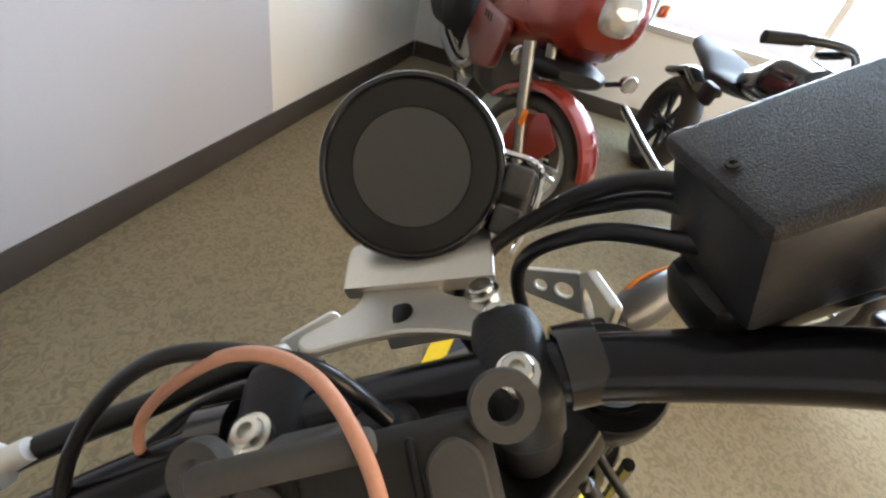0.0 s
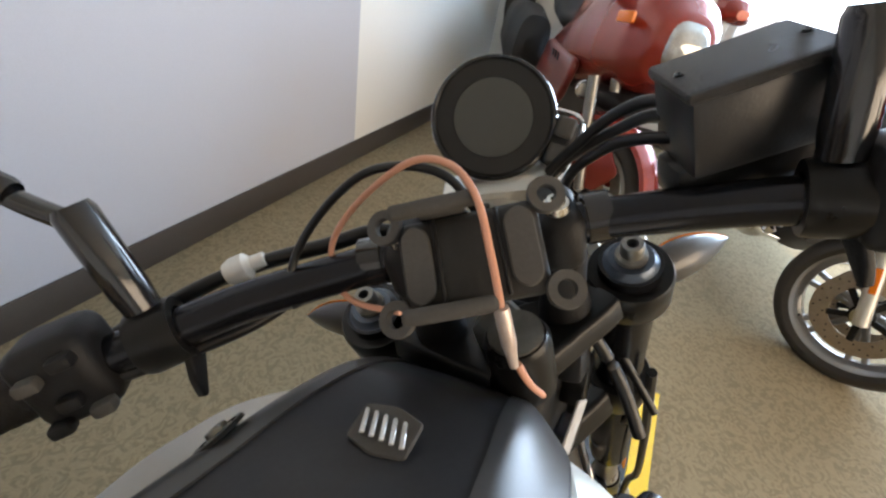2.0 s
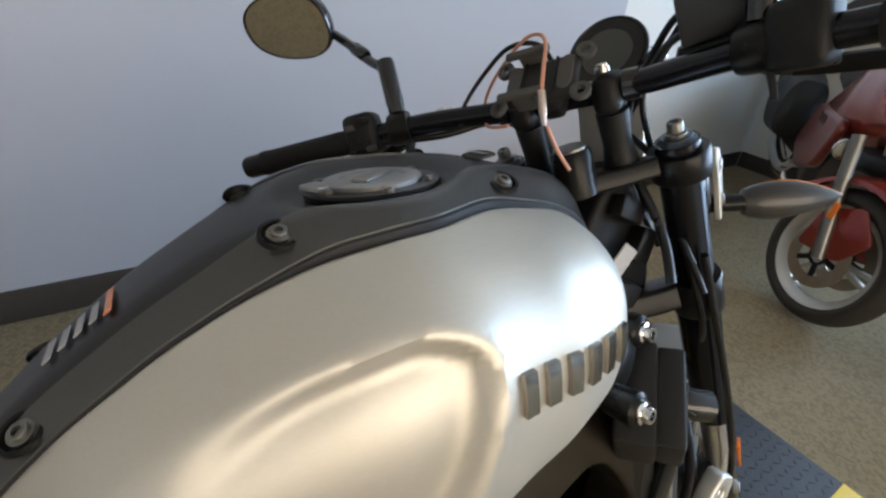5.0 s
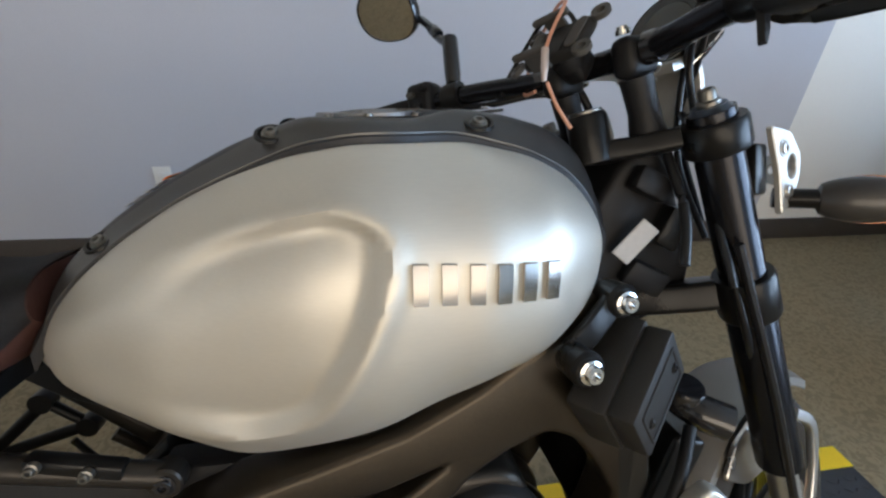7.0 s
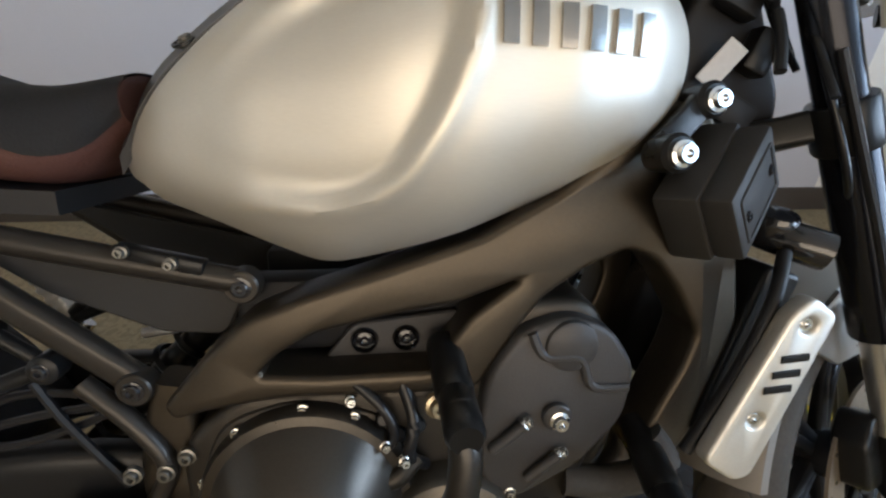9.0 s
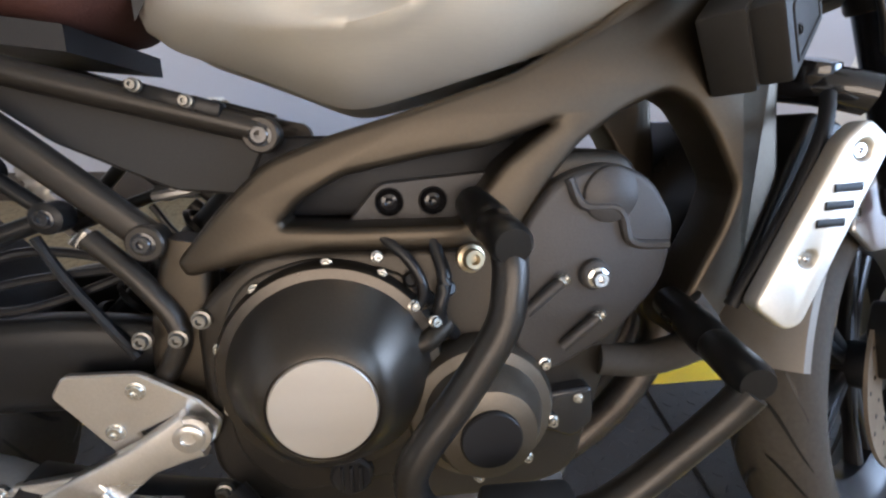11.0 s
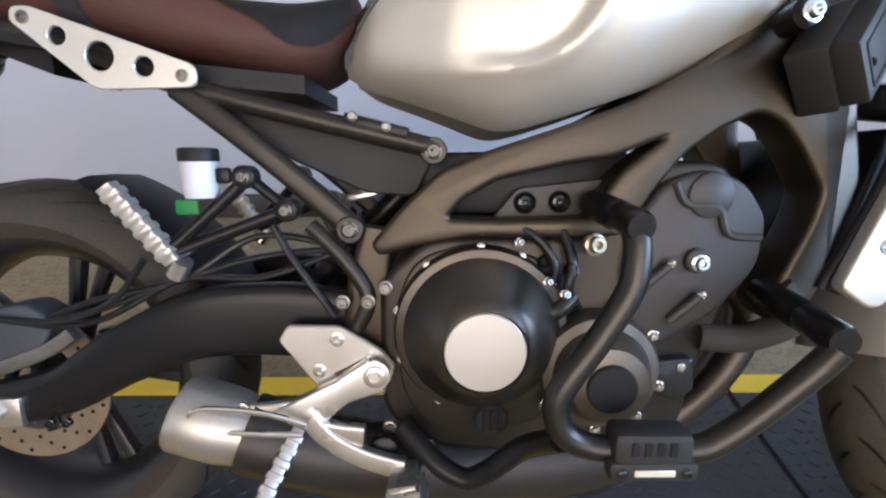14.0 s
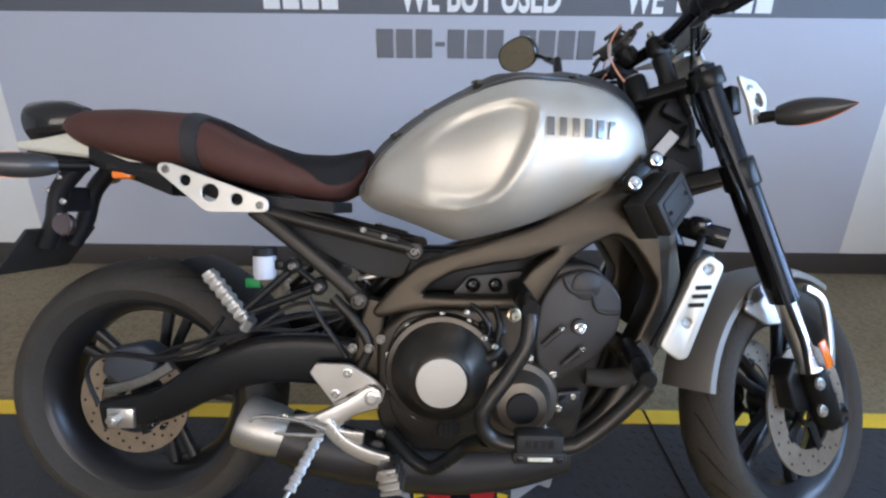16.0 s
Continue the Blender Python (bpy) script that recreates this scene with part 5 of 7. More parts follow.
# radiator, horn box --------------------------------------------------------
bm = bmesh.new()
plate(bm, rounded([(1.205, 0.7), (1.25, 0.685), (1.185, 0.475), (1.145, 0.49)], 0.01), (), -0.165, 0.165, 0.006)
radiator = bp("radiator", bm, BLACKM, "black finned radiator core")
for s in (-1, 1):
    bm = bmesh.new()
    plate(bm, rounded([(1.176, 0.672), (1.196, 0.69), (1.226, 0.668), (1.166, 0.487), (1.148, 0.482), (1.11, 0.508)], 0.01), ((1.195, 0.66, 0.009), (1.159, 0.556, 0.009)), s * 0.215, s * 0.236, 0.004)
    rc = bp("radiator_cover", bm, ALU_W, "satin aluminium radiator side cover")
    for x, h in ((1.195, 0.66), (1.159, 0.556)):
        bolt(bike, (x, s * 0.228, h), (0, s, 0), 0.0072, 0.005, CHROME)
    for k in range(3):
        bm = bmesh.new()
        sweep(bm, [(1.16 + 0.006 * k, s * 0.2365, 0.591 + 0.017 * k), (1.189 + 0.006 * k, s * 0.2365, 0.593 + 0.017 * k)], rrect(0.0042, 0.0012, 0.9, 2), 2)
        bp("cover_slot", bm, BLACKM, "", rc)
    bm = bmesh.new()
    sweep(bm, [(1.215, s * 0.17, 0.715), (1.18, s * 0.205, 0.67), (1.15, s * 0.208, 0.59), (1.11, s * 0.205, 0.5)], rrect(0.007, 0.007, 0.9), 5)
    bp("radiator_frame", bm, PLASTIC)
bm = bmesh.new()
tube(bm, [(1.215, -0.1, 0.735), (1.235, -0.15, 0.725), (1.265, -0.17, 0.715)], 0.022, 5, 14)
lathe(bm, [(0, -0.01), (0.022, -0.01), (0.024, 0.004), (0.02, 0.012), (0, 0.013)], (1.225, -0.14, 0.742), (0, -0.35, 1), 18)
bp("radiator_cap", bm, BLACKG, "black radiator filler cap")
bm = bmesh.new()
tube(bm, [(1.09, -0.16, 0.49), (1.11, -0.17, 0.45), (1.06, -0.15, 0.415), (1.0, -0.14, 0.415)], 0.02, 6, 14)
bp("coolant_hose", bm, RUBBER, "black rubber coolant hose")
for s in (-1, 1):
    N_, L_ = Vector((0.56, s * 0.82, 0.08)).normalized(), Vector((0.09, -s * 0.07, 0.085)).normalized()
    L_ = (L_ - N_ * L_.dot(N_)).normalized()
    M = Matrix.Translation((1.12, s * 0.162, 0.782)) @ Matrix.Scale(0.88, 4) @ Matrix((N_, L_.cross(N_), L_)).transposed().to_4x4()
    bm = bmesh.new()
    box(bm, (-0.004, 0, 0), (0.05, 0.098, 0.136), bevel=0.006)
    bmesh.ops.transform(bm, matrix=M, verts=bm.verts)
    hb = bp("side_box", bm, PLASTIC_G, "black plastic box beside the tank")
    bm = bmesh.new()
    box(bm, (0.036, 0, 0), (0.034, 0.09, 0.128), bevel=0.006)
    bmesh.ops.transform(bm, matrix=M, verts=bm.verts)
    bp("box_face", bm, PLASTIC_G, "", hb)
    bm = bmesh.new()
    plate(bm, rounded([(-0.032, -0.05), (0.032, -0.05), (0.032, 0.05), (-0.032, 0.05)], 0.006), ([(-0.028, -0.046), (0.028, -0.046), (0.028, 0.046), (-0.028, 0.046)],), 0, 0.003, 0.0008, to=Matrix(((0, 1, 0, 0.052), (1, 0, 0, 0), (0, 0, 1, 0), (0, 0, 0, 1))))
    bmesh.ops.transform(bm, matrix=M, verts=bm.verts)
    bp("panel_rim", bm, PLASTIC_G, "", hb)
    for k in (-1, 1):
        q = M @ Vector((0.053, 0.0, 0.038 * k))
        bolt(bike, q, M.to_3x3() @ Vector((1, 0, 0)), 0.0045, 0.003, BLACKG)
    for x, h, l in ((1.117, 0.873, 0.152), (1.058, 0.823, 0.198)):
        bm = bmesh.new()
        lathe(bm, [(0, -0.03), (0.017, -0.03), (0.019, 0.002), (0.015, 0.006), (0, 0.006)], (x, s * l, h), (0.1, s, 0.1), 22)
        bp("rubber_mount", bm, BLACKM)
        bolt(bike, (x + 0.001, s * (l + 0.007), h), (0.1, s, 0.1), 0.0095, 0.01, CHROME)
    bm = bmesh.new()
    sweep(bm, [(1.118, s * 0.14, 0.875), (1.085, s * 0.16, 0.85), (1.058, s * 0.165, 0.824)], rrect(0.014, 0.006, 0.5), 4)
    bp("box_bracket", bm, BLACKM)
bm = bmesh.new()
box(bm, (0, 0, 0), (0.026, 0.003, 0.055), bevel=0.001, seg=1)
bmesh.ops.transform(bm, matrix=Matrix.Translation((1.174, -0.078, 0.916)) @ pose(0, 0, 0, 0, 38, -12), verts=bm.verts)
bp("paper_tag", bm, mat("paper", (0.5, 0.5, 0.5), 0.8, var=0.08), "white paper label")

# crash bars -----------------------------------------------------------------
for s in (-1, 1):
    bm = bmesh.new()
    tube(bm, [(0.851, s * 0.24, 0.598), (0.853, s * 0.262, 0.58), (0.853, s * 0.27, 0.555), (0.846, s * 0.274, 0.518), (0.815, s * 0.276, 0.464), (0.781, s * 0.278, 0.415), (0.768, s * 0.278, 0.385), (0.775, s * 0.278, 0.355), (0.798, s * 0.278, 0.337), (0.835, s * 0.279, 0.331), (0.925, s * 0.28, 0.33), (0.96, s * 0.281, 0.345), (1.0, s * 0.284, 0.38), (1.045, s * 0.292, 0.432), (1.062, s * 0.297, 0.458)], 0.0155, 6, 16)
    cb = bp("crash_bar", bm, mat("bar_black", (0.05, 0.047, 0.044), 0.36, 0.85, var=0.12, fine=300), "satin black tubular crash bar")
    bm = bmesh.new()
    tube(bm, [(0.775, s * 0.268, 0.335), (0.74, s * 0.23, 0.3), (0.7, s * 0.22, 0.262), (0.668, s * 0.212, 0.243), (0.63, s * 0.2, 0.258), (0.58, s * 0.17, 0.295)], 0.0145, 8, 14)
    bp("lower_brace", bm, BLACKM, "", cb)
    for p, d in (((0.848, 0.13, 0.602), 0.15), ((1.092, 0.13, 0.478), 0.18)):
        bm = bmesh.new()
        lathe(bm, [(0, 0), (0.02, 0), (0.02, d * 0.55), (0.017, d * 0.6), (0.0185, d * 0.62), (0.0185, d * 0.95), (0.015, d), (0, d)], (p[0], s * p[1], p[2]), (-0.18 if p[0] > 1 else 0.03, s, -0.05 if p[0] > 1 else -0.09), 24)
        bp("bar_mount", bm, BLACKM, "", cb)
    bm = bmesh.new()
    M = Matrix.Translation((0.872, s * 0.285, 0.338)) @ pose(0, 0, 0, 0, 1, 0)
    box(bm, (0, 0, 0), (0.088, 0.04, 0.05), bevel=0.008)
    bmesh.ops.transform(bm, matrix=M, verts=bm.verts)
    sl = bp("slider", bm, PLASTIC_G, "ribbed black plastic crash slider", cb)
    bm = bmesh.new()
    box(bm, (0.872, s * 0.296, 0.319), (0.1, 0.024, 0.024), bevel=0.007)
    bp("slider_foot", bm, PLASTIC_G, "", cb)
    for k in (-1, 1):
        bolt(bike, (0.872 + 0.036 * k, s * 0.308, 0.319), (0, s, 0), 0.005, 0.003, BLACKG)
    bm = bmesh.new()
    box(bm, (0.872, s * 0.3075, 0.319), (0.045, 0.003, 0.008), bevel=0.001, seg=1)
    bp("slider_slot", bm, CREAM, "pale slot", cb)
    for k in range(4):
        bm = bmesh.new()
        box(bm, (0.851 + 0.014 * k, s * 0.3055, 0.346), (0.009, 0.002, 0.016), bevel=0.0006, seg=1)
        bp("slider_mark", bm, PLASTIC, "", cb)
# side stand
bm = bmesh.new()
tube(bm, [(0.6, 0.13, 0.25), (0.65, 0.2, 0.12), (0.68, 0.235, 0.0685)], 0.013, 6, 12)
box(bm, (0.685, 0.235, 0.066), (0.06, 0.05, 0.01), bevel=0.004)
bp("side_stand", bm, BLACKM, "black side stand")

# fork, clamps, front mudguard -------------------------------------------------
AX = Vector((math.sin(radians(RAKE)), 0, -math.cos(radians(RAKE))))


def fork_at(h):
    return Vector((FWC.x - 0.012 - (h - 0.302) * math.tan(radians(RAKE)), 0, h))


for s in (-1, 1):
    off = Vector((0, s * 0.112, 0))
    top = fork_at(1.05) + off
    bm = bmesh.new()
    lathe(bm, [(0, 0), (0.0255, 0), (0.0262, 0.01), (0.0262, 0.21), (0.0295, 0.22), (0.0295, 0.49), (0.0305, 0.495), (0.0305, 0.535), (0.026, 0.538), (0, 0.538)], top, AX, 32)
    sp("fork_outer", bm, FORKB, "black anodised fork tube")
    bm = bmesh.new()
    lathe(bm, [(0, -0.006), (0.018, -0.006), (0.02, -0.002), (0.0225, 0.0), (0, 0.003)], top, AX, 24)
    sp("fork_cap", bm, mat("cap_blue", (0.08, 0.1, 0.13), 0.3, 0.8), "dark fork cap")
    sbolt(top - AX * 0.006, -AX, 0.0095, 0.018, DKBOLT, "adjuster")
    bm = bmesh.new()
    lathe(bm, [(0, 0.53), (0.0205, 0.53), (0.0205, 0.69), (0.024, 0.695), (0.027, 0.72), (0.027, 0.81), (0.02, 0.835), (0, 0.836)], top, AX, 28)
    lg = sp("fork_leg", bm, ALU, "bright fork stanchion")
    bm = bmesh.new()
    lathe(bm, [(0.0, 0.70), (0.0285, 0.705), (0.03, 0.73), (0.03, 0.82), (0.022, 0.845), (0, 0.846)], top, AX, 28)
    sp("fork_foot", bm, BLACKM, "black cast fork foot")
    c = fork_at(0.42) + off
    bm = bmesh.new()
    plate(bm, rounded([(-0.03, -0.05), (-0.03, 0.06), (-0.075, 0.07), (-0.1, 0.03), (-0.085, -0.045)], 0.012), (), -0.022, 0.022, 0.006, to=Matrix.Translation(c + Vector((0.04, -s * 0.028, -0.06))))
    cal = sp("front_caliper", bm, BLACKM, "black radial front caliper")
    for k in (-1, 1):
        q = c + Vector((-0.015, s * 0.03, -0.07 + 0.028 * k))
        sbolt(q, (0, s, 0), 0.0095, 0.006, ALU)
    bm = bmesh.new()
    box(bm, (0, 0, 0), (0.024, 0.006, 0.062), bevel=0.003)
    bmesh.ops.transform(bm, matrix=Matrix.Translation(c + Vector((0.006, s * 0.036, 0.02))) @ pose(0, 0, 0, 0, -22, 0), verts=bm.verts)
    sp("fork_reflector", bm, ORANGE, "amber fork reflector")
    bm = bmesh.new()
    tube(bm, [fork_at(0.9) + off + Vector((-0.04, s * 0.02, 0)), fork_at(0.7) + off + Vector((-0.045, s * 0.03, 0)), fork_at(0.55) + off + Vector((-0.05, s * 0.032, 0)), c + Vector((-0.06, s * 0.028, 0.05)), c + Vector((-0.035, s * 0.02, -0.02))], 0.0055, 8, 8)
    sp("brake_line", bm, CABLE)
    # axle lug
    bm = bmesh.new()
    lathe(bm, [(0, -0.02), (0.026, -0.02), (0.026, 0.025), (0.018, 0.03), (0.012, 0.024), (0, 0.02)], FWC + Vector((0, s * 0.112, 0)), (0, s, 0), 24)
    sp("axle_lug", bm, BLACKM)
for h, th, wd, nm in ((1.024, 0.018, 0.05, "top_clamp"), (0.83, 0.03, 0.048, "bottom_clamp")):
    c = fork_at(h)
    bm = bmesh.new()
    for s in (-1, 1):
        lathe(bm, [(0.024, -th), (0.034, -th), (0.036, -th + 0.004), (0.036, th - 0.004), (0.034, th), (0.024, th)], c + Vector((0, s * 0.112, 0)), AX, 28)
        sweep(bm, [c + Vector((-0.055, 0, -0.01)), c + Vector((-0.035, s * 0.05, -0.006)), c + Vector((-0.018, s * 0.085, 0))], rrect(0.032, th * 0.72, 0.4), 4, up=(0, 0, 1), scales=[(1.4, 1), (0.9, 0.9), (0.7, 0.9)])
    sp(nm, bm, BLACKM, "dark grey cast fork clamp")
bm = bmesh.new()
lathe(bm, [(0, -0.02), (0.022, -0.02), (0.022, 0.004), (0.016, 0.012), (0.01, 0.012), (0, 0.008)], fork_at(1.047) + Vector((-0.055, 0, 0)), -AX, 6)
sp("stem_nut", bm, DKBOLT)
bm = bmesh.new()
lathe(bm, [(0.0, -0.03), (0.024, -0.03), (0.024, 0.02), (0.021, 0.026), (0.012, 0.026), (0, 0.024)], (1.105, -0.01, 1.035), (-0.25, 0, 1), 26)
ign = sp("ignition_lock", bm, BLACKM, "round ignition lock")
bm = bmesh.new()
lathe(bm, [(0.0, 0.0265), (0.0195, 0.0265), (0.0195, 0.029), (0, 0.029)], (1.105, -0.01, 1.035), (-0.25, 0, 1), 24)
sp("lock_face", bm, DKBOLT, "", ign)
# front mudguard
bm = bmesh.new()
prof = [(0.306, -0.06), (0.308, -0.062), (0.322, -0.06), (0.333, -0.04), (0.338, 0), (0.333, 0.04), (0.322, 0.06), (0.308, 0.062), (0.306, 0.06), (0.32, 0.056), (0.332, 0.0), (0.32, -0.056)]
lathe(bm, prof + [prof[0]], FWC, (0, 1, 0), 36, 12, 106)
sp("front_mudguard", bm, FENDER, "satin grey front mudguard")
for s in (-1, 1):
    bm = bmesh.new()
    plate(bm, rounded([(-0.03, 0.2), (-0.09, 0.31), (-0.17, 0.28), (-0.2, 0.235), (-0.13, 0.2)], 0.012), (), s * 0.066, s * 0.074, 0.002, to=Matrix.Translation(FWC))
    sp("mudguard_stay", bm, ALU, "aluminium mudguard stay")
    bm = bmesh.new()
    sweep(bm, [FWC + Vector((0.0, s * 0.09, 0.28)), FWC + Vector((0.045, s * 0.1, 0.25)), FWC + Vector((0.06, s * 0.1, 0.17)), FWC + Vector((0.05, s * 0.1, 0.1))], rrect(0.01, 0.007, 0.6), 5)
    sp("fork_guard", bm, ALU, "bright fork guard")

# headlamp brackets, indicators --------------------------------------------------
for s in (-1, 1):
    bm = bmesh.new()
    plate(bm, rounded([(1.262, 1.038), (1.318, 1.034), (1.35, 1.008), (1.348, 0.978), (1.323, 0.948), (1.296, 0.933), (1.288, 0.983)], 0.008), ((1.323, 0.992, 0.0145),), s * 0.14, s * 0.148, 0.0015, to=Matrix.Translation((-0.015, 0, -0.007)))
    hk = sp("lamp_bracket", bm, ALU_W, "pale aluminium lamp bracket with holes")
    bm = bmesh.new()
    plate(bm, rounded([(0, 0.022), (0.06, 0.014), (0.066, -0.002), (0.06, -0.018), (0, -0.03)], 0.006), ((0.018, -0.003, 0.009), (0.042, -0.002, 0.0065)), 0, 0.005, 0.001, to=Matrix.Translation((1.329, s * 0.144, 0.986)) @ pose(0, 0, 0, 0, 0, -s * 50 if s < 0 else -50))
    sp("bracket_wing", bm, ALU_W, "", hk)
    for x, h in ((1.279, 1.006), (1.295, 0.956)):
        sbolt((x, s * 0.148, h), (0, s, 0), 0.0075, 0.004, ALU)
    bm = bmesh.new()
    box(bm, (1.25, s * 0.128, 0.983), (0.03, 0.02, 0.06), bevel=0.005)
    sp("bracket_block", bm, BLACKM)
signal((1.3, -0.13, 0.948), (1.378, -0.285, 0.935), sp, (1, 0.45, 0))
signal((1.3, 0.13, 0.948), (1.378, 0.285, 0.935), sp, (1, -0.45, 0))

# handlebar and controls ---------------------------------------------------------
BAR = [(1.132, 0.0, 1.12), (1.13, 0.06, 1.12), (1.122, 0.1, 1.121), (1.101, 0.16, 1.124), (1.083, 0.2, 1.124), (1.066, 0.245, 1.122), (0.998, 0.415, 1.111)]
bm = bmesh.new()
tube(bm, [(x, -l, h) for x, l, h in BAR[:0:-1]] + BAR, 0.0142, 8, 18)
bar = sp("handlebar", bm, FORKB, "satin black tapered handlebar")
for s in (-1, 1):
    P = [Vector((x, s * l, h)) for x, l, h in BAR]
    d = (P[6] - P[5]).normalized()
    a, e = P[6] - d * 0.15, P[6]
    bm = bmesh.new()
    prof = [(0.0145, -0.004), (0.0185, -0.004), (0.019, 0.0)] + [(0.0168 + 0.0008 * (i % 2), 0.004 + 0.004 * i) for i in range(36)] + [(0.0185, 0.15), (0.018, 0.154), (0.012, 0.155), (0, 0.155)]
    lathe(bm, prof, a, d, 24)
    sp("grip", bm, GRIPR, "black ribbed rubber grip", bar)
    bm = bmesh.new()
    lathe(bm, [(0.0, 0), (0.0165, 0.0), (0.0165, 0.03), (0.015, 0.034), (0.007, 0.034), (0.006, 0.03), (0, 0.03)], e, d, 24)
    sp("bar_end", bm, BLACKM, "black bar-end weight", bar)
    # switch housing, buttons
    c = P[5] + d * (0.022 if s > 0 else -0.022)
    M = Matrix.Translation(c) @ d.to_track_quat("Y", "Z").to_matrix().to_4x4()
    bm = bmesh.new()
    box(bm, (0, 0, 0.004), (0.046, 0.048, 0.058), bevel=0.011, seg=3)
    bmesh.ops.transform(bm, matrix=M, verts=bm.verts)
    sw = sp("switch_housing", bm, PLASTIC, "black switch housing", bar)
    fw = -1 if s > 0 else 1
    for k, (yy, zz, ma) in enumerate(((-0.012, 0.02, PLASTIC), (0.01, 0.014, GRIP_PAD), (-0.002, -0.006, PLASTIC), (0.012, -0.02, PLASTIC), (-0.014, -0.018, GRIP_PAD))):
        bm = bmesh.new()
        box(bm, (fw * -0.025 if s < 0 else fw * 0.025 + 0.0, yy, zz), (0.012, 0.014, 0.009), bevel=0.003)
        bmesh.ops.transform(bm, matrix=M, verts=bm.verts)
        sp("switch_button", bm, ma, "", sw)
    if s < 0:
        bm = bmesh.new()
        box(bm, (-0.012, 0.0, 0.037), (0.02, 0.02, 0.02), bevel=0.004)
        bmesh.ops.transform(bm, matrix=M, verts=bm.verts)
        sp("kill_switch", bm, REDP, "red rocker switch", sw)
    # lever clamp, lever, mirror stem
    c2 = P[5] - d * (0.032 if s > 0 else 0.056)
    bm = bmesh.new()
    lathe(bm, [(0.0145, -0.014), (0.0215, -0.014), (0.0225, -0.01), (0.0225, 0.01), (0.0215, 0.014), (0.0145, 0.014)], c2, d, 24)
    sp("lever_clamp", bm, BLACKM, "", bar)
    f = Vector((0.93, 0, -0.38))
    bm = bmesh.new()
    sweep(bm, [c2 + f * 0.02, c2 + f * 0.05 + d * 0.03, P[6] + f * 0.07 - d * 0.06, P[6] + f * 0.062 + d * 0.005], rrect(0.0085, 0.006, 0.6), 6)
    sp("brake_lever" if s < 0 else "clutch_lever", bm, BLACKM, "black hand lever", bar)
    # short dark lever tang below the bar
    bm = bmesh.new()
    q = P[4] + Vector((-0.005, 0, -0.015))
    sweep(bm, [q, q + Vector((-0.006, s * 0.003, -0.018)), q + Vector((-0.01, s * 0.004, -0.032))], rrect(0.007, 0.003, 0.6), 3, scales=[(1.3, 1), (1, 1), (0.3, 1)])
    sp("cable_tie", bm, PLASTIC, "black plastic tie end", bar)
    # bar clamp and its bolts
    bm = bmesh.new()
    box(bm, (1.134, s * 0.052, 1.117), (0.056, 0.032, 0.046), m=pose(0, 0, 0, 0, -10, 0), bevel=0.012, seg=3)
    lathe(bm, [(0, 0), (0.022, 0), (0.02, 0.012), (0.017, 0.03), (0.019, 0.07), (0, 0.07)], (1.16, s * 0.052, 1.03), (-0.36, 0, 1), 20)
    sp("bar_clamp", bm, PLASTIC, "black handlebar clamp", bar)
    for k in (-1, 1):
        sbolt((1.133 + 0.02 * k, s * 0.051, 1.139 - 0.004 * k), (-0.25, 0, 1), 0.0062, 0.005, BOLT)
    # added gloss ring where the clamp only catches a bluish highlight
    bm = bmesh.new()
    lathe(bm, [(0.0145, -0.008), (0.0175, -0.008), (0.0178, 0.008), (0.0145, 0.008)], P[1] + Vector((0, s * 0.018, 0.001)), (0, 1, 0.0), 24)
    sp("highlight_ring", bm, BLACKG, "", bar)
    # mirror
    st = c2
    j = st + Vector((0.0, s * 0.005, 0.085))
    hd = Vector((1.058, s * 0.378, 1.3))
    bm = bmesh.new()
    lathe(bm, [(0, 0), (0.0085, 0), (0.0085, 0.02), (0.0115, 0.022), (0.0115, 0.026), (0.0125, 0.036), (0.0125, 0.09), (0.0105, 0.095), (0, 0.095)], st, (0.05, s * 0.12, 1), 20)
    ms = sp("mirror_stem", bm, BLACKG, "gloss black mirror stem")
    bm = bmesh.new()
    k = st + Vector((0.004, s * 0.009, 0.08))
    e2 = Vector((1.097, s * 0.322, 1.278))
    tube(bm, [k, k.lerp(e2, 0.35) + Vector((0, 0, -0.004)), k.lerp(e2, 0.7), e2], 0.0068, 6, 12)
    lathe(bm, [(0.0075, -0.016), (0.0095, -0.012), (0.0095, 0.012), (0.0075, 0.016)], k.lerp(e2, 0.5), e2 - k, 14)
    sp("mirror_arm", bm, BLACKG, "", ms)
    n = Vector((-0.87, -s * 0.06, -0.49)).normalized()
    u = Vector((-0.1, s * 0.97, 0.2)).normalized()
    u = (u - n * u.dot(n)).normalized()
    v = n.cross(u)
    if v.z < 0:
        v = -v

    def oval(k, off):
        out = []
        for i in range(40):
            w = 2 * math.pi * i / 40
            ca, sa = math.cos(w), math.sin(w)
            a_ = 0.078 * k * math.copysign(abs(ca) ** 0.85, ca)
            b_ = (0.047 - 0.005 * ca) * k * math.copysign(abs(sa) ** 0.85, sa)
            out.append(hd + u * a_ + v * b_ + n * off)
        return out

    bm = bmesh.new()
    skin(bm, [oval(0.3, -0.03), oval(0.7, -0.026), oval(0.94, -0.014), oval(1.0, 0.0), oval(0.985, 0.004), oval(0.94, 0.004), oval(0.93, 0.002)])
    mh = sp("mirror_shell", bm, BLACKG, "gloss black oval mirror shell", ms)
    bm = bmesh.new()
    f_ = [bm.verts.new(p) for p in oval(0.935, 0.0028)]
    g_ = [bm.verts.new(p) for p in oval(0.935, 0.0022)]
    bm.faces.new(f_)
    for i in range(40):
        bm.faces.new((f_[i], f_[(i + 1) % 40], g_[(i + 1) % 40], g_[i]))
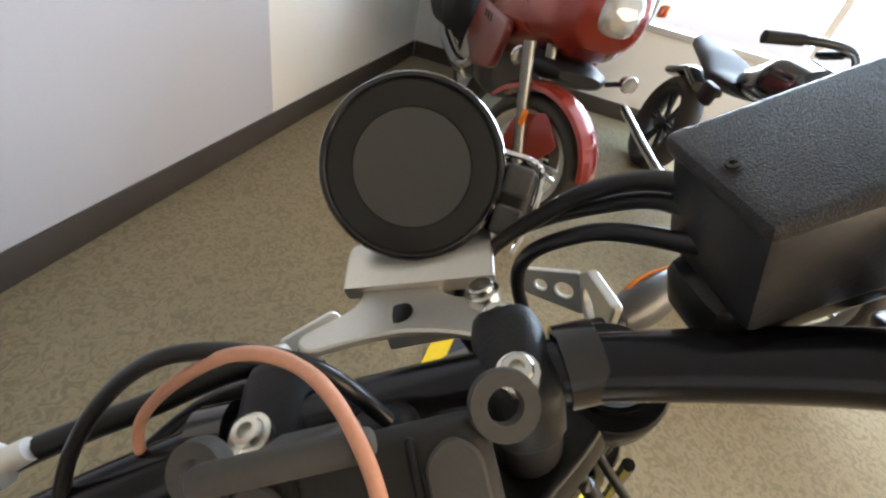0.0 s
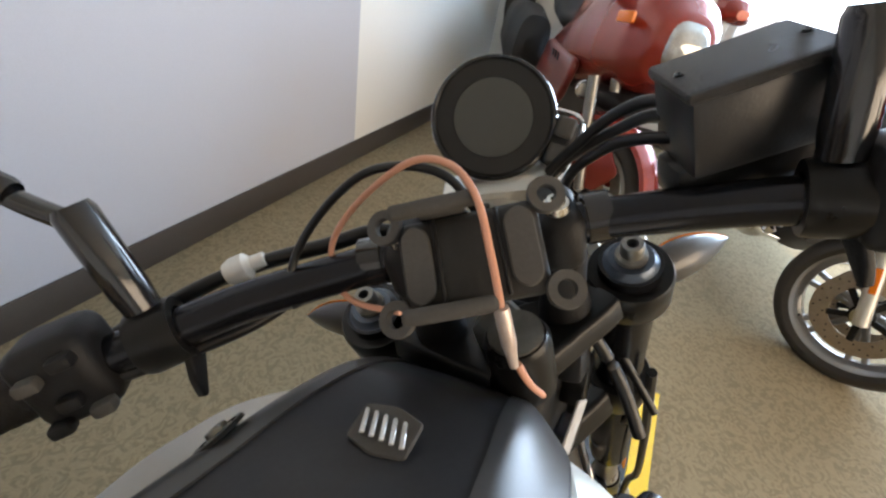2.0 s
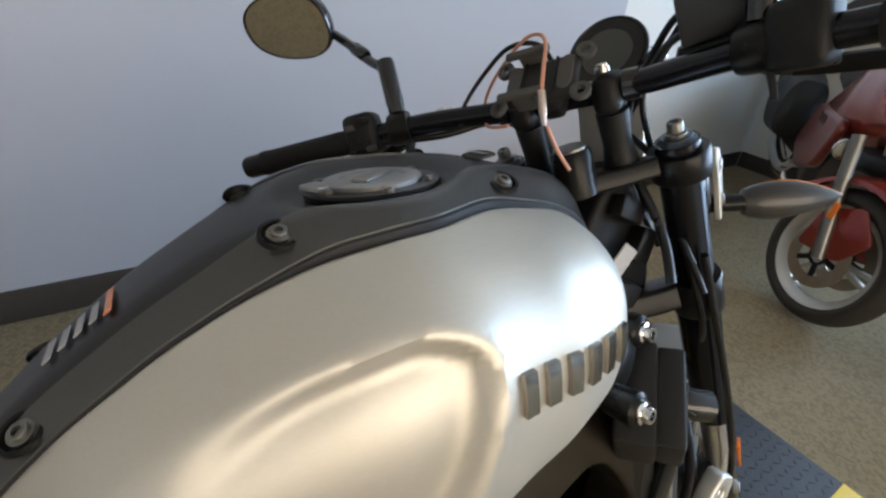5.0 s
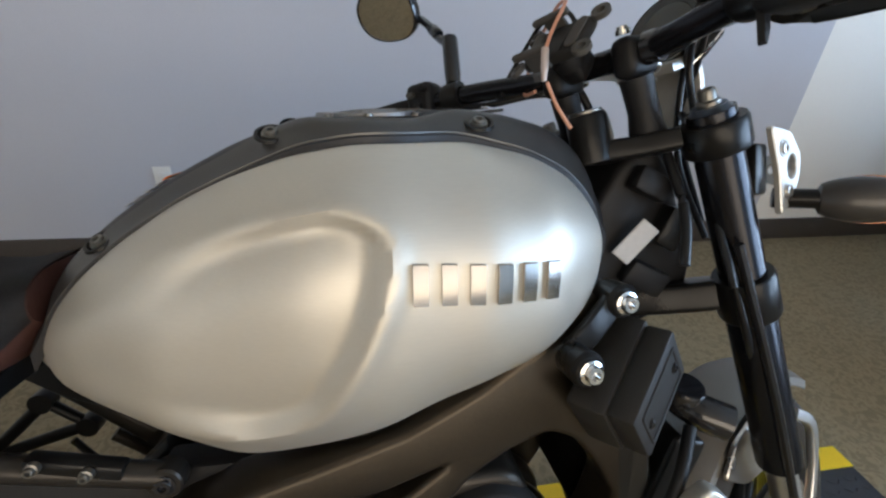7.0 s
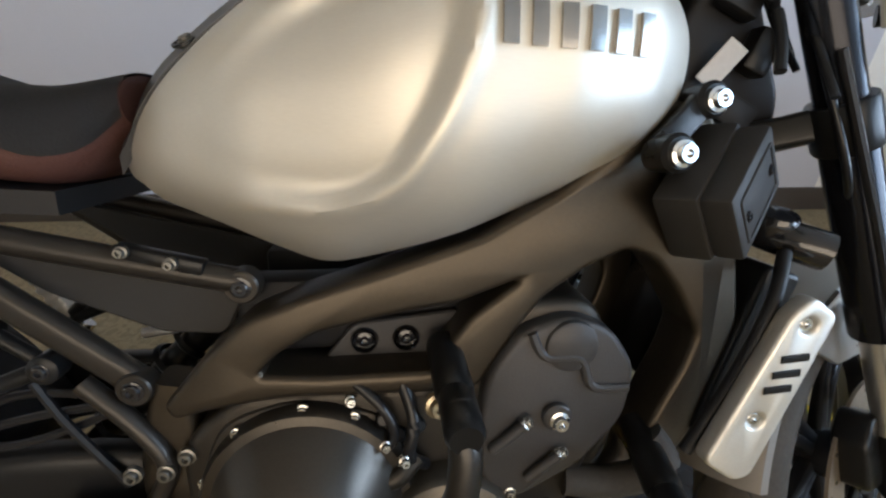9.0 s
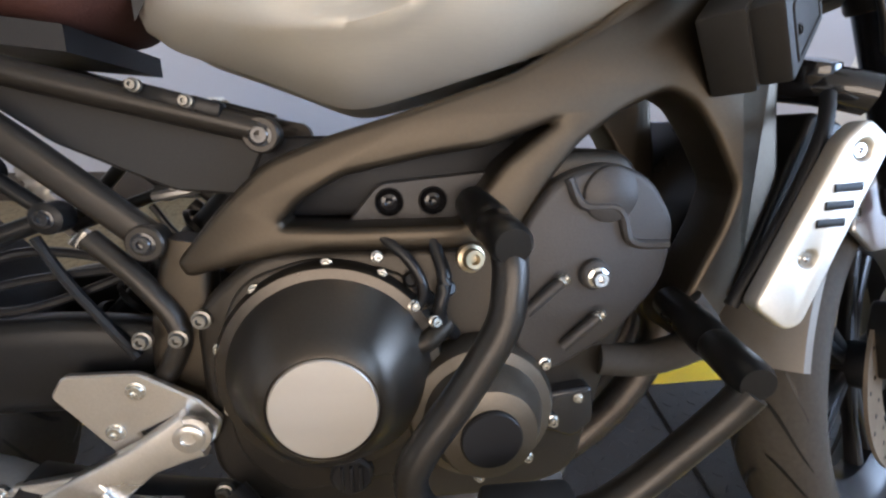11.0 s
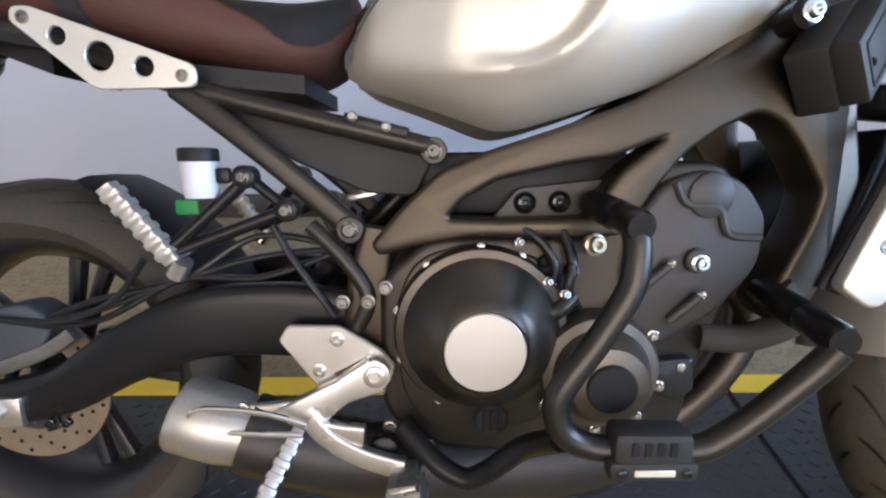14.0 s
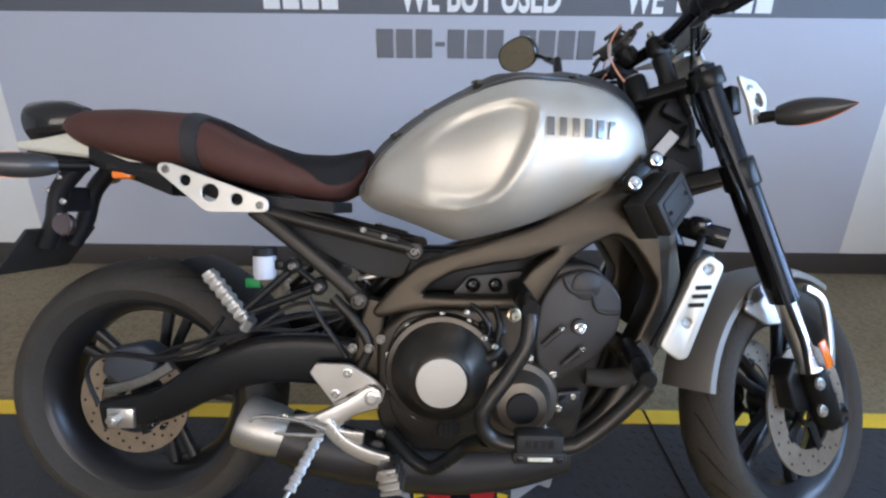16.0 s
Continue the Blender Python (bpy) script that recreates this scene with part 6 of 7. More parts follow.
    sp("mirror_glass", bm, MIRROR, "mirror glass reflecting the tan carpet", ms)

# front brake fluid box on the right bar
M = Matrix.Translation((1.13, -0.166, 1.174)) @ pose(0, 0, 0, -6, -10, 3)
bm = bmesh.new()
box(bm, (0, 0, 0), (0.052, 0.078, 0.05), bevel=0.004, seg=2)
bmesh.ops.transform(bm, matrix=M, verts=bm.verts)
rb = sp("fluid_box", bm, mat("box_plastic", (0.02, 0.021, 0.024), 0.36, var=0.15, scale=20, fine=500, bump=0.1), "black front brake fluid box")
bm = bmesh.new()
box(bm, (0, 0, 0.027), (0.056, 0.082, 0.008), bevel=0.003)
bmesh.ops.transform(bm, matrix=M, verts=bm.verts)
sp("fluid_box_lid", bm, mat("pebbled_lid", (0.02, 0.02, 0.022), 0.3, var=0.4, scale=60, fine=1400, bump=0.7), "pebbled black lid with glints", rb)
bm = bmesh.new()
box(bm, (0.0, -0.006, -0.036), (0.038, 0.105, 0.032), bevel=0.01)
bmesh.ops.transform(bm, matrix=M, verts=bm.verts)
sp("master_cylinder", bm, BLACKM, "", rb)
for sx in (-1, 1):
    q = M @ Vector((0.0, 0.034 * sx, 0.031))
    sbolt(q, M.to_3x3() @ Vector((0, 0, 1)), 0.0024, 0.0015, BLACKG)

# meter on its bracket -----------------------------------------------------------
GC, GN = Vector((1.25, -0.025, 1.175)), Vector((-0.9, 0.0, 0.42)).normalized()
bm = bmesh.new()
lathe(bm, [(0, -0.034), (0.036, -0.034), (0.046, -0.024), (0.053, -0.006), (0.054, 0.0), (0.053, 0.004), (0.051, 0.005), (0.0494, 0.0035), (0, 0.0035)], GC, GN, 64)
gauge = sp("meter", bm, BEZEL, "round black digital meter")
bm = bmesh.new()
lathe(bm, [(0.0494, 0.003), (0.0485, 0.0044), (0.0345, 0.0046), (0.034, 0.0042), (0, 0.0042)], GC, GN, 64)
sp("meter_glass", bm, BEZEL, "", gauge)
bm = bmesh.new()
lathe(bm, [(0.0338, 0.0042), (0.0338, 0.0049), (0, 0.005)], GC, GN, 56)
sp("display", bm, DIAL, "blank grey display", gauge)
bm = bmesh.new()
lathe(bm, [(0.054, 0.0005), (0.0545, 0.0015), (0.054, 0.0025)], GC, GN, 64)
sp("bezel_line", bm, CHROME, "", gauge)
bm = bmesh.new()
side = Matrix.Rotation(radians(-32), 3, GN) @ Vector((0, -1, 0))
upv = GN.cross(side)
box(bm, (0, 0, 0), (0.044, 0.026, 0.018), bevel=0.0085, seg=3)
bmesh.ops.transform(bm, matrix=Matrix.Translation(GC + side * 0.061 - GN * 0.008) @ Matrix((upv, side, GN)).transposed().to_4x4(), verts=bm.verts)
mb = sp("meter_buttons", bm, PLASTIC, "black button pod", gauge)
bm = bmesh.new()
tube(bm, [GC + side * 0.048 + upv * 0.026 - GN * 0.004, GC + side * 0.071 + upv * 0.024 - GN * 0.004, GC + side * 0.076 + upv * 0.0 - GN * 0.004, GC + side * 0.072 - upv * 0.03 - GN * 0.004], 0.0018, 6, 6)
sp("pod_trim", bm, CHROME, "", gauge)
for k in (-1, 1):
    bm = bmesh.new()
    box(bm, (0, 0, 0), (0.018, 0.016, 0.006), bevel=0.003, seg=3)
    bmesh.ops.transform(bm, matrix=Matrix.Translation(GC + side * 0.061 + upv * 0.012 * k + GN * 0.002) @ Matrix((upv, side, GN)).transposed().to_4x4(), verts=bm.verts)
    sp("meter_button", bm, GRIP_PAD, "", gauge)
# aluminium bridge over the clamps
bm = bmesh.new()
plate(bm, rounded([(0.0, -0.056), (-0.014, -0.048), (-0.008, -0.02), (-0.006, 0.0), (-0.012, 0.024), (-0.024, 0.048), (-0.012, 0.064), (0.014, 0.044), (0.022, 0.025), (0.058, 0.02), (0.058, -0.02), (0.022, -0.025)], 0.01), (), 0, 0.005, 0.0012, to=Matrix.Translation((1.183, -0.001, 1.12)) @ pose(0, 0, 0, 6, 6, 0) @ pose(0, 0, 0, -90, 0, 0) @ Matrix.Diagonal((1, 1, -1, 1)))
sp("meter_bridge", bm, ALU_W, "satin aluminium meter bracket")
bm = bmesh.new()
lathe(bm, [(0, 0), (0.0085, 0), (0.0085, 0.0012), (0, 0.0014)], (1.192, 0.0, 1.1185), (0.1, 0.1, 0.99), 24)
lg = sp("bracket_emblem", bm, BLACKM, "small dark round emblem")
for k in (-1, 1):
    sbolt((1.176 - 0.009 * k, 0.0 + 0.047 * k, 1.121 + (0.004 if k < 0 else -0.006)), (0.1, 0.1, 0.97), 0.0068, 0.006, BOLT)
bm = bmesh.new()
sweep(bm, [(1.215, -0.012, 1.116), (1.25, -0.018, 1.125), (1.268, -0.018, 1.1), (1.275, -0.012, 1.02)], rrect(0.006, 0.045, 0.4), 5, up=(0, 1, 0))
sp("meter_stay", bm, ALU_W, "satin aluminium stay under the meter")

# phone holder on the bar -----------------------------------------------------------
PM = Matrix.Translation((1.073, 0.004, 1.138)) @ pose(0, 0, 0, 0, -51, 0)
# local axes: x up the plate (forward), y to the left, z out of it
holder = thing("phone_holder", Matrix(), "grey plastic phone holder with four prongs on the handlebar", "phone holder")
WM = bike.matrix_world @ ST @ PM


def hp(name, bm, material, label="", parent=None):
    bmesh.ops.transform(bm, matrix=WM, verts=bm.verts)
    return part(name, bm, material, parent or holder, label)


bm = bmesh.new()
box(bm, (0, 0, 0), (0.054, 0.082, 0.016), bevel=0.007, seg=3)
hp("holder_body", bm, PLASTIC_G, "dark grey holder body")
for s in (-1, 1):
    bm = bmesh.new()
    plate(bm, rounded([(-0.018, 0.021), (0.018, 0.021), (0.024, 0.03), (0.018, 0.038), (-0.018, 0.038), (-0.024, 0.03)], 0.008), (), 0.008, 0.0105, 0.0008, to=Matrix(((1, 0, 0, 0), (0, 0, s, 0), (0, 1, 0, 0), (0, 0, 0, 1))))
    hp("rubber_pad", bm, GRIP_PAD, "lighter grey rubber pad")
    for e in (-1, 1):
        bm = bmesh.new()
        c = Vector((0.027 * e, 0.047 * s, 0.004))
        lathe(bm, [(0.0055, -0.003), (0.0105, -0.003), (0.011, 0), (0.0105, 0.003), (0.0055, 0.003), (0.0055, -0.003)], c, (0, 0.2 * s, 1), 26)
        hp("prong_eye", bm, GRIP_PAD, "grey looped prong end")
for e in (-1, 1):
    bm = bmesh.new()
    box(bm, (0.029 * e, 0.014, 0.021), (0.009, 0.052, 0.009), bevel=0.0035, seg=3)
    box(bm, (0.029 * e, 0.012, 0.008), (0.005, 0.028, 0.026), bevel=0.002)
    hp("clamp_jaw", bm, GRIP_PAD, "grey clamp jaw")
for k in (-0.018, 0.018):
    bm = bmesh.new()
    box(bm, (0, k, 0.0085), (0.05, 0.003, 0.003), bevel=0.001, seg=1)
    hp("body_groove", bm, PLASTIC)
bm = bmesh.new()
lathe(bm, [(0, -0.03), (0.017, -0.03), (0.019, -0.022), (0.017, -0.012), (0.024, -0.008), (0, -0.006)], (0, 0, 0), (0, 0, 1), 24)
box(bm, (0.006, 0, -0.036), (0.04, 0.028, 0.03), bevel=0.008, seg=3)
hp("ball_mount", bm, PLASTIC, "black ball joint mount")


def cable(name, pts, r, material, label, cat="cable"):
    bm = bmesh.new()
    tube(bm, pts, r, 12, 10)
    bmesh.ops.transform(bm, matrix=bike.matrix_world @ ST, verts=bm.verts)
    ob = part(name, bm, material)
    return tagged(ob, label, cat)


cable("charging_cable", [(1.036, -0.008, 1.125), (1.05, -0.008, 1.15), (1.07, -0.006, 1.176), (1.088, 0.006, 1.191), (1.1, 0.03, 1.193), (1.114, 0.07, 1.172), (1.124, 0.1, 1.145), (1.122, 0.108, 1.118), (1.108, 0.095, 1.104), (1.09, 0.06, 1.1)], 0.0022, PINK, "pink braided charging cable looped over the holder")
cable("charging_cable", [(1.06, -0.02, 1.04), (1.045, -0.014, 1.065), (1.035, -0.01, 1.09)], 0.0022, PINK, "pink braided charging cable behind the holder")
cable("power_cable", [(1.1, -0.004, 1.15), (1.1, 0.008, 1.178), (1.104, 0.03, 1.19), (1.11, 0.06, 1.19), (1.116, 0.094, 1.172), (1.115, 0.122, 1.148), (1.106, 0.134, 1.126), (1.1, 0.132, 1.112)], 0.0029, CABLE, "black power cable curving over the handlebar")
bm = bmesh.new()
lathe(bm, [(0, 0), (0.004, 0), (0.0043, 0.003), (0.0043, 0.022), (0.0035, 0.026), (0.0025, 0.036), (0, 0.036)], (1.036, -0.008, 1.127), (-0.1, 0.0, -1), 16)
bmesh.ops.transform(bm, matrix=bike.matrix_world @ ST, verts=bm.verts)
tagged(part("cable_plug", bm, mat("plug_silver", (0.55, 0.46, 0.42), 0.35, 0.5)), "silvery pink plug of the charging cable", "plug")

# control cables and hoses round the bars
for k, pts in enumerate((
    [(1.135, -0.14, 1.182), (1.165, -0.118, 1.18), (1.2, -0.09, 1.155), (1.24, -0.05, 1.1), (1.25, -0.04, 1.0), (1.26, -0.07, 0.9)],
    [(1.13, -0.135, 1.172), (1.17, -0.12, 1.168), (1.24, -0.07, 1.12), (1.27, -0.03, 1.05), (1.27, -0.06, 0.92)],
    [(1.132, -0.135, 1.162), (1.18, -0.1, 1.15), (1.22, -0.07, 1.1), (1.22, -0.09, 0.98), (1.2, -0.13, 0.85)],
    [(1.07, 0.3, 1.115), (1.127, 0.2, 1.132), (1.155, 0.12, 1.13), (1.175, 0.07, 1.12), (1.2, 0.05, 1.05), (1.2, 0.05, 0.95)],
    [(1.05, 0.26, 1.112), (1.1, 0.17, 1.105), (1.17, 0.1, 1.11), (1.2, 0.07, 1.05), (1.17, 0.06, 0.95)],
    [(1.2, -0.03, 1.1), (1.18, -0.06, 1.02), (1.17, -0.09, 0.94), (1.15, -0.1, 0.88)],
    [(1.24, -0.05, 1.06), (1.2, -0.1, 1.0), (1.22, -0.11, 0.9), (1.26, -0.12, 0.78), (1.33, -0.1, 0.7)],
)):
    bm = bmesh.new()
    tube(bm, pts, 0.0044 if k < 3 else 0.0062 if k % 2 else 0.0048, 8, 10)
    sp("control_cable", bm, CABLE, "black control cable")
bm = bmesh.new()
lathe(bm, [(0, 0), (0.008, 0), (0.0105, 0.006), (0.0105, 0.016), (0.006, 0.02), (0.0055, 0.03), (0, 0.03)], (1.13, 0.19, 1.134), (0.25, -0.9, 0.1), 18)
sp("cable_adjuster", bm, WHITEP, "white cable adjuster")
bm = bmesh.new()
for k in range(3):
    box(bm, (1.24, -0.05 + 0.05 * k, 1.03 - 0.03 * k), (0.05, 0.045, 0.06), m=pose(20 * k, 10, 0, 0, 20, 0), bevel=0.01)
sp("wiring_bundle", bm, PLASTIC, "black wiring connectors behind the meter")


# ---- red touring motorcycle beyond ---------------------------------------------------
def faceplate(bm, pts, y0, y1, bevel=0.01):
    return plate(bm, rounded(pts, 0.03), (), y0, y1, bevel)


def loft_x(bm, rows, n=20, p=0.75):
    """Rings across x: (x, centre height, half height, half width)."""
    rings = []
    for x, c, hh, w in rows:
        rings.append([(x, w * math.copysign(abs(math.cos(a)) ** p, math.cos(a)), c + hh * math.copysign(abs(math.sin(a)) ** p, math.sin(a))) for a in (2 * math.pi * i / n for i in range(n))])
    return skin(bm, rings)


def dense(rows, k=4):
    out = []
    for a, b in zip(rows, rows[1:]):
        for i in range(k):
            t = i / k
            t = t * t * (3 - 2 * t) * 0.5 + t * 0.5
            out.append(tuple(p + (q - p) * t for p, q in zip(a, b)))
    out.append(rows[-1])
    return out


HEAD = math.degrees(math.atan2(-0.5, -0.866))
red = thing("red_motorcycle", pose(3.2, 0.37, 0, 0, 0, HEAD) @ pose(0, 0, 0, -6, 0, 0) @ Matrix.Scale(1.08, 4), "red fully faired touring motorcycle parked near the wall", "motorcycle")
WR = Matrix.Translation((0.07, -0.11, 0)) @ Matrix.Scale(0.93, 4) @ Matrix.Rotation(radians(33), 4, "Z")
wheel("front_wheel", WR @ Matrix.Translation((0, 0, 0.3)), 0.3, 0.12, 0.225, 3, ALU_W, ((-0.07, 0.14), (0.07, 0.14)), "silver cast front wheel", red, grooves=0, drill=False)
wheel("rear_wheel", Matrix.Translation((-1.3, 0, 0.3)), 0.3, 0.15, 0.225, 3, ALU_W, ((0.08, 0.13),), "silver cast rear wheel", red, grooves=0, drill=False)
bm = bmesh.new()
lathe(bm, [(0.31, -0.075), (0.33, -0.07), (0.345, -0.03), (0.347, 0), (0.345, 0.03), (0.33, 0.07), (0.31, 0.075), (0.338, 0)], (0, 0, 0.31), (0, 1, 0), 26, 35, 135)
bmesh.ops.transform(bm, matrix=WR, verts=bm.verts)
part("front_mudguard", bm, REDBIKE, red, "glossy red front mudguard")
for s in (-1, 1):
    bm = bmesh.new()
    plate(bm, rounded([(-0.12, 0.3), (-0.1, 0.48), (0.05, 0.56), (0.16, 0.45), (0.08, 0.32)], 0.03), (), s * 0.07, s * 0.082, 0.004, to=WR)
    part("mudguard_side", bm, REDBIKE, red)
    bm = bmesh.new()
    tube(bm, [WR @ Vector((0.02, s * 0.09, 0.3)), WR @ Vector((-0.08, s * 0.09, 0.55)), WR @ Vector((-0.16, s * 0.09, 0.78))], 0.024, 5, 14)
    part("fork_tube", bm, DKBOLT, red, "grey fork tube")
    bm = bmesh.new()
    box(bm, (-0.03, s * 0.118, 0.5), (0.03, 0.01, 0.07), bevel=0.004)
    bmesh.ops.transform(bm, matrix=WR, verts=bm.verts)
    part("fork_reflector", bm, ORANGE, red)
bm = bmesh.new()
loft_x(bm, dense([(0.10, 0.9, 0.05, 0.06), (0.06, 0.9, 0.13, 0.14), (-0.04, 0.9, 0.2, 0.2), (-0.2, 0.89, 0.24, 0.24), (-0.4, 0.84, 0.26, 0.26), (-0.62, 0.74, 0.22, 0.25), (-0.8, 0.66, 0.16, 0.24)]), 28, 0.8)
fair = part("fairing", bm, REDBIKE, red, "glossy red front fairing")
bm = bmesh.new()
loft_x(bm, dense([(0.02, 0.64, 0.02, 0.1), (-0.06, 0.63, 0.05, 0.17), (-0.2, 0.62, 0.06, 0.2)]), 20, 0.7)
part("air_intake", bm, PLASTIC, red, "black intake under the fairing")
bm = bmesh.new()
loft_x(bm, dense([(0.0, 0.93, 0.12, 0.1), (0.06, 0.92, 0.1, 0.095), (0.1, 0.91, 0.075, 0.08), (0.12, 0.9, 0.045, 0.055), (0.128, 0.9, 0.01, 0.015)]), 24, 0.7)
part("headlamp", bm, LENS, red, "clear rounded headlamp lens")
for s in (-1, 1):
    bm = bmesh.new()
    lathe(bm, [(0, -0.05), (0.025, -0.045), (0.038, -0.01), (0.04, 0.004), (0.036, 0.008), (0.034, 0.004), (0, 0.008)], (-0.03, s * 0.27, 0.66), (1, 0, 0), 24)
    fl = part("fog_lamp", bm, CHROME, red, "round chrome fog lamp")
    bm = bmesh.new()
    lathe(bm, [(0.033, 0.004), (0.03, 0.0095), (0, 0.011)], (-0.03, s * 0.27, 0.66), (1, 0, 0), 22)
    part("lens", bm, LENS, fl)
    bm = bmesh.new()
    tube(bm, [(-0.07, s * 0.27, 0.65), (-0.1, s * 0.2, 0.62)], 0.012, 3, 8)
    part("lamp_stay", bm, BLACKM, fl)
    bm = bmesh.new()
    box(bm, (-0.02, s * 0.235, 0.96), (0.09, 0.02, 0.045), m=pose(0, 0, 0, 0, -10, s * -20), bevel=0.009)
    part("front_signal", bm, ORANGE, red, "amber indicator in the fairing")
    bm = bmesh.new()
    plate(bm, rounded([(-0.3, 0.72), (-0.34, 0.5), (-0.62, 0.42), (-0.85, 0.5), (-0.8, 0.72)], 0.05), (), s * 0.22, s * 0.262, 0.015)
    lf = part("lower_fairing", bm, mat("red_lower", (0.17, 0.022, 0.016), 0.3, 0.3, coat=0.6), red, "darker red lower fairing")
    for k in range(3):
        bm = bmesh.new()
        sweep(bm, [(-0.52 - 0.05 * k, s * 0.264, 0.66), (-0.54 - 0.05 * k, s * 0.264, 0.69)], rrect(0.007, 0.003, 0.8, 2), 2)
        part("vent_slot", bm, BLACKM, lf)
    bm = bmesh.new()
    loft_x(bm, dense([(-0.2, 1.08, 0.02, 0.03), (-0.24, 1.085, 0.05, 0.075), (-0.3, 1.085, 0.055, 0.085), (-0.33, 1.085, 0.045, 0.07)]), 18, 0.8)
    bmesh.ops.translate(bm, vec=(0, s * 0.34, 0), verts=bm.verts)
    part("mirror", bm, REDBIKE, red, "red mirror housing")
bm = bmesh.new()
rings = []
for i in range(9):
    t = i / 8
    rings.append([(-0.04 - 0.3 * t - 0.12 * abs(q) ** 2, 0.19 * q * (1 - 0.25 * t), 1.0 + 0.38 * t) for q in (j / 6 - 1 for j in range(13))])
vs = [[bm.verts.new(p) for p in r] for r in rings]
for a, b in zip(vs, vs[1:]):
    for j in range(12):
        bm.faces.new((a[j], a[j + 1], b[j + 1], b[j]))
bmesh.ops.solidify(bm, geom=bm.faces[:], thickness=0.004)
glass = mat("tinted_screen", (0.9, 0.93, 0.95), 0.05, trans=0.95, var=0.0, rvar=0.0)
part("windscreen", bm, glass, red, "clear windscreen")
bm = bmesh.new()
loft_x(bm, dense([(-0.45, 0.92, 0.05, 0.1), (-0.55, 0.92, 0.12, 0.17), (-0.75, 0.9, 0.12, 0.17), (-0.95, 0.84, 0.06, 0.12)]), 22, 0.85)
part("tank", bm, REDBIKE, red, "red fuel tank")
bm = bmesh.new()
loft_x(bm, dense([(-0.9, 0.82, 0.03, 0.12), (-1.05, 0.8, 0.06, 0.16), (-1.25, 0.84, 0.07, 0.16), (-1.5, 0.88, 0.05, 0.11)]), 22, 0.8)
part("seat", bm, DARKSEAT, red, "black seat")
bm = bmesh.new()
loft_x(bm, dense([(-0.6, 0.45, 0.12, 0.14), (-0.7, 0.46, 0.2, 0.17), (-0.95, 0.45, 0.2, 0.16), (-1.1, 0.42, 0.12, 0.1)]), 20, 0.6)
part("engine", bm, ENGINE2, red, "dark engine block")
for s in (-1, 1):
    bm = bmesh.new()
    loft_x(bm, dense([(-1.0, 0.62, 0.04, 0.05), (-1.04, 0.62, 0.16, 0.1), (-1.3, 0.63, 0.19, 0.12), (-1.55, 0.64, 0.16, 0.1), (-1.6, 0.64, 0.05, 0.05)]), 22, 0.7)
    bmesh.ops.translate(bm, vec=(0, s * 0.28, 0), verts=bm.verts)
    part("side_case", bm, PLASTIC_G, red, "black hard side case")
    bm = bmesh.new()
    tube(bm, [(-0.3, s * 0.2, 1.02), (-0.38, s * 0.3, 1.03), (-0.46, s * 0.37, 1.0)], 0.014, 5, 12)
    part("handlebar", bm, BLACKM, red)
    bm = bmesh.new()
    sweep(bm, [(-0.7, s * 0.24, 0.42), (-0.78, s * 0.25, 0.36), (-0.9, s * 0.24, 0.34)], rrect(0.012, 0.02, 0.5), 4)
    part("foot_peg", bm, ALU, red)
bm = bmesh.new()
tube(bm, [(-0.85, -0.18, 0.32), (-1.1, -0.2, 0.3), (-1.5, -0.22, 0.36)], 0.045, 6, 18)
part("silencer", bm, CHROME, red, "chrome silencer")

# ---- dark cruiser under the window ----------------------------------------------------
WC = Matrix.Translation((-0.12, 0, 0)) @ Matrix.Rotation(radians(44), 4, "Z") @ Matrix.Translation((0.12, 0, 0))
crz = thing("cruiser_motorcycle", pose(2.8, -0.66, 0, 0, 0, HEAD - 15) @ pose(0, 0, 0, -8, 0, 0), "black and chrome motorcycle parked under the window", "motorcycle")


def steered(name, bm, material, label=""):
    """A part of the cruiser that turns with its bars."""
    bmesh.ops.transform(bm, matrix=WC, verts=bm.verts)
    return part(name, bm, material, crz, label)


wheel("front_wheel", WC @ Matrix.Translation((0, 0, 0.31)), 0.31, 0.115, 0.238, 6, mat("two_tone_rim", (0.3, 0.3, 0.3), 0.3, 0.8), ((-0.065, 0.165), (0.065, 0.165)), "black and silver cast front wheel", crz, grooves=0)
wheel("rear_wheel", Matrix.Translation((-1.5, 0, 0.31)), 0.31, 0.15, 0.225, 6, RIMB, ((0.08, 0.13),), "black cast rear wheel", crz, grooves=0, drill=False)
bm = bmesh.new()
lathe(bm, [(0, -0.1), (0.03, -0.1), (0.034, -0.05), (0.034, 0.05), (0.03, 0.1), (0, 0.1)], (0, 0, 0.31), (0, 1, 0), 24)
steered("hub", bm, GOLD, "brass-coloured hub")
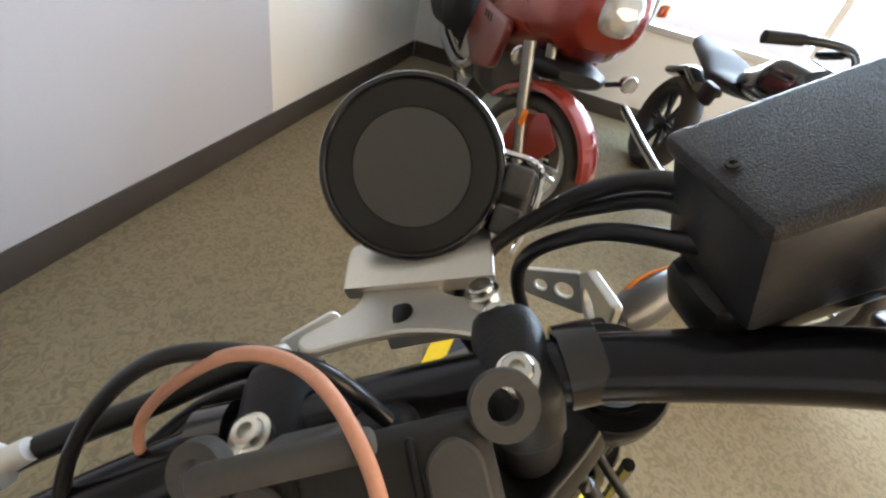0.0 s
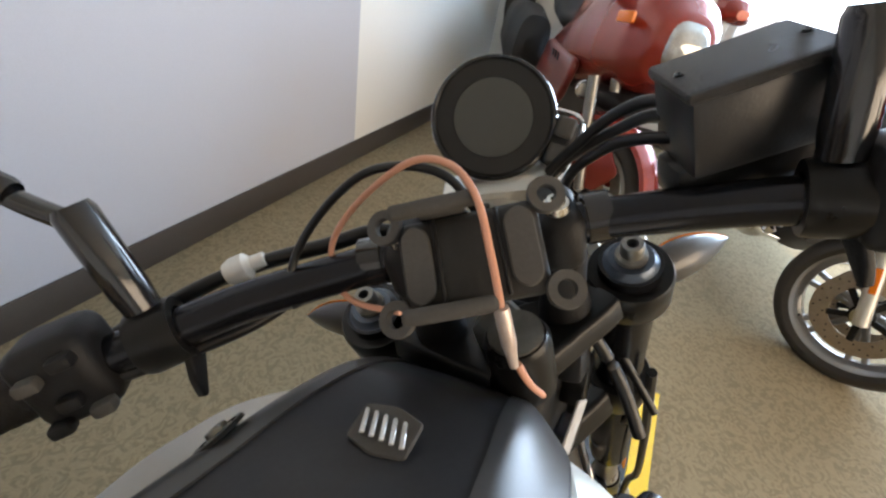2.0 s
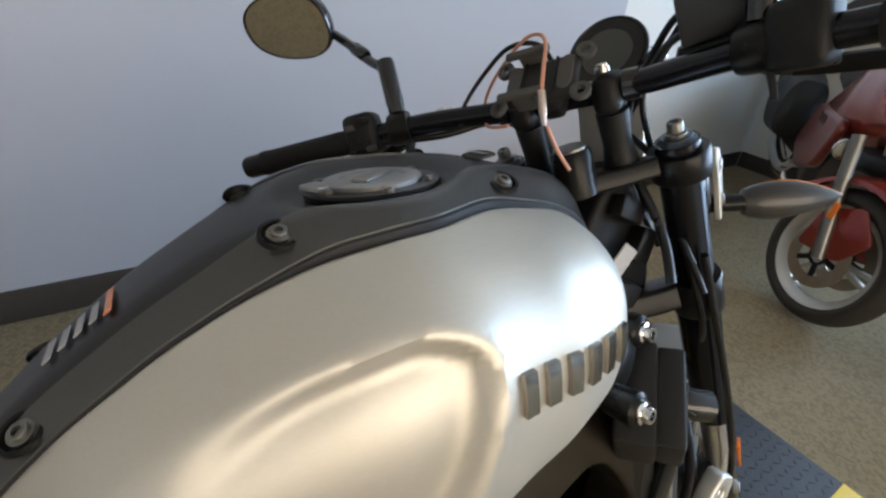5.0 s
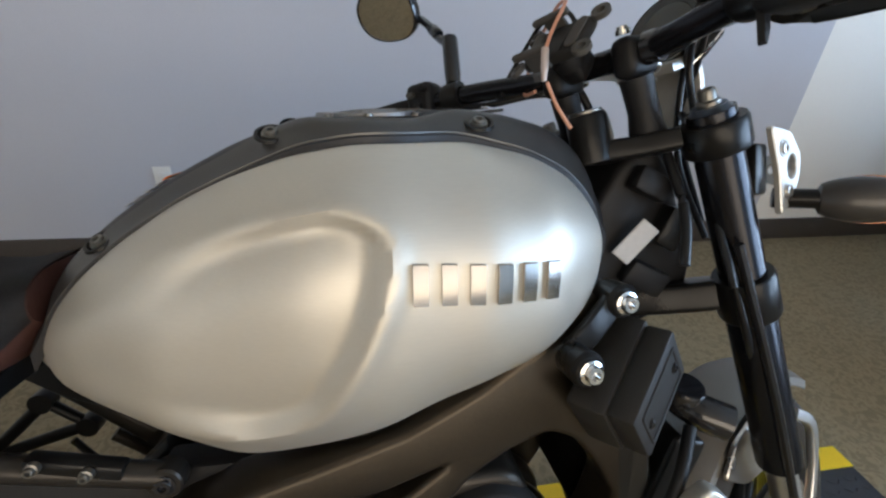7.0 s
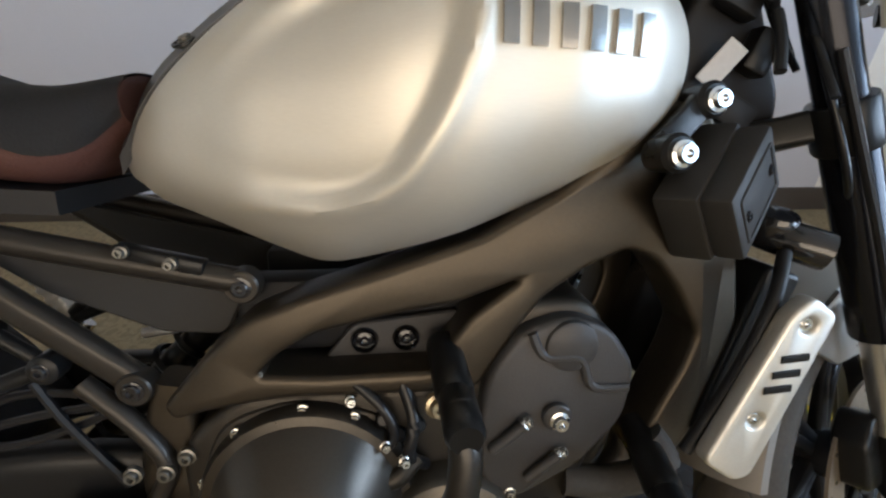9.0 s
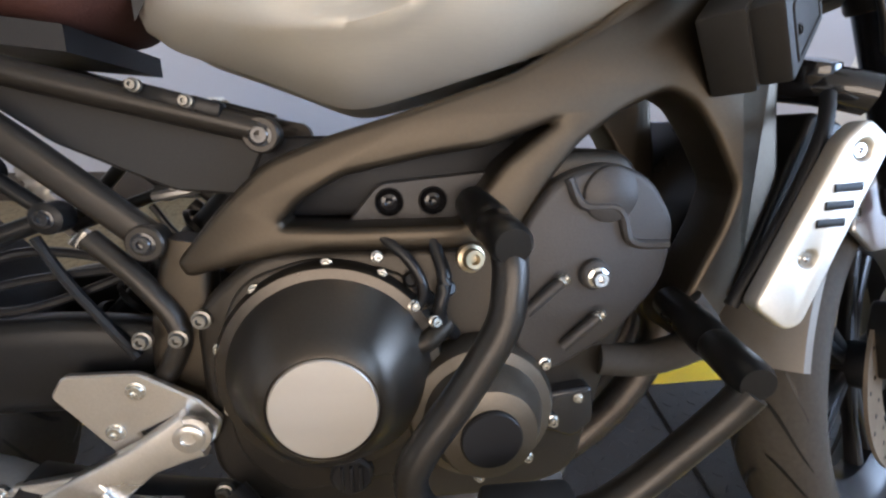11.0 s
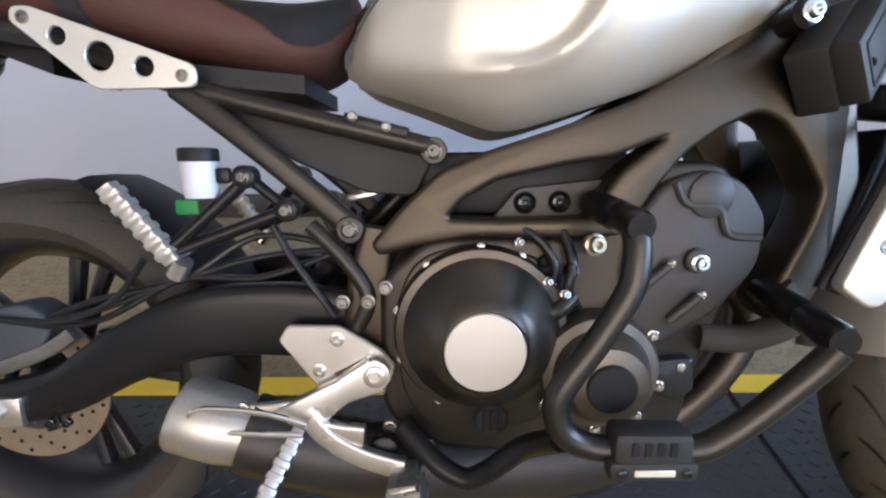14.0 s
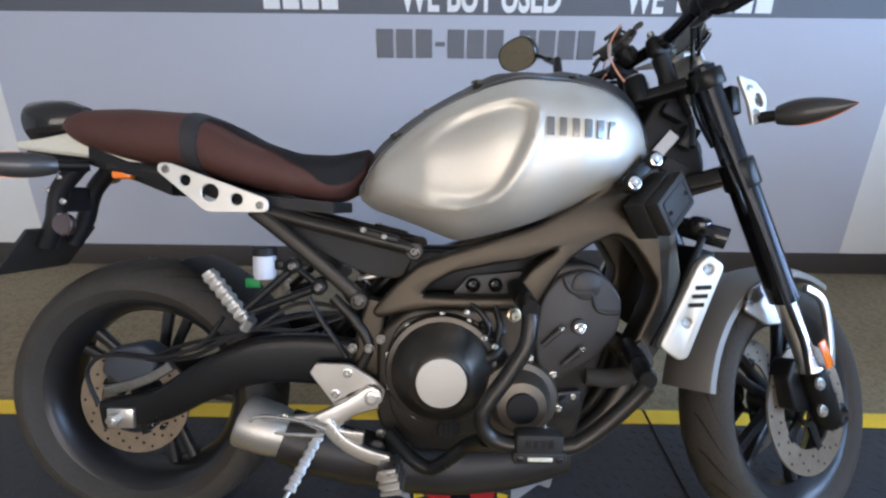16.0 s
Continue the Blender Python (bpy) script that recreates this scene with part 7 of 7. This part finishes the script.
for s in (-1, 1):
    bm = bmesh.new()
    tube(bm, [(0.02, s * 0.1, 0.29), (-0.12, s * 0.1, 0.6)], 0.026, 4, 16)
    steered("fork_leg", bm, ALU_W, "bright fork leg")
    bm = bmesh.new()
    tube(bm, [(-0.12, s * 0.1, 0.6), (-0.26, s * 0.1, 0.92)], 0.022, 4, 16)
    steered("fork_tube", bm, CHROME)
    bm = bmesh.new()
    box(bm, (-0.05, s * 0.132, 0.46), (0.022, 0.008, 0.1), m=pose(0, 0, 0, 0, -24, 0), bevel=0.003)
    steered("fork_reflector", bm, ORANGE, "amber fork reflector")
    bm = bmesh.new()
    tube(bm, [(-0.3, s * 0.08, 0.72), (-0.28, s * 0.22, 0.74), (-0.33, s * 0.31, 0.62), (-0.4, s * 0.31, 0.42), (-0.45, s * 0.22, 0.32), (-0.48, s * 0.1, 0.3)], 0.016, 8, 14)
    part("engine_guard", bm, CHROME, crz, "chrome engine guard")
    bm = bmesh.new()
    tube(bm, [(-0.32, s * 0.1, 0.62), (-0.34, s * 0.28, 0.6), (-0.38, s * 0.34, 0.52)], 0.01, 6, 12)
    part("guard_brace", bm, CHROME, crz)
    bm = bmesh.new()
    tube(bm, [(-0.34, 0, 1.02), (-0.36, s * 0.2, 1.06), (-0.45, s * 0.36, 1.04), (-0.55, s * 0.42, 1.0)], 0.0135, 8, 12)
    steered("handlebar", bm, BLACKM)
    bm = bmesh.new()
    lathe(bm, [(0, 0), (0.018, 0), (0.019, 0.12), (0, 0.125)], (-0.46, s * 0.37, 1.035), (-0.65, s * 0.7, -0.25), 16)
    steered("grip", bm, GRIPR)
    bm = bmesh.new()
    lathe(bm, [(0, -0.03), (0.02, -0.025), (0.028, 0), (0.025, 0.02), (0, 0.022)], (-0.24, s * 0.2, 0.82), (1, 0, 0), 20)
    steered("signal", bm, CHROME, "chrome indicator")
    bm = bmesh.new()
    box(bm, (-0.85, s * 0.24, 0.68), (0.12, 0.05, 0.1), bevel=0.02)
    part("side_cover", bm, PLASTIC, crz)
    bm = bmesh.new()
    tube(bm, [(-0.5, s * 0.12, 0.5), (-0.46, s * 0.17, 0.35), (-0.6, s * 0.2, 0.25), (-1.0, s * 0.22, 0.25), (-1.6, s * 0.24, 0.28)], 0.03, 6, 16)
    part("exhaust_pipe", bm, CHROME, crz, "chrome exhaust pipe")
bm = bmesh.new()
lathe(bm, [(0.335, -0.075), (0.35, -0.06), (0.357, 0), (0.35, 0.06), (0.335, 0.075), (0.35, 0)], (0, 0, 0.315), (0, 1, 0), 26, 20, 115)
steered("front_mudguard", bm, BLACKG, "gloss black front mudguard")
bm = bmesh.new()
lathe(bm, [(0, -0.12), (0.05, -0.11), (0.09, -0.05), (0.1, 0.0), (0.1, 0.03), (0.092, 0.035), (0.085, 0.03), (0, 0.045)], (-0.18, 0, 0.86), (1, 0, -0.1), 32)
steered("headlamp", bm, CHROME, "round chrome headlamp")
for rows, nm, ma, lb in (
    ([(-0.42, 0.86, 0.05, 0.07), (-0.5, 0.87, 0.11, 0.14), (-0.7, 0.86, 0.12, 0.16), (-0.95, 0.78, 0.06, 0.1)], "tank", BLACKG, "gloss black fuel tank"),
    ([(-0.92, 0.74, 0.03, 0.12), (-1.1, 0.72, 0.05, 0.17), (-1.3, 0.77, 0.06, 0.15), (-1.6, 0.8, 0.05, 0.1)], "seat", DARKSEAT, "black seat"),
    ([(-0.42, 0.45, 0.1, 0.1), (-0.52, 0.46, 0.2, 0.15), (-0.8, 0.46, 0.2, 0.15), (-0.95, 0.42, 0.12, 0.1)], "engine", ENGINE2, "dark finned engine"),
    ([(-1.3, 0.62, 0.03, 0.1), (-1.5, 0.66, 0.03, 0.1), (-1.75, 0.58, 0.03, 0.09)], "rear_mudguard", BLACKG, "gloss black rear mudguard"),
):
    bm = bmesh.new()
    loft_x(bm, dense(rows), 22, 0.75)
    part(nm, bm, ma, crz, lb)
for k in range(7):
    bm = bmesh.new()
    box(bm, (-0.62, 0, 0.5 + 0.022 * k), (0.2, 0.33, 0.008), bevel=0.003, seg=1)
    part("cooling_fin", bm, ENGINE2, crz)

# ---- standing show tyre by the wall -----------------------------------------------------
disp = thing("display_tyre", pose(4.86, 1.02, 0.0, 0, 0, 90), "large black display tyre with white bars standing by the wall", "tyre")
bm = bmesh.new()
lathe(bm, [(0.4, -0.06), (0.46, -0.085), (0.56, -0.08), (0.61, -0.05), (0.625, 0), (0.61, 0.05), (0.56, 0.08), (0.46, 0.085), (0.4, 0.06), (0.41, 0), (0.4, -0.06)], (0, 0, 0.82), (0, 1, 0), 56)
part("tyre_body", bm, RUBBER, disp, "black display tyre")
for k in range(7):
    a = radians(200 - 22 * k)
    for s in (-1, 1):
        bm = bmesh.new()
        box(bm, (0, 0, 0), (0.014, 0.003, 0.07), bevel=0.001, seg=1)
        bmesh.ops.transform(bm, matrix=Matrix.Translation((0.51 * math.cos(a), s * 0.0845, 0.82 + 0.51 * math.sin(a))) @ Matrix.Rotation(-(a - math.pi / 2), 4, "Y"), verts=bm.verts)
        part("white_mark", bm, LETTER_W, disp, "white sidewall bar")
bm = bmesh.new()
box(bm, (0, 0, 0.02), (0.4, 0.36, 0.04), bevel=0.01)
tube(bm, [(0, 0, 0.03), (0, 0, 0.24)], 0.03, 4, 16)
part("stand", bm, BLACKM, disp, "black stand")
